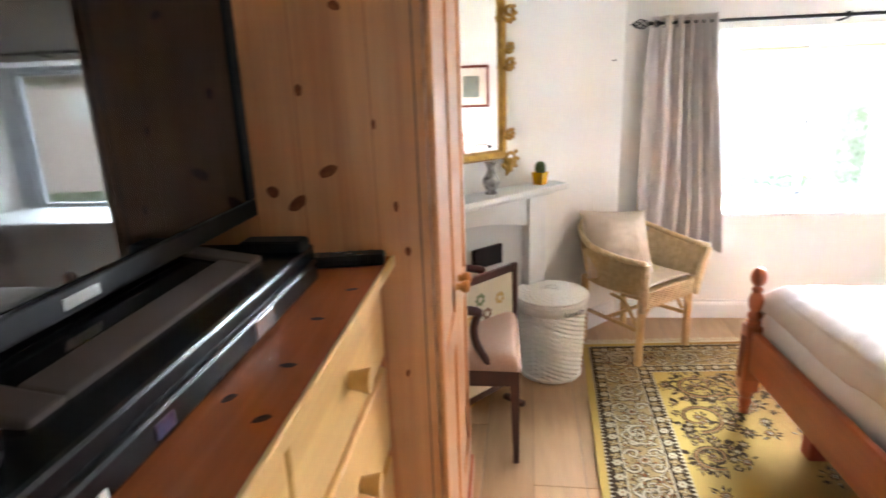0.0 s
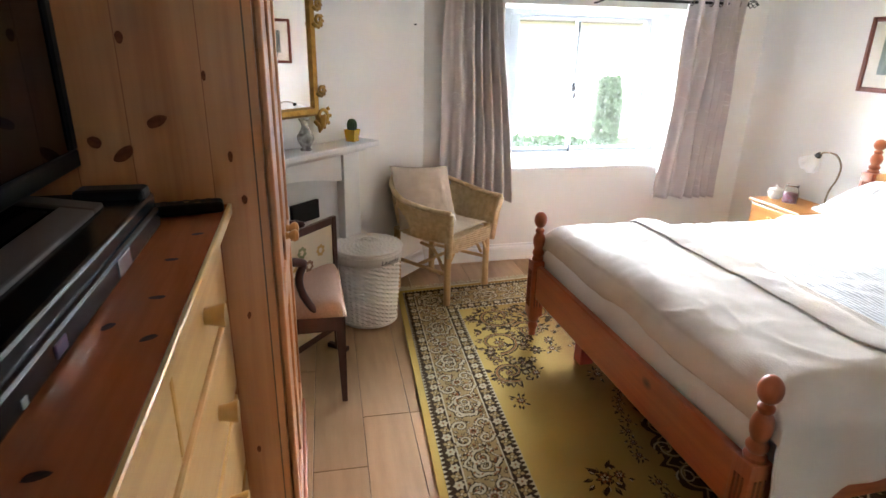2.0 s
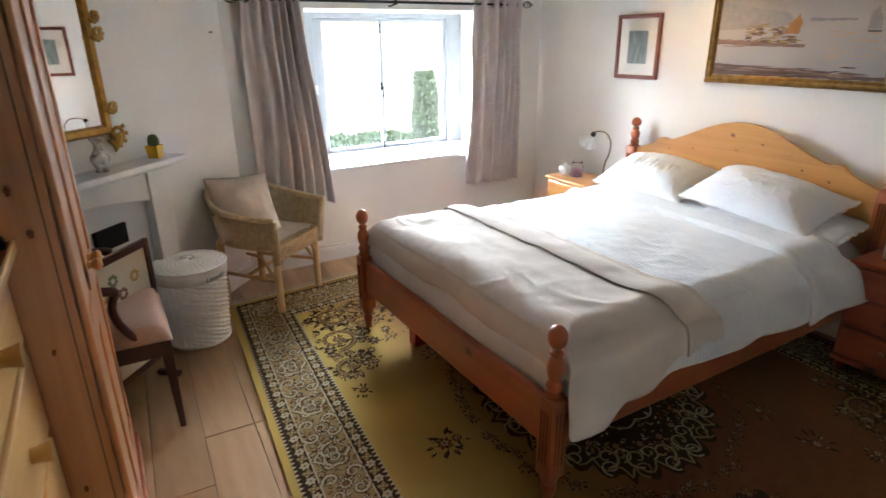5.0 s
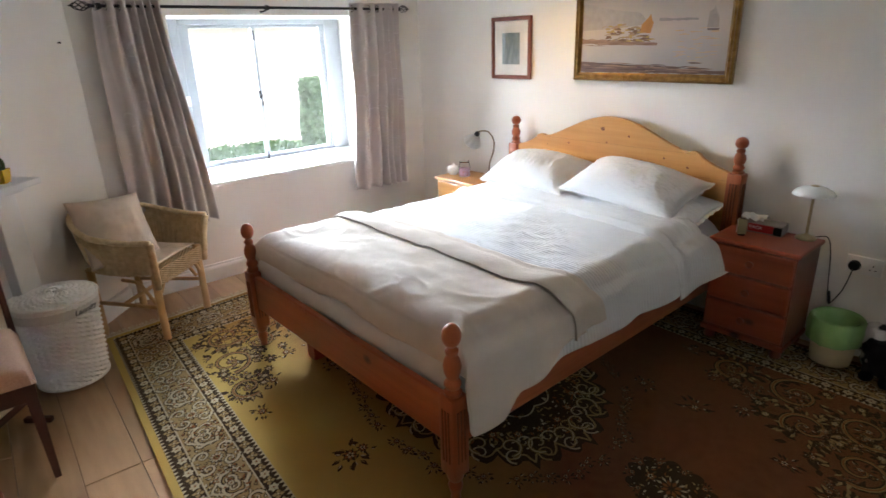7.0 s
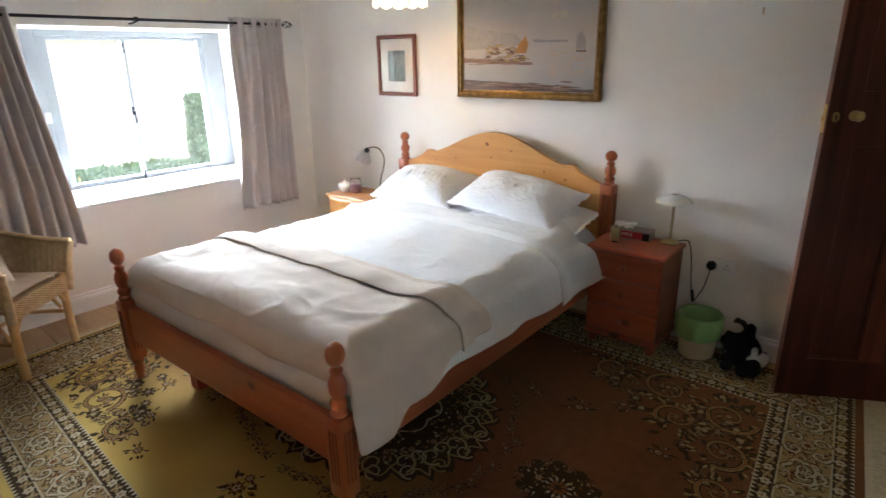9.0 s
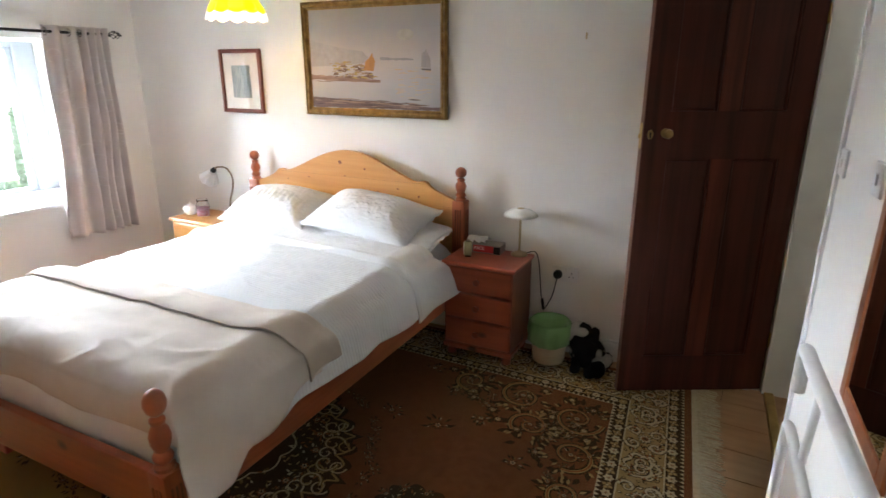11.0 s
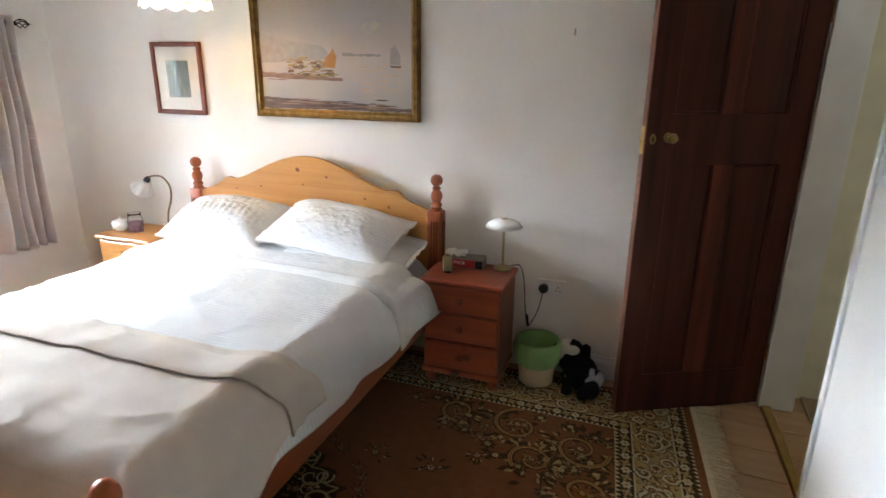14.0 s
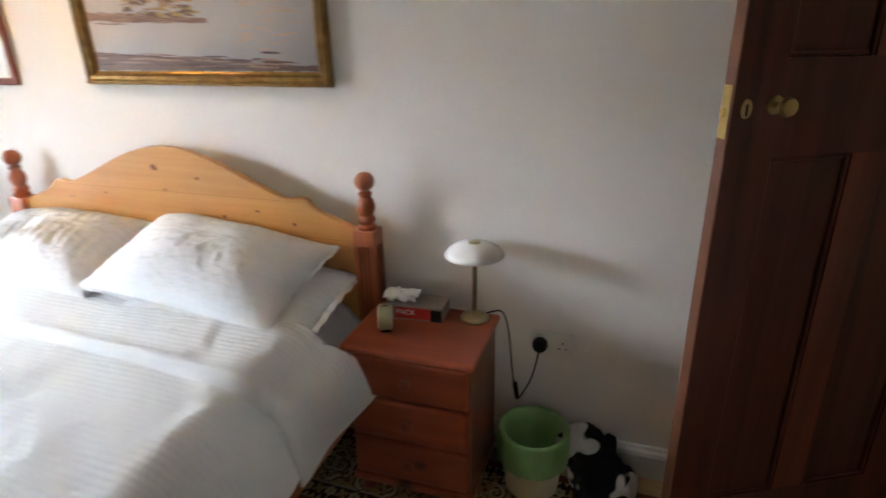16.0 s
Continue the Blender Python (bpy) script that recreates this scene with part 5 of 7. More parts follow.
WM = pose(-2.42, -0.40, 0, 0, 0, 39.7)
cushion("seat_cushion", "flat beige tufted seat pad on the wicker chair", WM @ pose(0.0, -0.01, 0.43), 0.42, 0.40, 0.055, LINEN, 2)
cushion("scatter_cushion", "square beige linen cushion leaning in the wicker chair", WM @ pose(-0.085, 0.06, 0.60, 60, 0, -22) @ pose(0, 0, 0, 0, 0, -5), 0.39, 0.39, 0.21, LINEN, 6)

# ---- bedside cabinets ----
def cabinet(name, label, mx, m):
    ob = thing(name, label, "bedside cabinet", m, group="bedside cabinets")
    w, d, h = 0.385, 0.30, 0.56
    part("top", one_box(-d - 0.022, -w / 2 - 0.016, h - 0.022, 0.0, w / 2 + 0.016, h, 0.007), mx[1], ob)
    bm = bmesh.new()
    box(bm, -d, -w / 2, 0.06, 0, -w / 2 + 0.018, h - 0.022)
    box(bm, -d, w / 2 - 0.018, 0.06, 0, w / 2, h - 0.022)
    box(bm, -0.012, -w / 2 + 0.018, 0.06, 0, w / 2 - 0.018, h - 0.022)
    box(bm, -d, -w / 2 + 0.018, 0.06, -0.012, w / 2 - 0.018, 0.09)
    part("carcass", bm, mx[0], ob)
    part("plinth", one_box(-d - 0.012, -w / 2 - 0.008, 0.055, -0.001, w / 2 + 0.008, 0.082, 0.006), mx[1], ob)
    for i in range(3):
        z0 = 0.093 + i * 0.1495
        dr = part("drawer", one_box(-d - 0.012, -w / 2 + 0.006, z0, -d + 0.2, w / 2 - 0.006, z0 + 0.1385, 0.009), mx[1], ob)
        part("knob", lathe(bmesh.new(), [(0.012, 0), (0.010, 0.008), (0.017, 0.018), (0.018, 0.024), (0.011, 0.031), (0.001, 0.033)], 16, pose(-d - 0.011, 0, z0 + 0.073, 0, -90, 0)), mx[0], dr, "turned wooden knob", 2)
    for sx in (-d + 0.025, -0.03):
        for sy in (-w / 2 + 0.03, w / 2 - 0.03):
            part("bun_foot", lathe(bmesh.new(), [(0.018, 0), (0.026, 0.012), (0.027, 0.028), (0.020, 0.045), (0.022, 0.058)], 16), mx[0], ob, "", 1, pose(sx, sy, 0))
    return ob


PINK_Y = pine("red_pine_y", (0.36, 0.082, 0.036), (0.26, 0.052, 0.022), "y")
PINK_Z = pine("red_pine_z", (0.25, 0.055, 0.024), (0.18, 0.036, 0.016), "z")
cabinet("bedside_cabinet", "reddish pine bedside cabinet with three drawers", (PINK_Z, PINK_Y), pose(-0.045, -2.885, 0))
cabinet("bedside_cabinet", "honey pine bedside cabinet beside the window wall", (HONEY_Z, HONEY_Y), pose(-0.065, -0.80, 0))

# mushroom table lamp
LAMPBRASS = mat("pale_lamp_brass", (0.46, 0.39, 0.25), 0.28, 1.0, col2=(0.36, 0.30, 0.18), scale=20)
lamp = thing("table_lamp", "brass table lamp with a white opal glass shade", "table lamp", pose(-0.095, -3.02, 0.56))
part("base", lathe(bmesh.new(), [(0.045, 0), (0.046, 0.006), (0.040, 0.013), (0.030, 0.017), (0.012, 0.022), (0.007, 0.03)], 32), LAMPBRASS, lamp, "round brass base", 1)
part("stem", lathe(bmesh.new(), [(0.0065, 0.02), (0.0065, 0.195), (0.010, 0.197), (0.010, 0.225)], 16), LAMPBRASS, lamp, smooth=2)
part("shade", lathe(bmesh.new(), [(0.008, 0.262), (0.03, 0.259), (0.058, 0.250), (0.080, 0.237), (0.092, 0.220), (0.090, 0.219), (0.058, 0.244), (0.008, 0.256)], 40, cap=False), FROST, lamp, "white opal glass shade", 1)
part("cap", lathe(bmesh.new(), [(0.02, 0.258), (0.018, 0.264), (0.004, 0.266)], 20), LAMPBRASS, lamp, smooth=1)
cable = bmesh.new()
tube(cable, curve_pts([(-0.06, -3.05, 0.567), (-0.05, -3.10, 0.572), (-0.055, -3.125, 0.50), (-0.035, -3.135, 0.35), (-0.03, -3.145, 0.27), (-0.03, -3.155, 0.235)], 8), 0.0028, 6)
tube(cable, curve_pts([(-0.03, -3.155, 0.235), (-0.03, -3.17, 0.26), (-0.028, -3.20, 0.33), (-0.03, -3.222, 0.44)], 8), 0.0028, 6)
tube(cable, [(-0.03, -3.144, 0.30), (-0.03, -3.154, 0.24)], 0.008, 8)
part("cable", cable, BLACK, lamp, "black flex with inline switch", 1, pose(-0.095, -3.02, 0.56).inverted())

# socket and plug
socket = thing("wall_socket", "white double wall socket with rounded plate", "wall socket", pose(0, -3.258, 0.458))
part("plate", one_box(-0.011, -0.073, -0.043, -0.0005, 0.073, 0.043, 0.004), WHITE, socket)
for dy in (-0.036, 0.036):
    part("rocker", one_box(-0.0135, dy + 0.012, 0.012, -0.0105, dy + 0.022, 0.030, 0.001), WHITE, socket)
for dz, dy, w, h in ((0.006, -0.036, 0.004, 0.009), (-0.014, -0.047, 0.008, 0.004), (-0.014, -0.025, 0.008, 0.004)):
    part("slot", one_box(-0.0115, dy - w / 2, dz - h / 2, -0.0108, dy + w / 2, dz + h / 2), BLACK, socket)
plug = solo("plug", lathe(bmesh.new(), [(0.024, 0.0), (0.026, 0.01), (0.022, 0.026), (0.012, 0.03), (0.002, 0.031)], 20, pose(-0.0118, -3.222, 0.455, 0, -90, 0)), BLACK, "black moulded plug in the wall socket", "plug", smooth=2)

# things on the near cabinet
clock = thing("alarm_clock", "small round green alarm clock on the cabinet", "clock", pose(-0.235, -2.775, 0.56, 0, 0, -68))
part("case", lathe(bmesh.new(), [(0.038, -0.02), (0.041, -0.014), (0.041, 0.014), (0.038, 0.02)], 28, pose(0, 0, 0.042, 0, 90, 0)), mat("olive_metal", (0.34, 0.35, 0.22), 0.35, 0.3), clock, "", 2)
part("face", lathe(bmesh.new(), [(0.034, 0), (0.034, 0.002)], 28, pose(-0.0215, 0, 0.042, 0, -90, 0)), WHITE, clock)
part("foot", one_box(-0.016, -0.025, 0.0, 0.016, 0.025, 0.008, 0.003), BLACK, clock)
part("button", one_box(-0.012, -0.012, 0.081, 0.012, 0.012, 0.090, 0.003), SILVER, clock)
carton = thing("tissue_pack", "red and black cardboard pack with white lettering", "box", pose(-0.115, -2.835, 0.56, 0, 0, 4))
part("carton", one_box(-0.05, -0.095, 0, 0.05, 0.085, 0.05, 0.002), mat("grey_card", (0.25, 0.22, 0.2), 0.5), carton)
part("red_panel", one_box(-0.0515, -0.055, 0.008, -0.0498, 0.06, 0.046), mat("red_print", (0.42, 0.015, 0.02), 0.4), carton, "red printed panel")
part("black_panel", one_box(-0.0515, -0.093, 0.004, -0.0498, -0.056, 0.044), BLACK, carton, "black printed panel")
fc = bpy.data.curves.new("pack_lettering", "FONT")
fc.body, fc.size, fc.extrude = "PACK", 0.024, 0.0004
fo = bpy.data.objects.new("lettering_tmp", fc)
scene.collection.objects.link(fo)
fm = bpy.data.meshes.new_from_object(fo.evaluated_get(bpy.context.evaluated_depsgraph_get()))
bpy.data.objects.remove(fo)
fm.materials.append(WHITE)
lt = new("lettering", fm)
lt.parent = carton
lt.matrix_basis = pose(-0.0521, 0.055, 0.022, 90, 0, -90)
tagged(lt, "white word PACK")
def crumple(u, v):
    a, b = 2 * u - 1, 2 * v - 1
    return Vector((a * 0.04 + 0.012 * nz(a * 2, b * 2, 5), b * 0.055 + 0.012 * nz(a * 2, b * 2, 9), 0.018 * (1 - a * a) + 0.014 * nz(a * 3, b * 3, 1) + 0.01))
solo("crumpled_tissue", solid(grid(crumple, 20, 20), 0.001), SHEET, "crumpled white tissue on the pack", "tissue", pose(-0.115, -2.79, 0.611), smooth=1)

# swan-neck lamp and jars on the far cabinet
sl = thing("table_lamp", "swan-neck bedside lamp with a frilled glass shade", "table lamp", pose(-0.17, -0.955, 0.56))
part("base", lathe(bmesh.new(), [(0.055, 0), (0.056, 0.008), (0.045, 0.018), (0.02, 0.026), (0.010, 0.04)], 28), IRON, sl, "dark bronze round base", 1)
bm = tube(bmesh.new(), curve_pts([(0, 0, 0.03), (0.0, -0.012, 0.12), (0.0, -0.045, 0.20), (0.0, -0.05, 0.28), (0.0, 0.0, 0.335), (0, 0.08, 0.335), (0, 0.11, 0.315)], 8), 0.0055, 10)
part("neck", bm, mat("bronze", (0.20, 0.14, 0.08), 0.35, 0.9), sl, "curved bronze neck", 1)
part("holder", lathe(bmesh.new(), [(0.012, 0), (0.018, 0.012), (0.020, 0.03)], 16, pose(0, 0.106, 0.325, -140, 0, 0)), IRON, sl, smooth=1)
bm = bmesh.new()
ring = []
for j in range(11):
    v = j / 10
    row = []
    for i in range(48):
        a = 2 * math.pi * i / 48
        r = 0.018 + 0.046 * v ** 0.7 + 0.007 * v * v * math.sin(a * 8)
        row.append(bm.verts.new(pose(0, 0.115, 0.312, -140, 0, 0) @ Vector((r * math.cos(a), r * math.sin(a), 0.01 + 0.085 * v - 0.010 * v * v * math.sin(a * 8)))))
    ring.append(row)
for a, b in zip(ring, ring[1:]):
    for i in range(48):
        bm.faces.new((a[i], a[(i + 1) % 48], b[(i + 1) % 48], b[i]))
FRIL = glass("ribbed_frosted_glass", (0.94, 0.95, 0.95), 0.35)
part("shade", solid(bm, 0.002), FRIL, sl, "frilled frosted glass shade", 1)
bowl = thing("sugar_bowl", "small white lidded china bowl on the cabinet", "bowl", pose(-0.25, -0.66, 0.56) @ Matrix.Scale(1.2, 4))
part("body", lathe(bmesh.new(), [(0.022, 0), (0.026, 0.004), (0.040, 0.025), (0.042, 0.042), (0.040, 0.044)], 28), FROST, bowl, smooth=1)
part("lid", lathe(bmesh.new(), [(0.040, 0.044), (0.034, 0.052), (0.014, 0.058), (0.006, 0.062), (0.008, 0.070), (0.002, 0.073)], 24), FROST, bowl, smooth=1)
jar = thing("candle_jar", "glass jar with a pink and lilac wax candle", "candle", pose(-0.235, -0.765, 0.56) @ Matrix.Scale(1.2, 4))
part("wax", lathe(bmesh.new(), [(0.033, 0.003), (0.034, 0.05), (0.002, 0.052)], 28), mat("pink_wax", (0.45, 0.12, 0.16), 0.5, col2=(0.55, 0.42, 0.52), scale=45), jar, "pink layered wax", 1)
part("glass", lathe(bmesh.new(), [(0.034, 0), (0.036, 0.004), (0.037, 0.06), (0.031, 0.075), (0.031, 0.092), (0.033, 0.094), (0.029, 0.094), (0.029, 0.075), (0.0345, 0.06), (0.0345, 0.005)], 32, cap=False), CLEAR, jar, "clear glass jar", 1)

# ---- waste bin and soft toy ----
wbin = thing("waste_bin", "cream plastic waste bin with a green liner", "waste bin", pose(-0.165, -3.235, 0.012))
part("bucket", lathe(bmesh.new(), [(0.082, 0), (0.085, 0.004), (0.104, 0.215), (0.107, 0.22), (0.101, 0.22), (0.083, 0.01), (0.002, 0.008)], 40), mat("cream_plastic", (0.66, 0.55, 0.36), 0.4), wbin, "cream plastic bucket", 2)
bm = bmesh.new()
ring = []
for j, (r, z, f) in enumerate(((0.104, 0.105, 0.012), (0.116, 0.12, 0.014), (0.119, 0.17, 0.012), (0.113, 0.222, 0.004), (0.105, 0.232, 0.003), (0.094, 0.222, 0.002), (0.084, 0.12, 0.003), (0.072, 0.03, 0.004))):
    ring.append([bm.verts.new((math.cos(2 * math.pi * i / 72) * (r + f * nz(math.cos(2 * math.pi * i / 72) * 4, math.sin(2 * math.pi * i / 72) * 4, j * 0.6)), math.sin(2 * math.pi * i / 72) * (r + f * nz(math.cos(2 * math.pi * i / 72) * 4, math.sin(2 * math.pi * i / 72) * 4, j * 0.6)), z + 0.012 * (nz(math.cos(2 * math.pi * i / 72) * 2, math.sin(2 * math.pi * i / 72) * 2, 3) if j < 2 else 0))) for i in range(72)])
for a, b in zip(ring, ring[1:]):
    for i in range(72):
        bm.faces.new((a[i], a[(i + 1) % 72], b[(i + 1) % 72], b[i]))
LINER = mat("green_bag", (0.17, 0.34, 0.11), 0.4, col2=(0.22, 0.40, 0.15), scale=12)
part("liner", bm, LINER, wbin, "thin green bin bag", 1)


def soft_toy():
    """A slumped plush dog: one mesh of furry lumps, black with white markings."""
    bm = bmesh.new()
    lumps = [
        # x, y, z, radii, tilt
        (-0.155, -3.445, 0.090, (0.078, 0.095, 0.092), 0),
        (-0.125, -3.390, 0.185, (0.064, 0.070, 0.060), 10),
        (-0.120, -3.460, 0.165, (0.034, 0.030, 0.066), 12),
        (-0.150, -3.335, 0.160, (0.034, 0.030, 0.062), -10),
        (-0.170, -3.392, 0.165, (0.030, 0.028, 0.022), 0),
        (-0.190, -3.402, 0.140, (0.020, 0.022, 0.030), 0),
        (-0.215, -3.395, 0.060, (0.026, 0.022, 0.060), 0),
        (-0.255, -3.480, 0.030, (0.050, 0.030, 0.024), 0),
        (-0.235, -3.515, 0.052, (0.066, 0.042, 0.042), 0),
        (-0.235, -3.400, 0.026, (0.042, 0.028, 0.022), 0),
        (-0.115, -3.530, 0.045, (0.075, 0.040, 0.036), 0),
    ]
    for x, y, z, rad, tilt in lumps:
        made = bmesh.ops.create_icosphere(bm, subdivisions=4, radius=1.0)["verts"]
        turn = pose(x, y, z, tilt, 0, 0)
        for v in made:
            k = 1 + 0.10 * nz(v.co.x * 3, v.co.y * 3, v.co.z * 3 + x * 20) + 0.07 * nz(v.co.x * 9, v.co.y * 9, v.co.z * 9 + y * 9)
            v.co = turn @ Vector((v.co.x * rad[0] * k, v.co.y * rad[1] * k, v.co.z * rad[2] * k))
            v.co.z = max(v.co.z, 0.0125)
    plush = mat("black_and_white_plush", (0.009, 0.009, 0.011), 0.95, col2=(0.46, 0.44, 0.41), scale=8.5, detail=1.0, bump=1.0, bscale=220, spec=0.1)
    spots = next(n for n in plush.node_tree.nodes if n.type == "VALTORGB").color_ramp.elements
    spots[0].position, spots[1].position = 0.575, 0.60
    toy = solo("soft_toy", bm, plush, "slumped black and white plush toy dog by the wall", "soft toy", smooth=1)
    whole = toy.modifiers.new("one_skin", "REMESH")
    whole.mode, whole.voxel_size, whole.use_smooth_shade = "VOXEL", 0.005, True
    return toy


soft_toy()

OLDBRASS = mat("old_brass", (0.30, 0.20, 0.08), 0.35, 1.0, col2=(0.2, 0.13, 0.05), scale=20)
# ---- door ----
DOOR = pose(0.0, SOUTH_Y + 0.012, 0.0, 0, 0, 118)
door = thing("door_1", "dark stained four panel wooden door standing open", "door", DOOR, kind="structure")
DW, DH, TH = 0.715, 2.03, 0.036
bm = bmesh.new()
for a in ((0.0, 0.012, 0.105, DH), (DW - 0.105, 0.012, DW, DH), (0.105, 0.012, DW - 0.105, 0.20), (0.105, 1.155, DW - 0.105, 1.36), (0.105, 1.93, DW - 0.105, DH)):
    box(bm, a[0], -TH, a[1], a[2], 0, a[3])
part("stiles_and_rails", bm, DARKDOOR, door)
for z0, z1 in ((0.20, 1.155), (1.36, 1.93)):
    part("muntin", one_box(DW / 2 - 0.045, -TH, z0, DW / 2 + 0.045, 0, z1), DOORRAIL, door, "paler worn muntin")
for x0, x1 in ((0.105, DW / 2 - 0.045), (DW / 2 + 0.045, DW - 0.105)):
    for z0, z1 in ((0.20, 1.155), (1.36, 1.93)):
        pn = part("panel", one_box(x0, -TH + 0.011, z0, x1, -0.011, z1), DARKDOOR, door)
        bm = bmesh.new()
        w = 0.012
        for a in ((x0, z0, x0 + w, z1), (x1 - w, z0, x1, z1), (x0 + w, z0, x1 - w, z0 + w), (x0 + w, z1 - w, x1 - w, z1)):
            box(bm, a[0], -0.0115, a[1], a[2], -0.003, a[3], 0.003, seg=1)
        part("moulding", bm, DARKDOOR, pn)
part("edge", one_box(DW, -TH + 0.001, 0.013, DW + 0.003, -0.001, DH - 0.001), DOOREDGE, door, "paler worn closing edge")
part("lock_plate", one_box(DW + 0.003, -TH + 0.004, 1.20, DW + 0.006, -0.006, 1.31, 0.001), BRASS, door, "brass mortice lock plate")
part("latch", one_box(DW + 0.006, -0.024, 1.245, DW + 0.014, -0.012, 1.265, 0.002), BRASS, door)
part("escutcheon", lathe(bmesh.new(), [(0.016, 0), (0.016, 0.003)], 20, pose(DW - 0.03, 0, 1.262, -90, 0, 0) @ Matrix.Diagonal((0.8, 1.25, 1, 1))), OLDBRASS, door, "oval brass keyhole plate")
part("keyhole", one_box(DW - 0.033, 0.003, 1.248, DW - 0.027, 0.0036, 1.272), BLACK, door)
part("door_handle", lathe(bmesh.new(), [(0.026, 0), (0.024, 0.006), (0.010, 0.010), (0.009, 0.028), (0.020, 0.036), (0.026, 0.048), (0.022, 0.060), (0.003, 0.064)], 24, pose(DW - 0.095, 0, 1.268, -90, 0, 0) @ Matrix.Scale(0.78, 4)), OLDBRASS, door, "round brass door knob", 2)
part("door_handle", lathe(bmesh.new(), [(0.026, 0), (0.024, 0.006), (0.010, 0.010), (0.009, 0.028), (0.020, 0.036), (0.026, 0.048), (0.022, 0.060), (0.003, 0.064)], 24, pose(DW - 0.095, -TH, 1.268, 90, 0, 0)), BRASS, door, "round brass door knob", 2)
for z in (0.28, 1.75):
    part("hinge", lathe(bmesh.new(), [(0.006, z - 0.04), (0.006, z + 0.04)], 10, pose(-0.004, -0.0, 0)), BRASS, door)

# ---- south wall: mirror, switches, walking frame ----
sm = thing("wall_mirror", "long pine framed mirror on the wall", "mirror", SOUTH)
MXL, MXR, MZ0, MZ1 = -1.335, -1.755, 0.73, 1.94
fw = 0.043
for a in ((MXR, MZ0, MXR + fw, MZ1), (MXL - fw, MZ0, MXL, MZ1)):
    part("stile", one_box(a[0], 0.001, a[1], a[2], 0.012, a[3], 0.004), MIRRORPINE, sm)
for a in ((MXR + fw, MZ0, MXL - fw, MZ0 + fw), (MXR + fw, MZ1 - fw, MXL - fw, MZ1)):
    part("rail", one_box(a[0], 0.001, a[1], a[2], 0.012, a[3], 0.004), MIRRORPINE, sm)
part("mirror_glass", one_box(MXR + fw - 0.004, 0.002, MZ0 + fw - 0.004, MXL - fw + 0.004, 0.008, MZ1 - fw + 0.004), MIRROR, sm, "silvered mirror glass")
for x, z, g in ((-0.80, 1.25, 1), (-1.235, 1.27, 1)):
    sw = thing("light_switch", "white plastic wall light switch", "light switch", SOUTH @ pose(x, 0, z), group="light switches")
    part("plate", one_box(-0.043, 0.0005, -0.043, 0.043, 0.010, 0.043, 0.004), WHITE, sw)
    part("rocker", one_box(-0.008, 0.0095, -0.014, 0.008, 0.015, 0.014, 0.002), WHITE, sw)

frame_ = thing("walking_frame", "white tubular walking frame standing against the wall", "walking frame")
TUBE = mat("white_coated_tube", (0.78, 0.78, 0.76), 0.35)
part("hand_rail", tube(bmesh.new(), curve_pts([(-1.512, -4.203, 0.80), (-1.516, -4.203, 0.86), (-1.535, -4.2, 0.91), (-1.58, -4.199, 0.928), (-1.7, -4.205, 0.93), (-2.1, -4.235, 0.93), (-2.36, -4.25, 0.93), (-2.42, -4.252, 0.90), (-2.44, -4.252, 0.80), (-2.44, -4.252, 0.02)], 8), 0.0165, 14), TUBE, frame_, "bent white hand rail", 1)
part("lower_rail", tube(bmesh.new(), curve_pts([(-1.590, -4.185, 0.01), (-1.590, -4.185, 0.60), (-1.597, -4.185, 0.73), (-1.63, -4.184, 0.768), (-1.72, -4.19, 0.765), (-2.1, -4.225, 0.70), (-2.36, -4.25, 0.64), (-2.43, -4.252, 0.62)], 8), 0.0115, 12), TUBE, frame_, "thin white lower rail", 1)
part("cross_brace", tube(bmesh.new(), [(-1.590, -4.186, 0.25), (-2.44, -4.252, 0.25)], 0.0105, 10), TUBE, frame_, "", 1)
part("strut", tube(bmesh.new(), [(-1.75, -4.20, 0.762), (-1.75, -4.208, 0.93)], 0.009, 10), TUBE, frame_, "", 1)
for x, y in ((-1.590, -4.185), (-2.44, -4.252)):
    part("rubber_foot", lathe(bmesh.new(), [(0.022, 0), (0.021, 0.03), (0.017, 0.035)], 16, pose(x, y, 0)), GREYPL, frame_, "", 2)

# ---- pictures ----
pic = thing("framed_print", "small framed landscape print with a cream mount", "picture", pose(-0.002, -1.020, 1.4535, 0, 0, 0))
w2, h2, f = 0.18, 0.2025, 0.026
for a in ((-w2, -h2, -w2 + f, h2), (w2 - f, -h2, w2, h2), (-w2 + f, -h2, w2 - f, -h2 + f), (-w2 + f, h2 - f, w2 - f, h2)):
    part("frame_side", one_box(-0.022, a[0], a[1], 0, a[2], a[3], 0.005), FRAMEWOOD, pic)
part("mount", one_box(-0.010, -w2 + f, -h2 + f, -0.004, w2 - f, h2 - f), mat("cream_mount", (0.80, 0.78, 0.72), 0.8), pic, "cream card mount")
part("print", one_box(-0.0115, -0.078, -0.105, -0.009, 0.082, 0.10), mat("green_print", (0.10, 0.14, 0.15), 0.5, col2=(0.26, 0.32, 0.30), scale=14, stretch=(1, 3, 1)), pic, "dark green landscape print")
gl = part("glass", one_box(-0.0145, -w2 + f - 0.002, -h2 + f - 0.002, -0.013, w2 - f + 0.002, h2 - f + 0.002), PANE, pic)
gl.visible_shadow = False

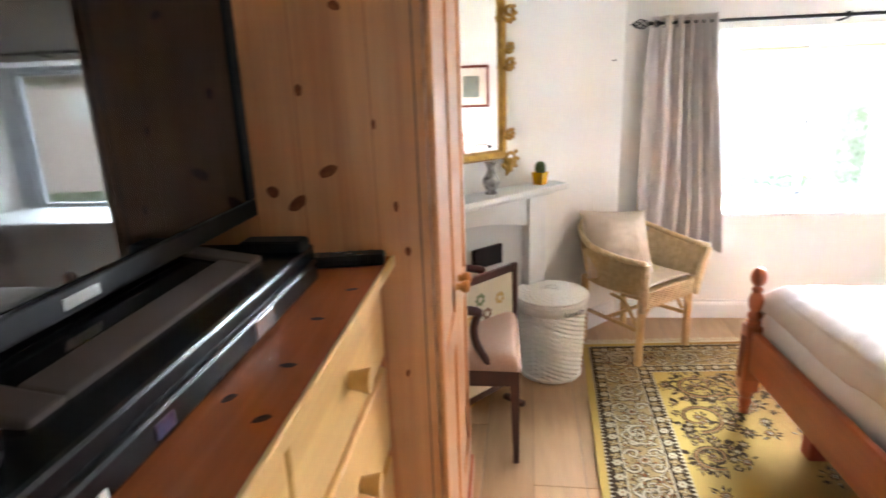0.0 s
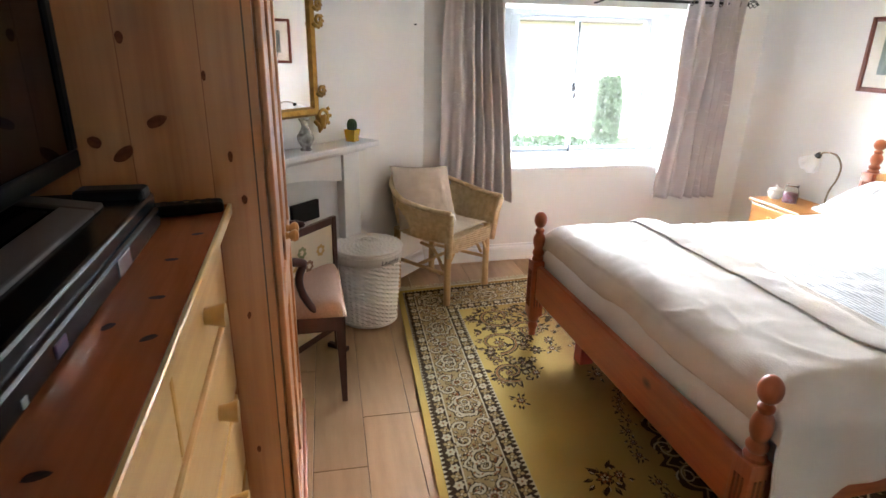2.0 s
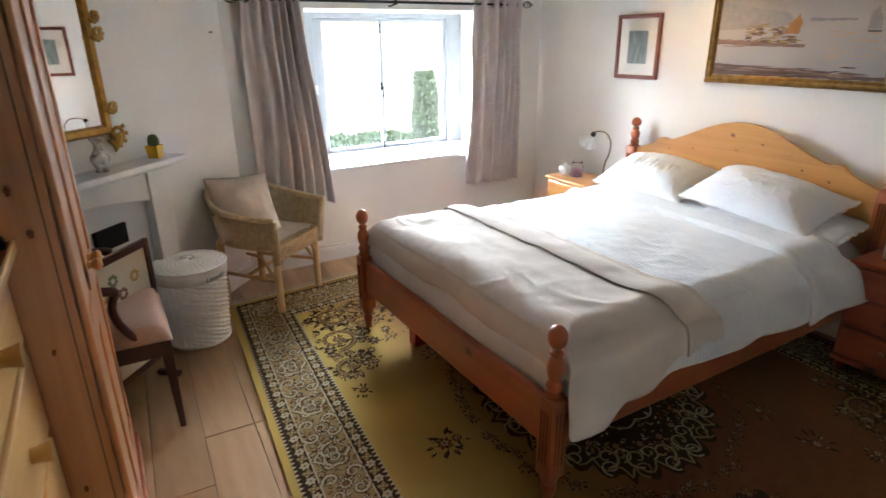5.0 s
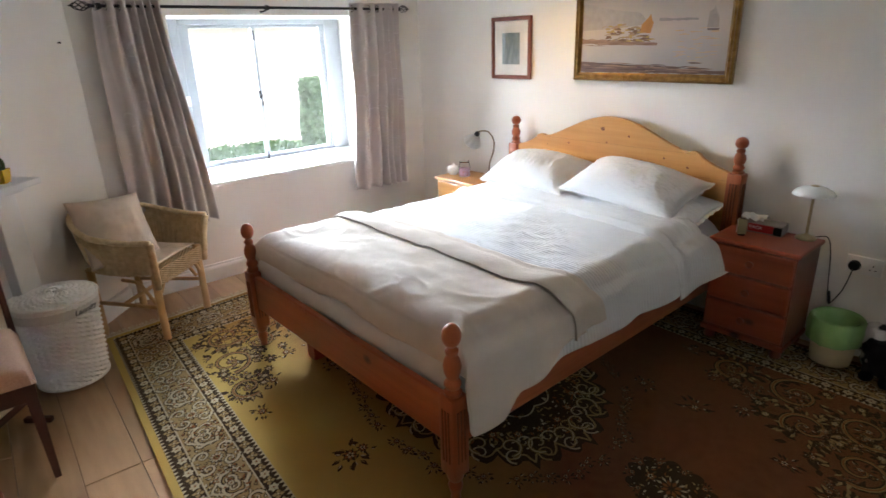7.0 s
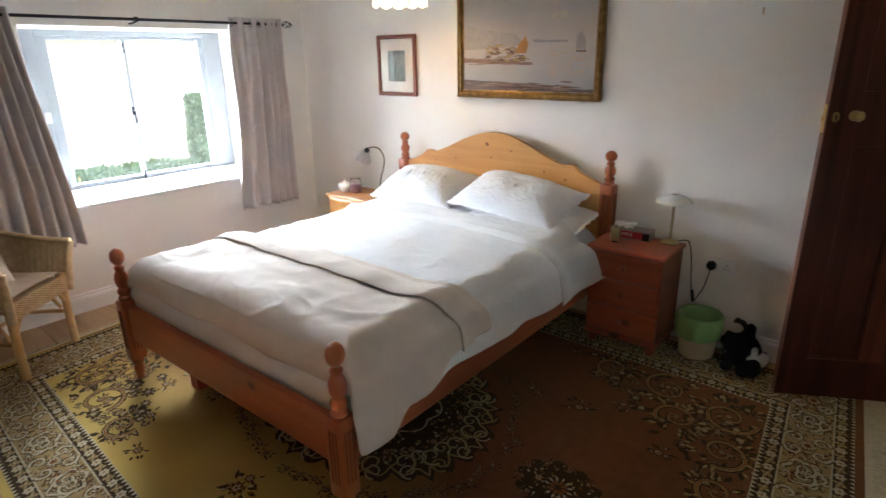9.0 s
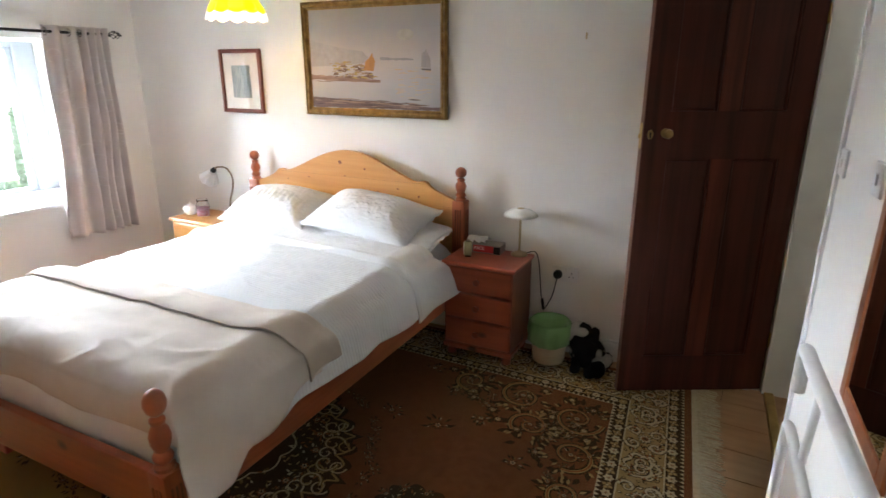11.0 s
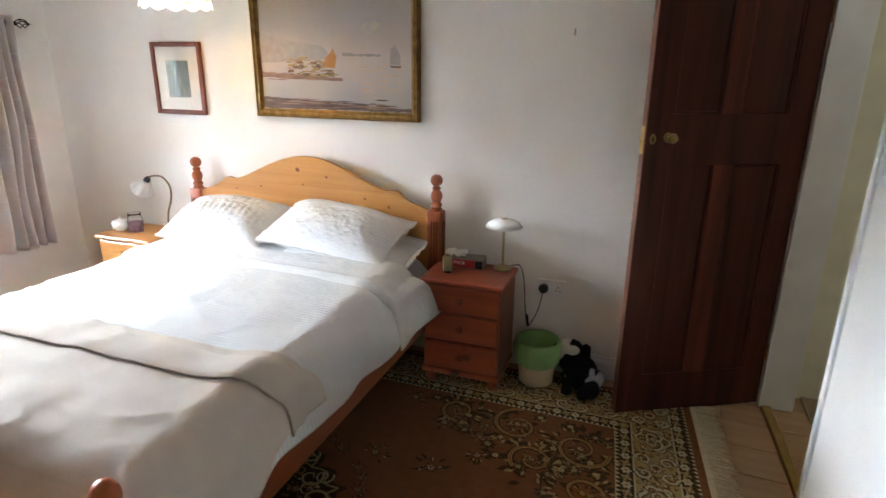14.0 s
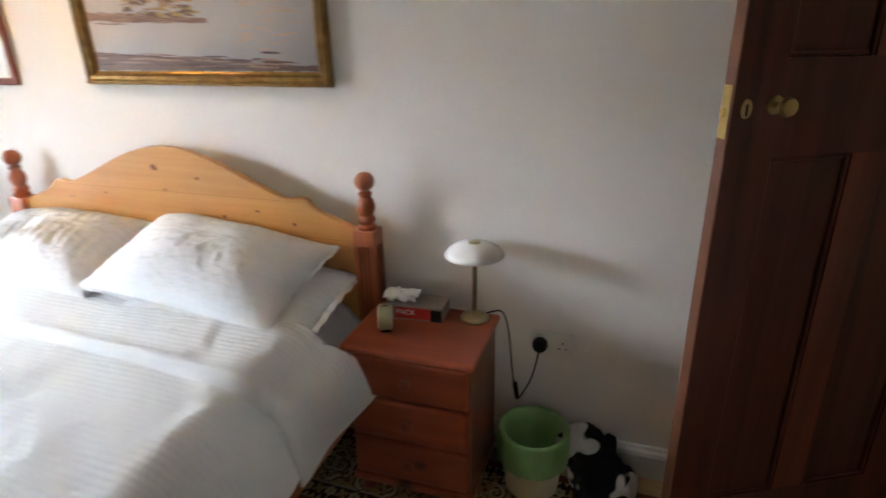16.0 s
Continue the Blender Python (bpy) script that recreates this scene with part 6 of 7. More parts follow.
paint = thing("oil_painting", "gilt framed seascape painting with moored boats", "painting", pose(-0.002, -2.05, 1.585))
W2, H2, F2 = 0.49, 0.325, 0.045
oo = [(-W2, -H2), (W2, -H2), (W2, H2), (-W2, H2)]
bm = bmesh.new()
rings = []
for ins, dep in ((0, 0), (0, -0.022), (0.010, -0.034), (0.018, -0.026), (0.030, -0.028), (0.038, -0.016), (F2, -0.012), (F2, 0.0)):
    rings.append([bm.verts.new((dep, x - math.copysign(ins, x), z - math.copysign(ins, z))) for x, z in oo])
for a, b in zip(rings, rings[1:]):
    for i in range(4):
        bm.faces.new((a[i], a[(i + 1) % 4], b[(i + 1) % 4], b[i]))
bmesh.ops.recalc_face_normals(bm, faces=bm.faces[:])
part("frame", bm, DARKGILT, paint, "moulded gilt frame")
bm = bmesh.new()
for k in range(60):
    y = -W2 + 0.012 + (2 * W2 - 0.024) * k / 59
    box(bm, -0.037, y - 0.005, -H2 + 0.005, -0.030, y + 0.005, -H2 + 0.013)
part("beading", bm, DARKGILT, paint, "beaded gilt edge")
SEA = bpy.data.materials.new("painted_sky_and_sea")
SEA.use_nodes = True
sn, slk = SEA.node_tree.nodes, SEA.node_tree.links
tcn, sep, rmp, nse, adm = sn.new("ShaderNodeTexCoord"), sn.new("ShaderNodeSeparateXYZ"), sn.new("ShaderNodeValToRGB"), sn.new("ShaderNodeTexNoise"), sn.new("ShaderNodeMath")
slk.new(tcn.outputs["Object"], sep.inputs[0])
slk.new(tcn.outputs["Object"], nse.inputs["Vector"])
nse.inputs["Scale"].default_value, nse.inputs["Detail"].default_value = 5.0, 5.0
adm.operation = "MULTIPLY_ADD"
adm.inputs[1].default_value = 0.14
slk.new(nse.outputs["Fac"], adm.inputs[0])
slk.new(sep.outputs["Z"], adm.inputs[2])
mrg = sn.new("ShaderNodeMapRange")
mrg.inputs[1].default_value, mrg.inputs[2].default_value = -0.22, 0.36
slk.new(adm.outputs[0], mrg.inputs[0])
slk.new(mrg.outputs[0], rmp.inputs[0])
el = rmp.color_ramp.elements
el[0].position, el[0].color = 0.0, (0.30, 0.30, 0.32, 1)
el[1].position, el[1].color = 1.0, (0.34, 0.30, 0.27, 1)
for ps, c in ((0.25, (0.42, 0.40, 0.39)), (0.45, (0.47, 0.42, 0.38)), (0.62, (0.42, 0.36, 0.32)), (0.8, (0.34, 0.31, 0.30))):
    e = el.new(ps)
    e.color = (*c, 1)
slk.new(rmp.outputs[0], sn["Principled BSDF"].inputs["Base Color"])
sn["Principled BSDF"].inputs["Roughness"].default_value = 0.45
part("canvas", one_box(-0.010, -W2 + F2 - 0.004, -H2 + F2 - 0.004, -0.003, W2 - F2 + 0.004, H2 - F2 + 0.004), SEA, paint, "misty painted sky and sea")
def dab(name, pts, col, d, label=""):
    """A patch of paint: outline in metres, across from the left and up from the middle."""
    m = bpy.data.materials.get("paint_" + name) or mat("paint_" + name, col, 0.5, col2=tuple(c * 0.84 for c in col), scale=30, bump=0.5, bscale=90)
    b = bmesh.new()
    b.faces.new([b.verts.new((-0.0104 - d, 0.445 - x, z)) for x, z in pts])
    return part(name, b, m, paint, label)
rnd = random.Random(12)
def ragged(top, bottom, n=16, amp=0.006):
    up = [(top[0][0] + (top[1][0] - top[0][0]) * i / n, top[0][1] + (top[1][1] - top[0][1]) * i / n + rnd.uniform(-amp, amp)) for i in range(n + 1)]
    dn = [(bottom[0][0] + (bottom[1][0] - bottom[0][0]) * i / n, bottom[0][1] + (bottom[1][1] - bottom[0][1]) * i / n + rnd.uniform(-amp, amp)) for i in range(n + 1)]
    return dn + up[::-1]
dab("far_hill", [(0, -0.04), (0, 0.115), (0.06, 0.10), (0.13, 0.085), (0.2, 0.07), (0.28, 0.058), (0.38, 0.045), (0.42, 0.01), (0.40, -0.02), (0.2, -0.035)], (0.39, 0.355, 0.33), 0.0002)
dab("far_shore", ragged(((0.5, 0.012), (0.72, 0.002)), ((0.5, -0.004), (0.72, -0.006)), 10, 0.003), (0.30, 0.28, 0.28), 0.0002)
dab("sand_bank", ragged(((0, -0.085), (0.5, -0.115)), ((0, -0.115), (0.5, -0.13)), 22, 0.003), (0.25, 0.155, 0.115), 0.0004)
dab("near_shore", ragged(((0, -0.215), (0.9, -0.262)), ((0, -0.278), (0.9, -0.278)), 30, 0.003), (0.14, 0.092, 0.08), 0.0004)
for k in range(60):
    x, z = rnd.uniform(0.0, 0.72), -0.218 - 0.052 * rnd.random() ** 0.7
    wd, up = rnd.uniform(0.05, 0.17), rnd.uniform(0.002, 0.005)
    dab(("shore_streak", "shore_shadow", "wet_sand")[k % 3], [(x, z), (x + wd * 0.4, z - up * 0.6), (x + wd, z - 0.002), (x + wd * 0.8, z + up * 0.5), (x + wd * 0.3, z + up)], ((0.16, 0.105, 0.09), (0.085, 0.052, 0.045), (0.30, 0.20, 0.155))[k % 3], 0.0006 + 0.00002 * k)
for k in range(34):
    x, z = rnd.uniform(0.0, 0.42), rnd.uniform(-0.128, -0.09)
    wd, up = rnd.uniform(0.04, 0.13), rnd.uniform(0.002, 0.004)
    dab(("bank_streak", "bank_light")[k % 2], [(x, z), (x + wd * 0.5, z - up), (x + wd, z - 0.001), (x + wd * 0.6, z + up)], ((0.20, 0.115, 0.085), (0.33, 0.22, 0.16))[k % 2], 0.0006 + 0.00002 * k)
dab("sun_glow", [(0.67 + 0.055 * math.cos(t), 0.13 + 0.03 * math.sin(t)) for t in [2 * math.pi * i / 20 for i in range(20)]], (0.44, 0.395, 0.32), 0.0002)
for k in range(44):
    x, z = rnd.uniform(0.58, 0.80), rnd.uniform(-0.22, -0.05)
    wd = rnd.uniform(0.02, 0.07)
    dab("glint", [(x, z), (x + wd, z + 0.001), (x + wd * 0.9, z + 0.004), (x + 0.005, z + 0.004)], (0.58, 0.42, 0.27), 0.0006)
for k in range(80):
    x, z = 0.13 + 0.31 * rnd.random(), -0.105 + 0.085 * rnd.random() ** 1.4
    dab(("hull_dark", "hull_straw", "hull_cream")[k % 3], [(x, z), (x + rnd.uniform(0.02, 0.055), z + rnd.uniform(-0.006, 0.006)), (x + 0.030, z + rnd.uniform(0.004, 0.014)), (x + 0.006, z + rnd.uniform(0.003, 0.012))], ((0.17, 0.10, 0.06), (0.38, 0.27, 0.09), (0.34, 0.23, 0.14))[k % 3], 0.0008 + 0.00003 * k)
dab("orange_sail", [(0.39, -0.06), (0.455, -0.065), (0.47, -0.01), (0.455, 0.015), (0.45, 0.035), (0.43, 0.01), (0.4, -0.015)], (0.48, 0.22, 0.05), 0.0036)
dab("grey_sail", [(0.77, -0.045), (0.83, -0.048), (0.828, 0.0), (0.80, 0.055), (0.795, 0.04), (0.775, 0.03)], (0.36, 0.32, 0.29), 0.0008)
dab("far_boat", [(0.77, -0.05), (0.835, -0.052), (0.83, -0.062), (0.775, -0.06)], (0.16, 0.13, 0.12), 0.001)

# ---- pendant with a lit yellow glass shade ----
PX, PY, PZ = -0.50, -1.52, 1.795
pend = thing("pendant_lamp", "lit yellow stained glass pendant shade with scalloped rim", "ceiling lamp", pose(PX, PY, PZ))
AMBER = mat("amber_glass", (0.85, 0.62, 0.02), 0.3)
ab = AMBER.node_tree.nodes["Principled BSDF"]
ab.inputs["Transmission Weight"].default_value = 0.3
ab.inputs["Emission Color"].default_value, ab.inputs["Emission Strength"].default_value = (1.0, 0.72, 0.0, 1), 0.16
PALE = mat("pale_glass_rim", (0.9, 0.86, 0.7), 0.3)
pb = PALE.node_tree.nodes["Principled BSDF"]
pb.inputs["Emission Color"].default_value, pb.inputs["Emission Strength"].default_value = (1.0, 0.9, 0.7, 1), 0.25
NP = 12
for k in range(NP):
    for name, v0, v1, mt in (("glass_panel", 0.14, 1.0, AMBER), ("rim_scallop", 0.0, 0.14, PALE)):
        def pan(u, v, k=k, v0=v0, v1=v1):
            a = 2 * math.pi * (k + 0.03 + 0.94 * u) / NP
            vv = v0 + (v1 - v0) * v
            r = 0.158 - 0.115 * vv ** 1.5
            dip = -0.018 * math.sin(math.pi * u) * (1 - vv) ** 3
            return Vector((r * math.cos(a), r * math.sin(a), 0.17 * vv + dip))
        part(name, solid(grid(pan, 6, 6), 0.003), mt, pend, "", 1)
part("cap", lathe(bmesh.new(), [(0.05, 0.165), (0.045, 0.18), (0.012, 0.19), (0.01, 0.215)], 20), BRASS, pend, smooth=1)
part("flex", tube(bmesh.new(), [(0, 0, 0.2), (0, 0, CEILING_Z - PZ - 0.02)], 0.004, 8), BRASS, pend)
part("ceiling_rose", lathe(bmesh.new(), [(0.045, CEILING_Z - PZ - 0.025), (0.04, CEILING_Z - PZ - 0.001)], 20), WHITE, pend)
part("bulb", lathe(bmesh.new(), [(0.012, 0.16), (0.026, 0.12), (0.028, 0.10), (0.018, 0.078), (0.002, 0.07)], 18), glow("bulb_glow", (1.0, 0.72, 0.42), 6.0), pend, "", 1)
bl = new("pendant_bulb_light", bpy.data.lights.new("pendant_bulb_light", "POINT"))
bl.data.energy, bl.data.color, bl.data.shadow_soft_size = 0.65, (1.0, 0.62, 0.32), 0.03
bl.matrix_world = pose(PX, PY, PZ + 0.04)

# ---- rug ----
RUG_Z = 0.010
FLc, FRc, NLc, NRc = Vector((-2.70, -0.444)), Vector((-0.035, -0.27)), Vector((-2.985, -4.19)), Vector((-0.115, -3.962))
RW, RL = 2.78, 3.72


def rug_at(x, y, z=0.0):
    """x across from the window side's left, y from the far end, in the rug's own metres."""
    s, t = x / RW, y / RL
    p = FLc * (1 - s) * (1 - t) + FRc * s * (1 - t) + NLc * (1 - s) * t + NRc * s * t
    return Vector((p.x, p.y, RUG_Z + z))


def pile(name, col, col2=None, sheen=0.6, tint=(0.62, 0.55, 0.2)):
    return mat(name, col, 0.95, col2=col2, scale=26, bump=0.6, bscale=420, sheen=sheen, sheen_tint=tint, dirt=0.12, spec=0.1)


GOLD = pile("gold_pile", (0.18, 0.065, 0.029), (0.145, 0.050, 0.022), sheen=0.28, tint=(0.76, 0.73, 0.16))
# Light painted into the pile: lit gold at low x, shaded brown beyond.
lit_tree = GOLD.node_tree
lit_bsdf = lit_tree.nodes["Principled BSDF"]
lit_in = lit_bsdf.inputs["Base Color"].links[0].from_socket
f_tc, f_sep, f_nz, f_add, f_mr, f_mx = (lit_tree.nodes.new("ShaderNode" + k) for k in ("TexCoord", "SeparateXYZ", "TexNoise", "Math", "MapRange", "Mix"))
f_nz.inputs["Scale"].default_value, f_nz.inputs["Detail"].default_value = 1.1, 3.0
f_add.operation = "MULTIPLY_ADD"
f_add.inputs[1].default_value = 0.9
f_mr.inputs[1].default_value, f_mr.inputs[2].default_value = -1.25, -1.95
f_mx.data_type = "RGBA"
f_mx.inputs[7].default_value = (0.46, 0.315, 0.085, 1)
lit_tree.links.new(f_tc.outputs["Object"], f_sep.inputs[0])
lit_tree.links.new(f_tc.outputs["Object"], f_nz.inputs["Vector"])
lit_tree.links.new(f_nz.outputs["Fac"], f_add.inputs[0])
lit_tree.links.new(f_sep.outputs["X"], f_add.inputs[2])
lit_tree.links.new(f_add.outputs[0], f_mr.inputs[0])
lit_tree.links.new(f_mr.outputs[0], f_mx.inputs[0])
lit_tree.links.new(lit_in, f_mx.inputs[6])
lit_tree.links.new(f_mx.outputs[2], lit_bsdf.inputs["Base Color"])
DARK = pile("dark_brown_pile", (0.046, 0.025, 0.012), sheen=0.25)
CREAM = pile("cream_pile", (0.50, 0.41, 0.265), (0.42, 0.335, 0.205), tint=(0.7, 0.72, 0.5))
TAN = pile("tan_pile", (0.36, 0.25, 0.11), (0.28, 0.185, 0.075), sheen=0.4)
OLIVE = pile("olive_pile", (0.20, 0.13, 0.045), sheen=0.4)
RUST = pile("rust_pile", (0.24, 0.085, 0.025), sheen=0.4)
rug = thing("rug", "large gold patterned rug with fringed ends under the bed", "rug")
bm = bmesh.new()
n = 24
top = [[bm.verts.new(rug_at(RW * i / n, RL * j / n)) for j in range(n + 1)] for i in range(n + 1)]
for i in range(n):
    for j in range(n):
        bm.faces.new((top[i][j], top[i + 1][j], top[i + 1][j + 1], top[i][j + 1]))
bmesh.ops.recalc_face_normals(bm, faces=bm.faces[:])
for f in bm.faces:
    if f.normal.z < 0:
        f.normal_flip()
ext = bmesh.ops.extrude_face_region(bm, geom=bm.faces[:])
for v in [g for g in ext["geom"] if isinstance(g, bmesh.types.BMVert)]:
    v.co.z = RUG_Z
low = [v for row in top for v in row]
for v in low:
    v.co.z = 0.0005
bmesh.ops.recalc_face_normals(bm, faces=bm.faces[:])
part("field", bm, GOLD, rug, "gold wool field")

inks = {"dark": [], "cream": [], "olive": [], "rust": [], "gold": [], "tan": []}
LEVEL = {"dark": 0.0006, "cream": 0.0012, "olive": 0.0018, "rust": 0.0021, "gold": 0.0024, "tan": 0.0009}


def ink(col, pts, lift=0.0):
    inks[col].append([rug_at(x, y, LEVEL[col] + lift) for x, y in pts])


BS = 0.72   # scale of the borders


def ring_band(col, a0, a1, lift=0.0):
    """A frame round the rug between two distances from its edge."""
    a0, a1 = a0 * BS, a1 * BS
    o = [(a0, a0), (RW - a0, a0), (RW - a0, RL - a0), (a0, RL - a0)]
    q = [(a1, a1), (RW - a1, a1), (RW - a1, RL - a1), (a1, RL - a1)]
    for i in range(4):
        k = (i + 1) % 4
        m = 12
        for s in range(m):
            f0, f1 = s / m, (s + 1) / m
            lerp = lambda p, r, f: (p[0] + (r[0] - p[0]) * f, p[1] + (r[1] - p[1]) * f)
            ink(col, [lerp(o[i], o[k], f0), lerp(o[i], o[k], f1), lerp(q[i], q[k], f1), lerp(q[i], q[k], f0)], lift)


ring_band("dark", 0.043, 0.140)
ring_band("cream", 0.138, 0.147)
ring_band("tan", 0.147, 0.380, -0.0002)
ring_band("dark", 0.386, 0.480)
ring_band("cream", 0.378, 0.387)
ring_band("cream", 0.480, 0.484)
SIDES = [((0, 0), (0, 1), (1, 0), RL), ((RW, 0), (0, 1), (-1, 0), RL), ((0, 0), (1, 0), (0, 1), RW), ((0, RL), (1, 0), (0, -1), RW)]
prnd = random.Random(77)


def on(side, a, b):
    """a: in from the edge, b: along it."""
    (ox, oy), (bx, by), (ax, ay), _ = side
    return (ox + a * ax + b * bx, oy + a * ay + b * by)


def motif(side, a, b, ang, shapes, scale=1.0):
    ca, sa = math.cos(ang), math.sin(ang)
    for col, pts, lift in shapes:
        ink(col, [on(side, a + scale * (p[0] * ca - p[1] * sa), b + scale * (p[0] * sa + p[1] * ca)) for p in pts], lift)


def petals(col, n, r0, r1, w, lift=0.0, start=0.0):
    out = []
    for k in range(n):
        t = start + 2 * math.pi * k / n
        c, s = math.cos(t), math.sin(t)
        m = (r0 + r1) / 2
        out.append((col, [(r0 * c, r0 * s), (m * c - w * s, m * s + w * c), (r1 * c, r1 * s), (m * c + w * s, m * s - w * c)], lift))
    return out


def disc(col, r, lift=0.0, n=8):
    return [(col, [(r * math.cos(2 * math.pi * i / n), r * math.sin(2 * math.pi * i / n)) for i in range(n)], lift)]


def ribbon(col, pts, w, lift=0.0):
    out = []
    for i in range(len(pts) - 1):
        (x0, y0), (x1, y1) = pts[i], pts[i + 1]
        d = math.hypot(x1 - x0, y1 - y0) or 1
        nx, ny = -(y1 - y0) / d * w, (x1 - x0) / d * w
        k0, k1 = 1 - 0.6 * i / len(pts), 1 - 0.6 * (i + 1) / len(pts)
        out.append((col, [(x0 + nx * k0, y0 + ny * k0), (x1 + nx * k1, y1 + ny * k1), (x1 - nx * k1, y1 - ny * k1), (x0 - nx * k0, y0 - ny * k0)], lift))
    return out


def spiral(r, turns, flip=1, n=18, cx=0.0, cy=0.0, start=0.0):
    return [(cx + r * (1 - 0.82 * i / n) * math.cos(start + flip * turns * 2 * math.pi * i / n), cy + r * (1 - 0.82 * i / n) * math.sin(start + flip * turns * 2 * math.pi * i / n)) for i in range(n + 1)]


def leaf(col, x, y, ang, l, w, lift=0.0):
    c, s = math.cos(ang), math.sin(ang)
    p = [(0, 0), (l * 0.35, w), (l * 0.7, w * 0.6), (l, 0), (l * 0.6, -w * 0.8), (l * 0.3, -w)]
    return [(col, [(x + a * c - b * s, y + a * s + b * c) for a, b in p], lift)]


def outlined(pts, w, wide, lift):
    """A cream scroll with a dark outline."""
    return ribbon("dark", pts, wide, lift) + ribbon("cream", pts, w, lift)


for side in SIDES:
    ln = side[3]
    for a0, flip in ((0.044, 1), (0.468, -1)):
        a0 *= BS
        k = int((ln - 2 * a0) / 0.024)
        for i in range(k):
            b = a0 + (i + 0.5) * (ln - 2 * a0) / k
            ink("cream", [on(side, a0 + (0 if flip > 0 else 0.009), b - 0.0085), on(side, a0 + (0 if flip > 0 else 0.009), b + 0.0085), on(side, a0 + (0.016 if flip > 0 else -0.009), b)])
    for a0 in (0.107, 0.425):
        a0 *= BS
        k = int((ln - 2 * a0) / 0.043)
        for i in range(k + 1):
            b = a0 + i * (ln - 2 * a0) / k
            if i % 2:
                motif(side, a0, b, 0, petals("cream", 6, 0.003, 0.033, 0.011) + disc("rust", 0.006), BS)
            else:
                motif(side, a0, b, 0.4, petals("tan", 4, 0.002, 0.034, 0.013) + disc("cream", 0.006, 0.001), BS)
    # the wide scrolled border
    a0, unit = 0.263 * BS, 0.250 * BS
    k = round((ln - 2 * a0) / unit)
    for i in range(k + 1):
        b = a0 + i * (ln - 2 * a0) / k
        for q in range(64):
            aa, bb = prnd.uniform(-0.112, 0.112) * BS, prnd.uniform(-0.125, 0.125) * BS
            if a0 * 0.6 < b + bb < ln - a0 * 0.6:
                t = prnd.uniform(0, 6.3)
                motif(side, a0 + aa, b + bb, 0, leaf("dark", 0, 0, t, prnd.uniform(0.026, 0.042), 0.0105, 0.0005) + leaf(prnd.choice(("cream", "cream", "rust", "tan")), 0.003 * math.cos(t), 0.003 * math.sin(t), t, prnd.uniform(0.016, 0.028), 0.0055, 0.0011), BS)
        if i % 2 == 0:
            ring = [((0.088 + 0.012 * math.cos(6 * t)) * math.cos(t), (0.098 + 0.012 * math.cos(6 * t)) * math.sin(t)) for t in [2 * math.pi * q / 40 for q in range(41)]]
            sh = outlined(ring, 0.0095, 0.019, 0.0014)
            for f in (1, -1):
                pts = spiral(0.062, 1.35, f, 24, 0.0, f * 0.030, math.pi / 2 * f)
                sh += outlined(pts, 0.0098, 0.0195, 0.0018)
                for g in (1, -1):
                    sh += leaf("dark", g * 0.052, f * 0.052, math.atan2(f, g), 0.040, 0.012, 0.0016) + leaf("rust" if g > 0 else "olive", g * 0.055, f * 0.055, math.atan2(f, g), 0.026, 0.0065, 0.0010)
            sh += petals("dark", 8, 0.002, 0.024, 0.009, 0.0030) + petals("cream", 8, 0.004, 0.019, 0.005, 0.0030) + disc("rust", 0.005, 0.0024)
        else:
            sh = petals("dark", 10, 0.006, 0.050, 0.013, 0.0018) + petals("cream", 10, 0.008, 0.043, 0.0075, 0.0020) + petals("rust", 10, 0.006, 0.026, 0.004, 0.0014) + disc("dark", 0.010, 0.0042) + disc("gold", 0.006, 0.0024)
            for f in (1, -1):
                for g in (1, -1):
                    pts = spiral(0.046, 1.2, f * g, 18, 0.064 * f, 0.060 * g, 0.0 if f > 0 else math.pi)
                    sh += outlined(pts, 0.0088, 0.017, 0.0016)
        motif(side, a0, b, 0, sh, BS)


def spray(x, y, ang, size, n=7):
    """A sprig of dark leaves round a small flower."""
    side = ((0, 0), (0, 1), (1, 0), 1)
    sh = []
    for i in range(n):
        t = ang + (i - n / 2) * 0.55 + prnd.uniform(-0.2, 0.2)
        r = size * prnd.uniform(0.35, 0.75)
        sh += leaf("dark", r * 0.7 * math.cos(t), r * 0.7 * math.sin(t), t + prnd.uniform(-0.7, 0.7), size * prnd.uniform(0.3, 0.6), size * 0.09, 0.0004 * (i % 3))
        sh += leaf("olive" if i % 2 else "cream", r * 0.74 * math.cos(t), r * 0.74 * math.sin(t), t, size * prnd.uniform(0.15, 0.3), size * 0.035)
    sh += petals("dark", 8, 0.0, size * 0.36, size * 0.10, 0.0007) + petals("rust", 6, 0.004, size * 0.28, size * 0.07, 0.0005) + petals("cream", 5, 0.003, size * 0.17, size * 0.05, 0.0018) + disc("dark", size * 0.05, 0.0032)
    motif(side, x, y, 0, sh)


LOCAL = ((0, 0), (0, 1), (1, 0), 1)
def ogee(r, k=8, amp=0.30, n=144):
    """A ring of bulging lobes that end in points."""
    out = []
    for i in range(n):
        t = 2 * math.pi * i / n
        f = (k * t / (2 * math.pi)) % 1.0
        d = abs(f - 0.5) * 2
        q = r * (1 + amp * (d ** 5) + 0.10 * math.sin(math.pi * min(1, d * 1.35)))
        out.append((0.80 * q * math.cos(t), q * math.sin(t)))
    return out


def lobed(r, k=16, amp=0.09, n=96):
    return [((r * (1 + amp * abs(math.sin(k / 2 * t))) * 0.80 * math.cos(t)), (r * (1 + amp * abs(math.sin(k / 2 * t))) * math.sin(t))) for t in [2 * math.pi * i / n for i in range(n)]]


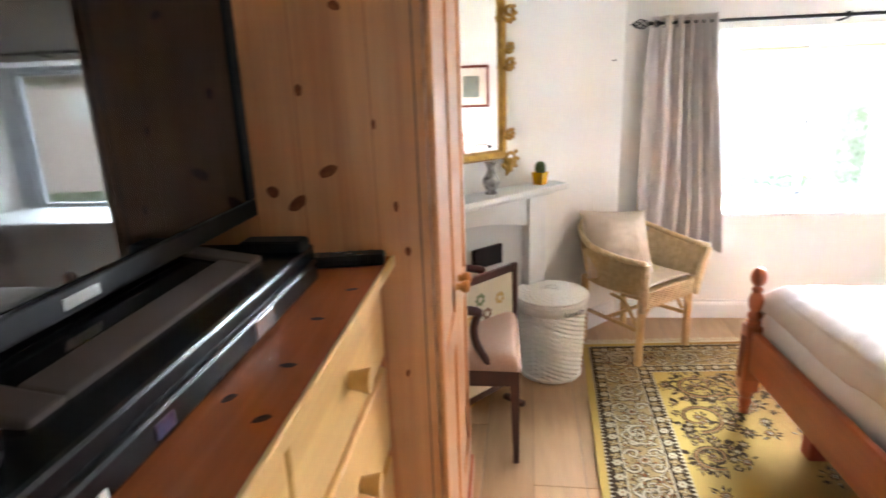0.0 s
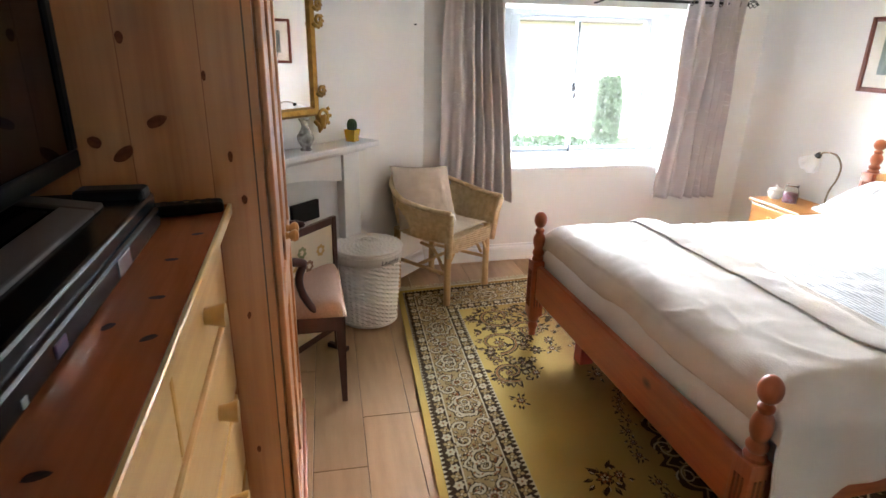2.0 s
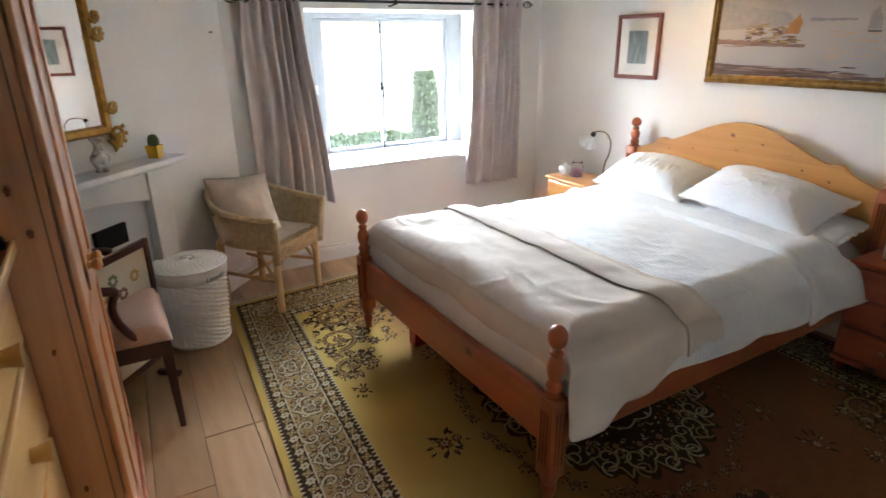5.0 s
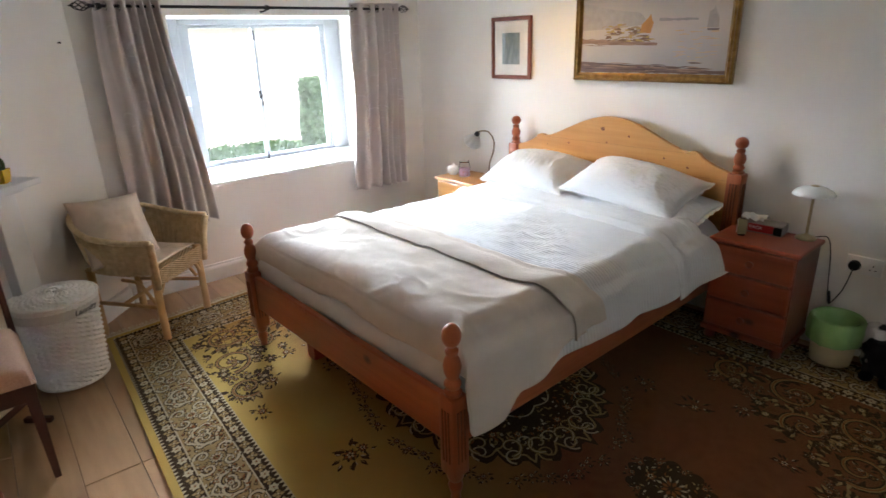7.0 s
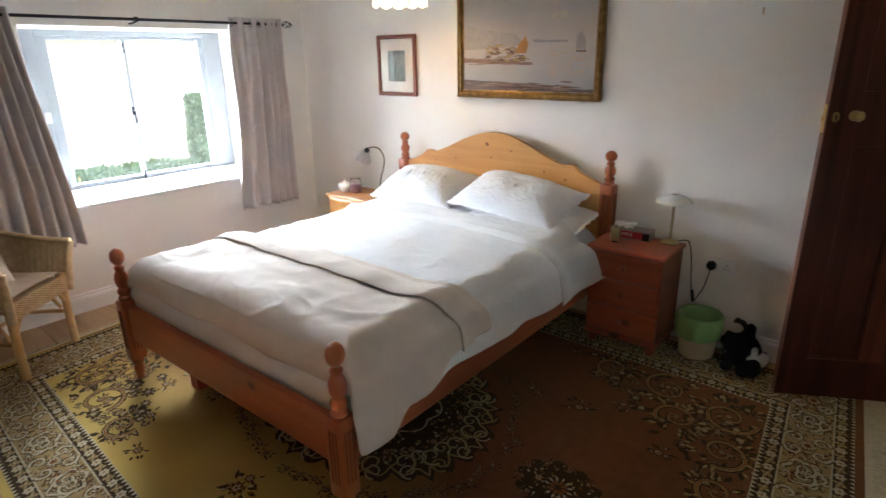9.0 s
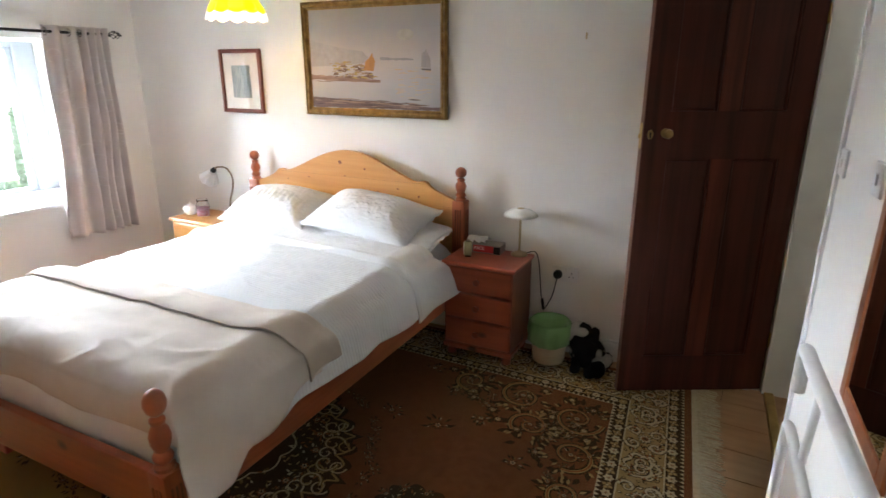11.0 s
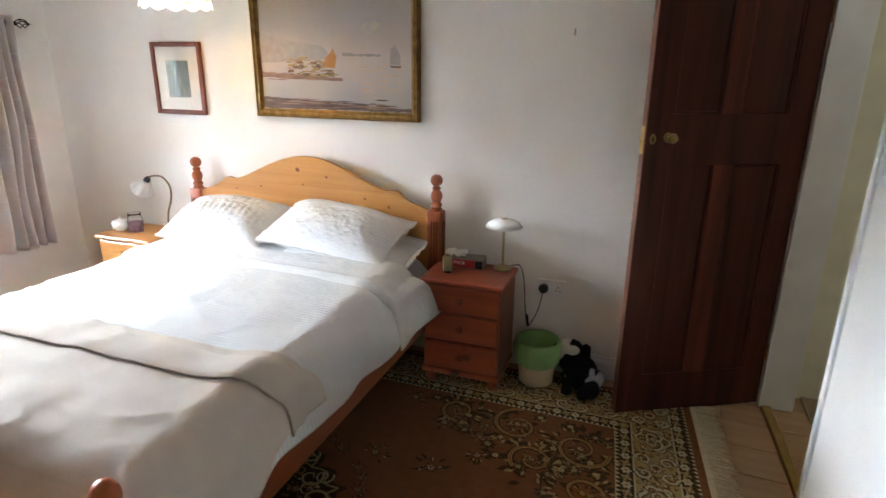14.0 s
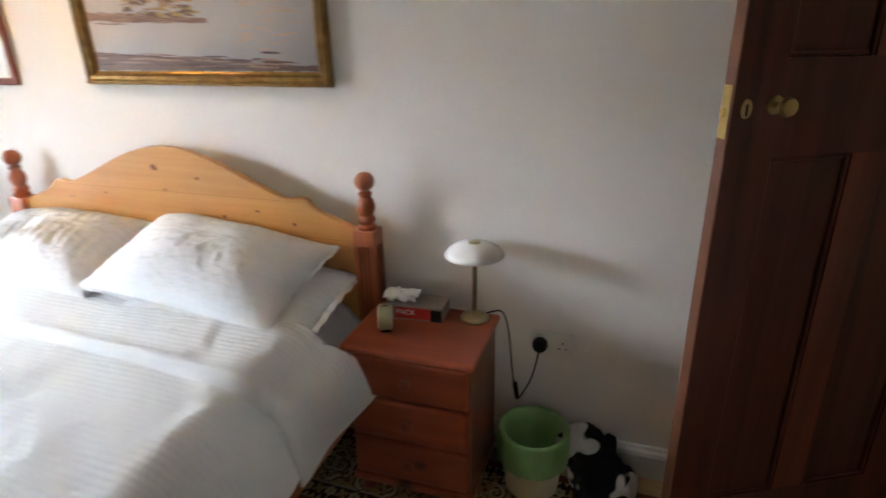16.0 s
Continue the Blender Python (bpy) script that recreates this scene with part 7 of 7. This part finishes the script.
# corner arabesques
for cx, fx in ((0.484 * BS, 1), (RW - 0.484 * BS, -1)):
    for cy, fy in ((0.484 * BS, 1), (RL - 0.484 * BS, -1)):
        def put(x, y):
            return cx + fx * x, cy + fy * y
        for (x, y, r, f) in ((0.20, 0.14, 0.15, 1), (0.46, 0.12, 0.13, -1), (0.13, 0.42, 0.15, -1), (0.12, 0.70, 0.11, 1), (0.70, 0.10, 0.10, 1), (0.34, 0.33, 0.12, 1)):
            X, Y = put(x, y)
            pts = spiral(r * 0.8, 1.35, f * fx * fy, 26, 0, 0, prnd.uniform(0, 6))
            motif(LOCAL, X, Y, 0, ribbon("dark", pts, 0.017, 0.0002) + ribbon("tan", pts, 0.0085, 0.0004) + ribbon("rust", pts, 0.004, 0.0002))
            for q in range(18):
                t = prnd.uniform(0, 6.3)
                d = r * prnd.uniform(0.55, 0.95)
                motif(LOCAL, X + d * math.cos(t), Y + d * math.sin(t), 0, leaf("dark", 0, 0, t + prnd.uniform(-0.9, 0.9), prnd.uniform(0.035, 0.065), 0.014, 0.00002 * q) + leaf("tan", 0.005 * math.cos(t), 0.005 * math.sin(t), t, 0.034, 0.0075))
            spray(X, Y, prnd.uniform(0, 6), r * 0.5)
        for q in range(190):
            x, y = prnd.uniform(0.02, 0.78), prnd.uniform(0.02, 0.85)
            if x / 0.82 + y / 0.95 < 1.0:
                X, Y = put(x, y)
                if q % 4 == 1:
                    motif(LOCAL, X, Y, 0, [("dark", [(0.42 * a, 0.42 * b) for a, b in lobed(prnd.uniform(0.035, 0.06), 7, 0.9, 42)], -0.0003 + 0.00001 * (q % 9))] + petals("tan", 7, 0.002, 0.017, 0.005, 0.0002) + petals("cream", 5, 0.002, 0.010, 0.003, 0.0004))
                if prnd.random() < 0.5:
                    spray(X, Y, prnd.uniform(0, 6), prnd.uniform(0.03, 0.055), 7)
                else:
                    motif(LOCAL, X, Y, 0, leaf("dark", 0, 0, prnd.uniform(0, 6.3), prnd.uniform(0.04, 0.08), 0.013))
        for x, y in ((0.86, 0.06), (0.62, 0.33), (0.40, 0.55), (0.10, 0.93), (0.24, 0.74)):
            X, Y = put(x, y)
            spray(X, Y, prnd.uniform(0, 6), 0.075, 8)

# centre medallion
MCX, MCY = RW * 0.5, RL * 0.5 - 0.06
motif(LOCAL, MCX, MCY, 0, [("dark", ogee(0.60, 12, 0.14), -0.0002)])
edge = ogee(0.565, 12, 0.14)
motif(LOCAL, MCX, MCY, 0, ribbon("tan", edge + [edge[0]], 0.0055))
for i in range(48):
    t = 2 * math.pi * i / 48
    q = 0.60 if i % 2 else 0.52
    motif(LOCAL, MCX + q * 0.80 * math.cos(t), MCY + q * math.sin(t), 0, ribbon("cream" if i % 3 else "tan", spiral(0.042, 1.3, 1 if i % 2 else -1, 16, 0, 0, t), 0.0042, 0.0003) + petals("dark", 7, 0.0, 0.05, 0.012, -0.0001))
edge = lobed(0.34, 12)
motif(LOCAL, MCX, MCY, 0, ribbon("cream", edge + [edge[0]], 0.0045) + [("rust", lobed(0.25, 12), -0.001)] + petals("gold", 12, 0.02, 0.2, 0.03) + petals("dark", 8, 0.01, 0.1, 0.02, 0.003))
for i in range(420):
    t, q = prnd.uniform(0, 6.3), 0.36 + 0.20 * prnd.random() ** 0.8
    X, Y = MCX + q * 0.8 * math.cos(t), MCY + q * math.sin(t)
    motif(LOCAL, X, Y, 0, leaf(prnd.choice(("cream", "olive", "tan", "rust", "tan")), 0, 0, prnd.uniform(0, 6.3), prnd.uniform(0.018, 0.034), 0.005))
for i in range(24):
    t = 2 * math.pi * i / 24
    spray(MCX + 0.47 * 0.82 * math.cos(t), MCY + 0.47 * math.sin(t), t, 0.075, 7)
    pts = spiral(0.055, 1.1, 1 if i % 2 else -1, 14, 0, 0, t)
    motif(LOCAL, MCX + 0.54 * 0.82 * math.cos(t + 0.13), MCY + 0.54 * math.sin(t + 0.13), 0, ribbon("olive", pts, 0.009) + ribbon("cream", pts, 0.003, 0.0012))
for i in range(64):
    t = 2 * math.pi * i / 64
    q = (0.70 if i % 8 else 0.86) + 0.05 * prnd.random()
    spray(MCX + q * 0.82 * math.cos(t), MCY + q * math.sin(t), t, 0.05 if i % 8 else 0.075, 8)
for sx, sy in ((0, 1), (0, -1)):
    motif(LOCAL, MCX, MCY + sy * 0.99, 0, [("dark", lobed(0.13, 10, 0.35), 0.0)] + petals("cream", 12, 0.03, 0.06, 0.005) + petals("rust", 8, 0.01, 0.04, 0.008))
    for q in range(46):
        t, d = prnd.uniform(0, 6.3), prnd.uniform(0.06, 0.14)
        motif(LOCAL, MCX + 0.8 * d * math.cos(t), MCY + sy * 0.99 + d * math.sin(t), 0, leaf(prnd.choice(("tan", "cream", "rust")), 0, 0, prnd.uniform(0, 6.3), prnd.uniform(0.012, 0.024), 0.004))
    for q in range(10):
        t = 2 * math.pi * q / 10
        spray(MCX + 0.13 * 0.8 * math.cos(t), MCY + sy * 0.99 + 0.15 * math.sin(t), t, 0.045, 7)
    spray(MCX, MCY + sy * 1.16, sy * math.pi / 2, 0.09)
for sx in (-1, 1):
    spray(MCX + sx * 0.78, MCY, 0 if sx > 0 else math.pi, 0.11, 9)
    for sy in (-1, 1):
        spray(MCX + sx * 0.50, MCY + sy * 0.86, 0, 0.09, 8)
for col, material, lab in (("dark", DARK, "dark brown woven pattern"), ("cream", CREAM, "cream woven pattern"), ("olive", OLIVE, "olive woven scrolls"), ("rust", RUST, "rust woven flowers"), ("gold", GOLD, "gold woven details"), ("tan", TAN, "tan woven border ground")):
    vs, fs_ = [], []
    for pts in inks[col]:
        b = len(vs)
        area = sum(pts[i].x * pts[(i + 1) % len(pts)].y - pts[(i + 1) % len(pts)].x * pts[i].y for i in range(len(pts)))
        pts = pts if area > 0 else pts[::-1]
        vs += [tuple(p) for p in pts]
        fs_.append(tuple(range(b, b + len(pts))))
    me = bpy.data.meshes.new("pattern")
    me.from_pydata(vs, [], fs_)
    me.materials.append(material)
    ob = new("pattern", me)
    ob.parent = rug
    tagged(ob, lab, kind="stuff")
# fringes
FR = mat("cream_fringe", (0.62, 0.54, 0.38), 0.95, col2=(0.5, 0.42, 0.28), scale=60)
for y0, sgn, wid in ((0.0, -1, 0.075), (RL, 1, 0.115)):
    bm = bmesh.new()
    band = [rug_at(0, y0), rug_at(RW, y0)]
    for i in range(60):
        a, b2 = rug_at(RW * i / 60, y0 - sgn * 0.002, -0.003), rug_at(RW * (i + 1) / 60, y0 - sgn * 0.002, -0.003)
        c, d = rug_at(RW * (i + 1) / 60, y0 + sgn * 0.03, -0.004), rug_at(RW * i / 60, y0 + sgn * 0.03, -0.004)
        bm.faces.new([bm.verts.new(p) for p in ((a, b2, c, d) if sgn > 0 else (d, c, b2, a))])
    for i in range(420):
        x = RW * (i + prnd.random()) / 420
        l = wid * prnd.uniform(0.8, 1.12)
        dx = prnd.uniform(-0.012, 0.012)
        p0, p1, p2 = rug_at(x, y0 + sgn * 0.024, -0.002), rug_at(x + dx * 0.5, y0 + sgn * l * 0.6, -0.006 + prnd.uniform(0, 0.003)), rug_at(x + dx, y0 + sgn * l, -0.0085)
        tube(bm, [p0, p1, p2], 0.0026, 5)
    f = part("fringe", bm, FR, rug, "cream knotted fringe")
    tagged(f, kind="stuff")

# ---- floor planks ----
PW, PLEN = 0.197, 1.21
plank_mesh = {}
def plank(length):
    key = round(length, 3)
    if key not in plank_mesh:
        plank_mesh[key] = mesh_of("plank", one_box(0.0012, 0.0012, -0.012, PW - 0.0012, length - 0.0012, 0.0, 0.0012, seg=1), FLOORW)
    return plank_mesh[key]
PLANKS = pose(-3.04, -1.66, 0, 0, 0, -2.4)
for i in range(-5, 17):
    off = {0: 0.0, -1: -0.30, 1: 0.0}.get(i, (i * 0.41) % PLEN)
    for k in range(-3, 3):
        y0 = off + k * PLEN
        o = new("plank", plank(PLEN))
        o.parent = floor
        o.matrix_world = PLANKS @ pose(i * PW, y0, 0)
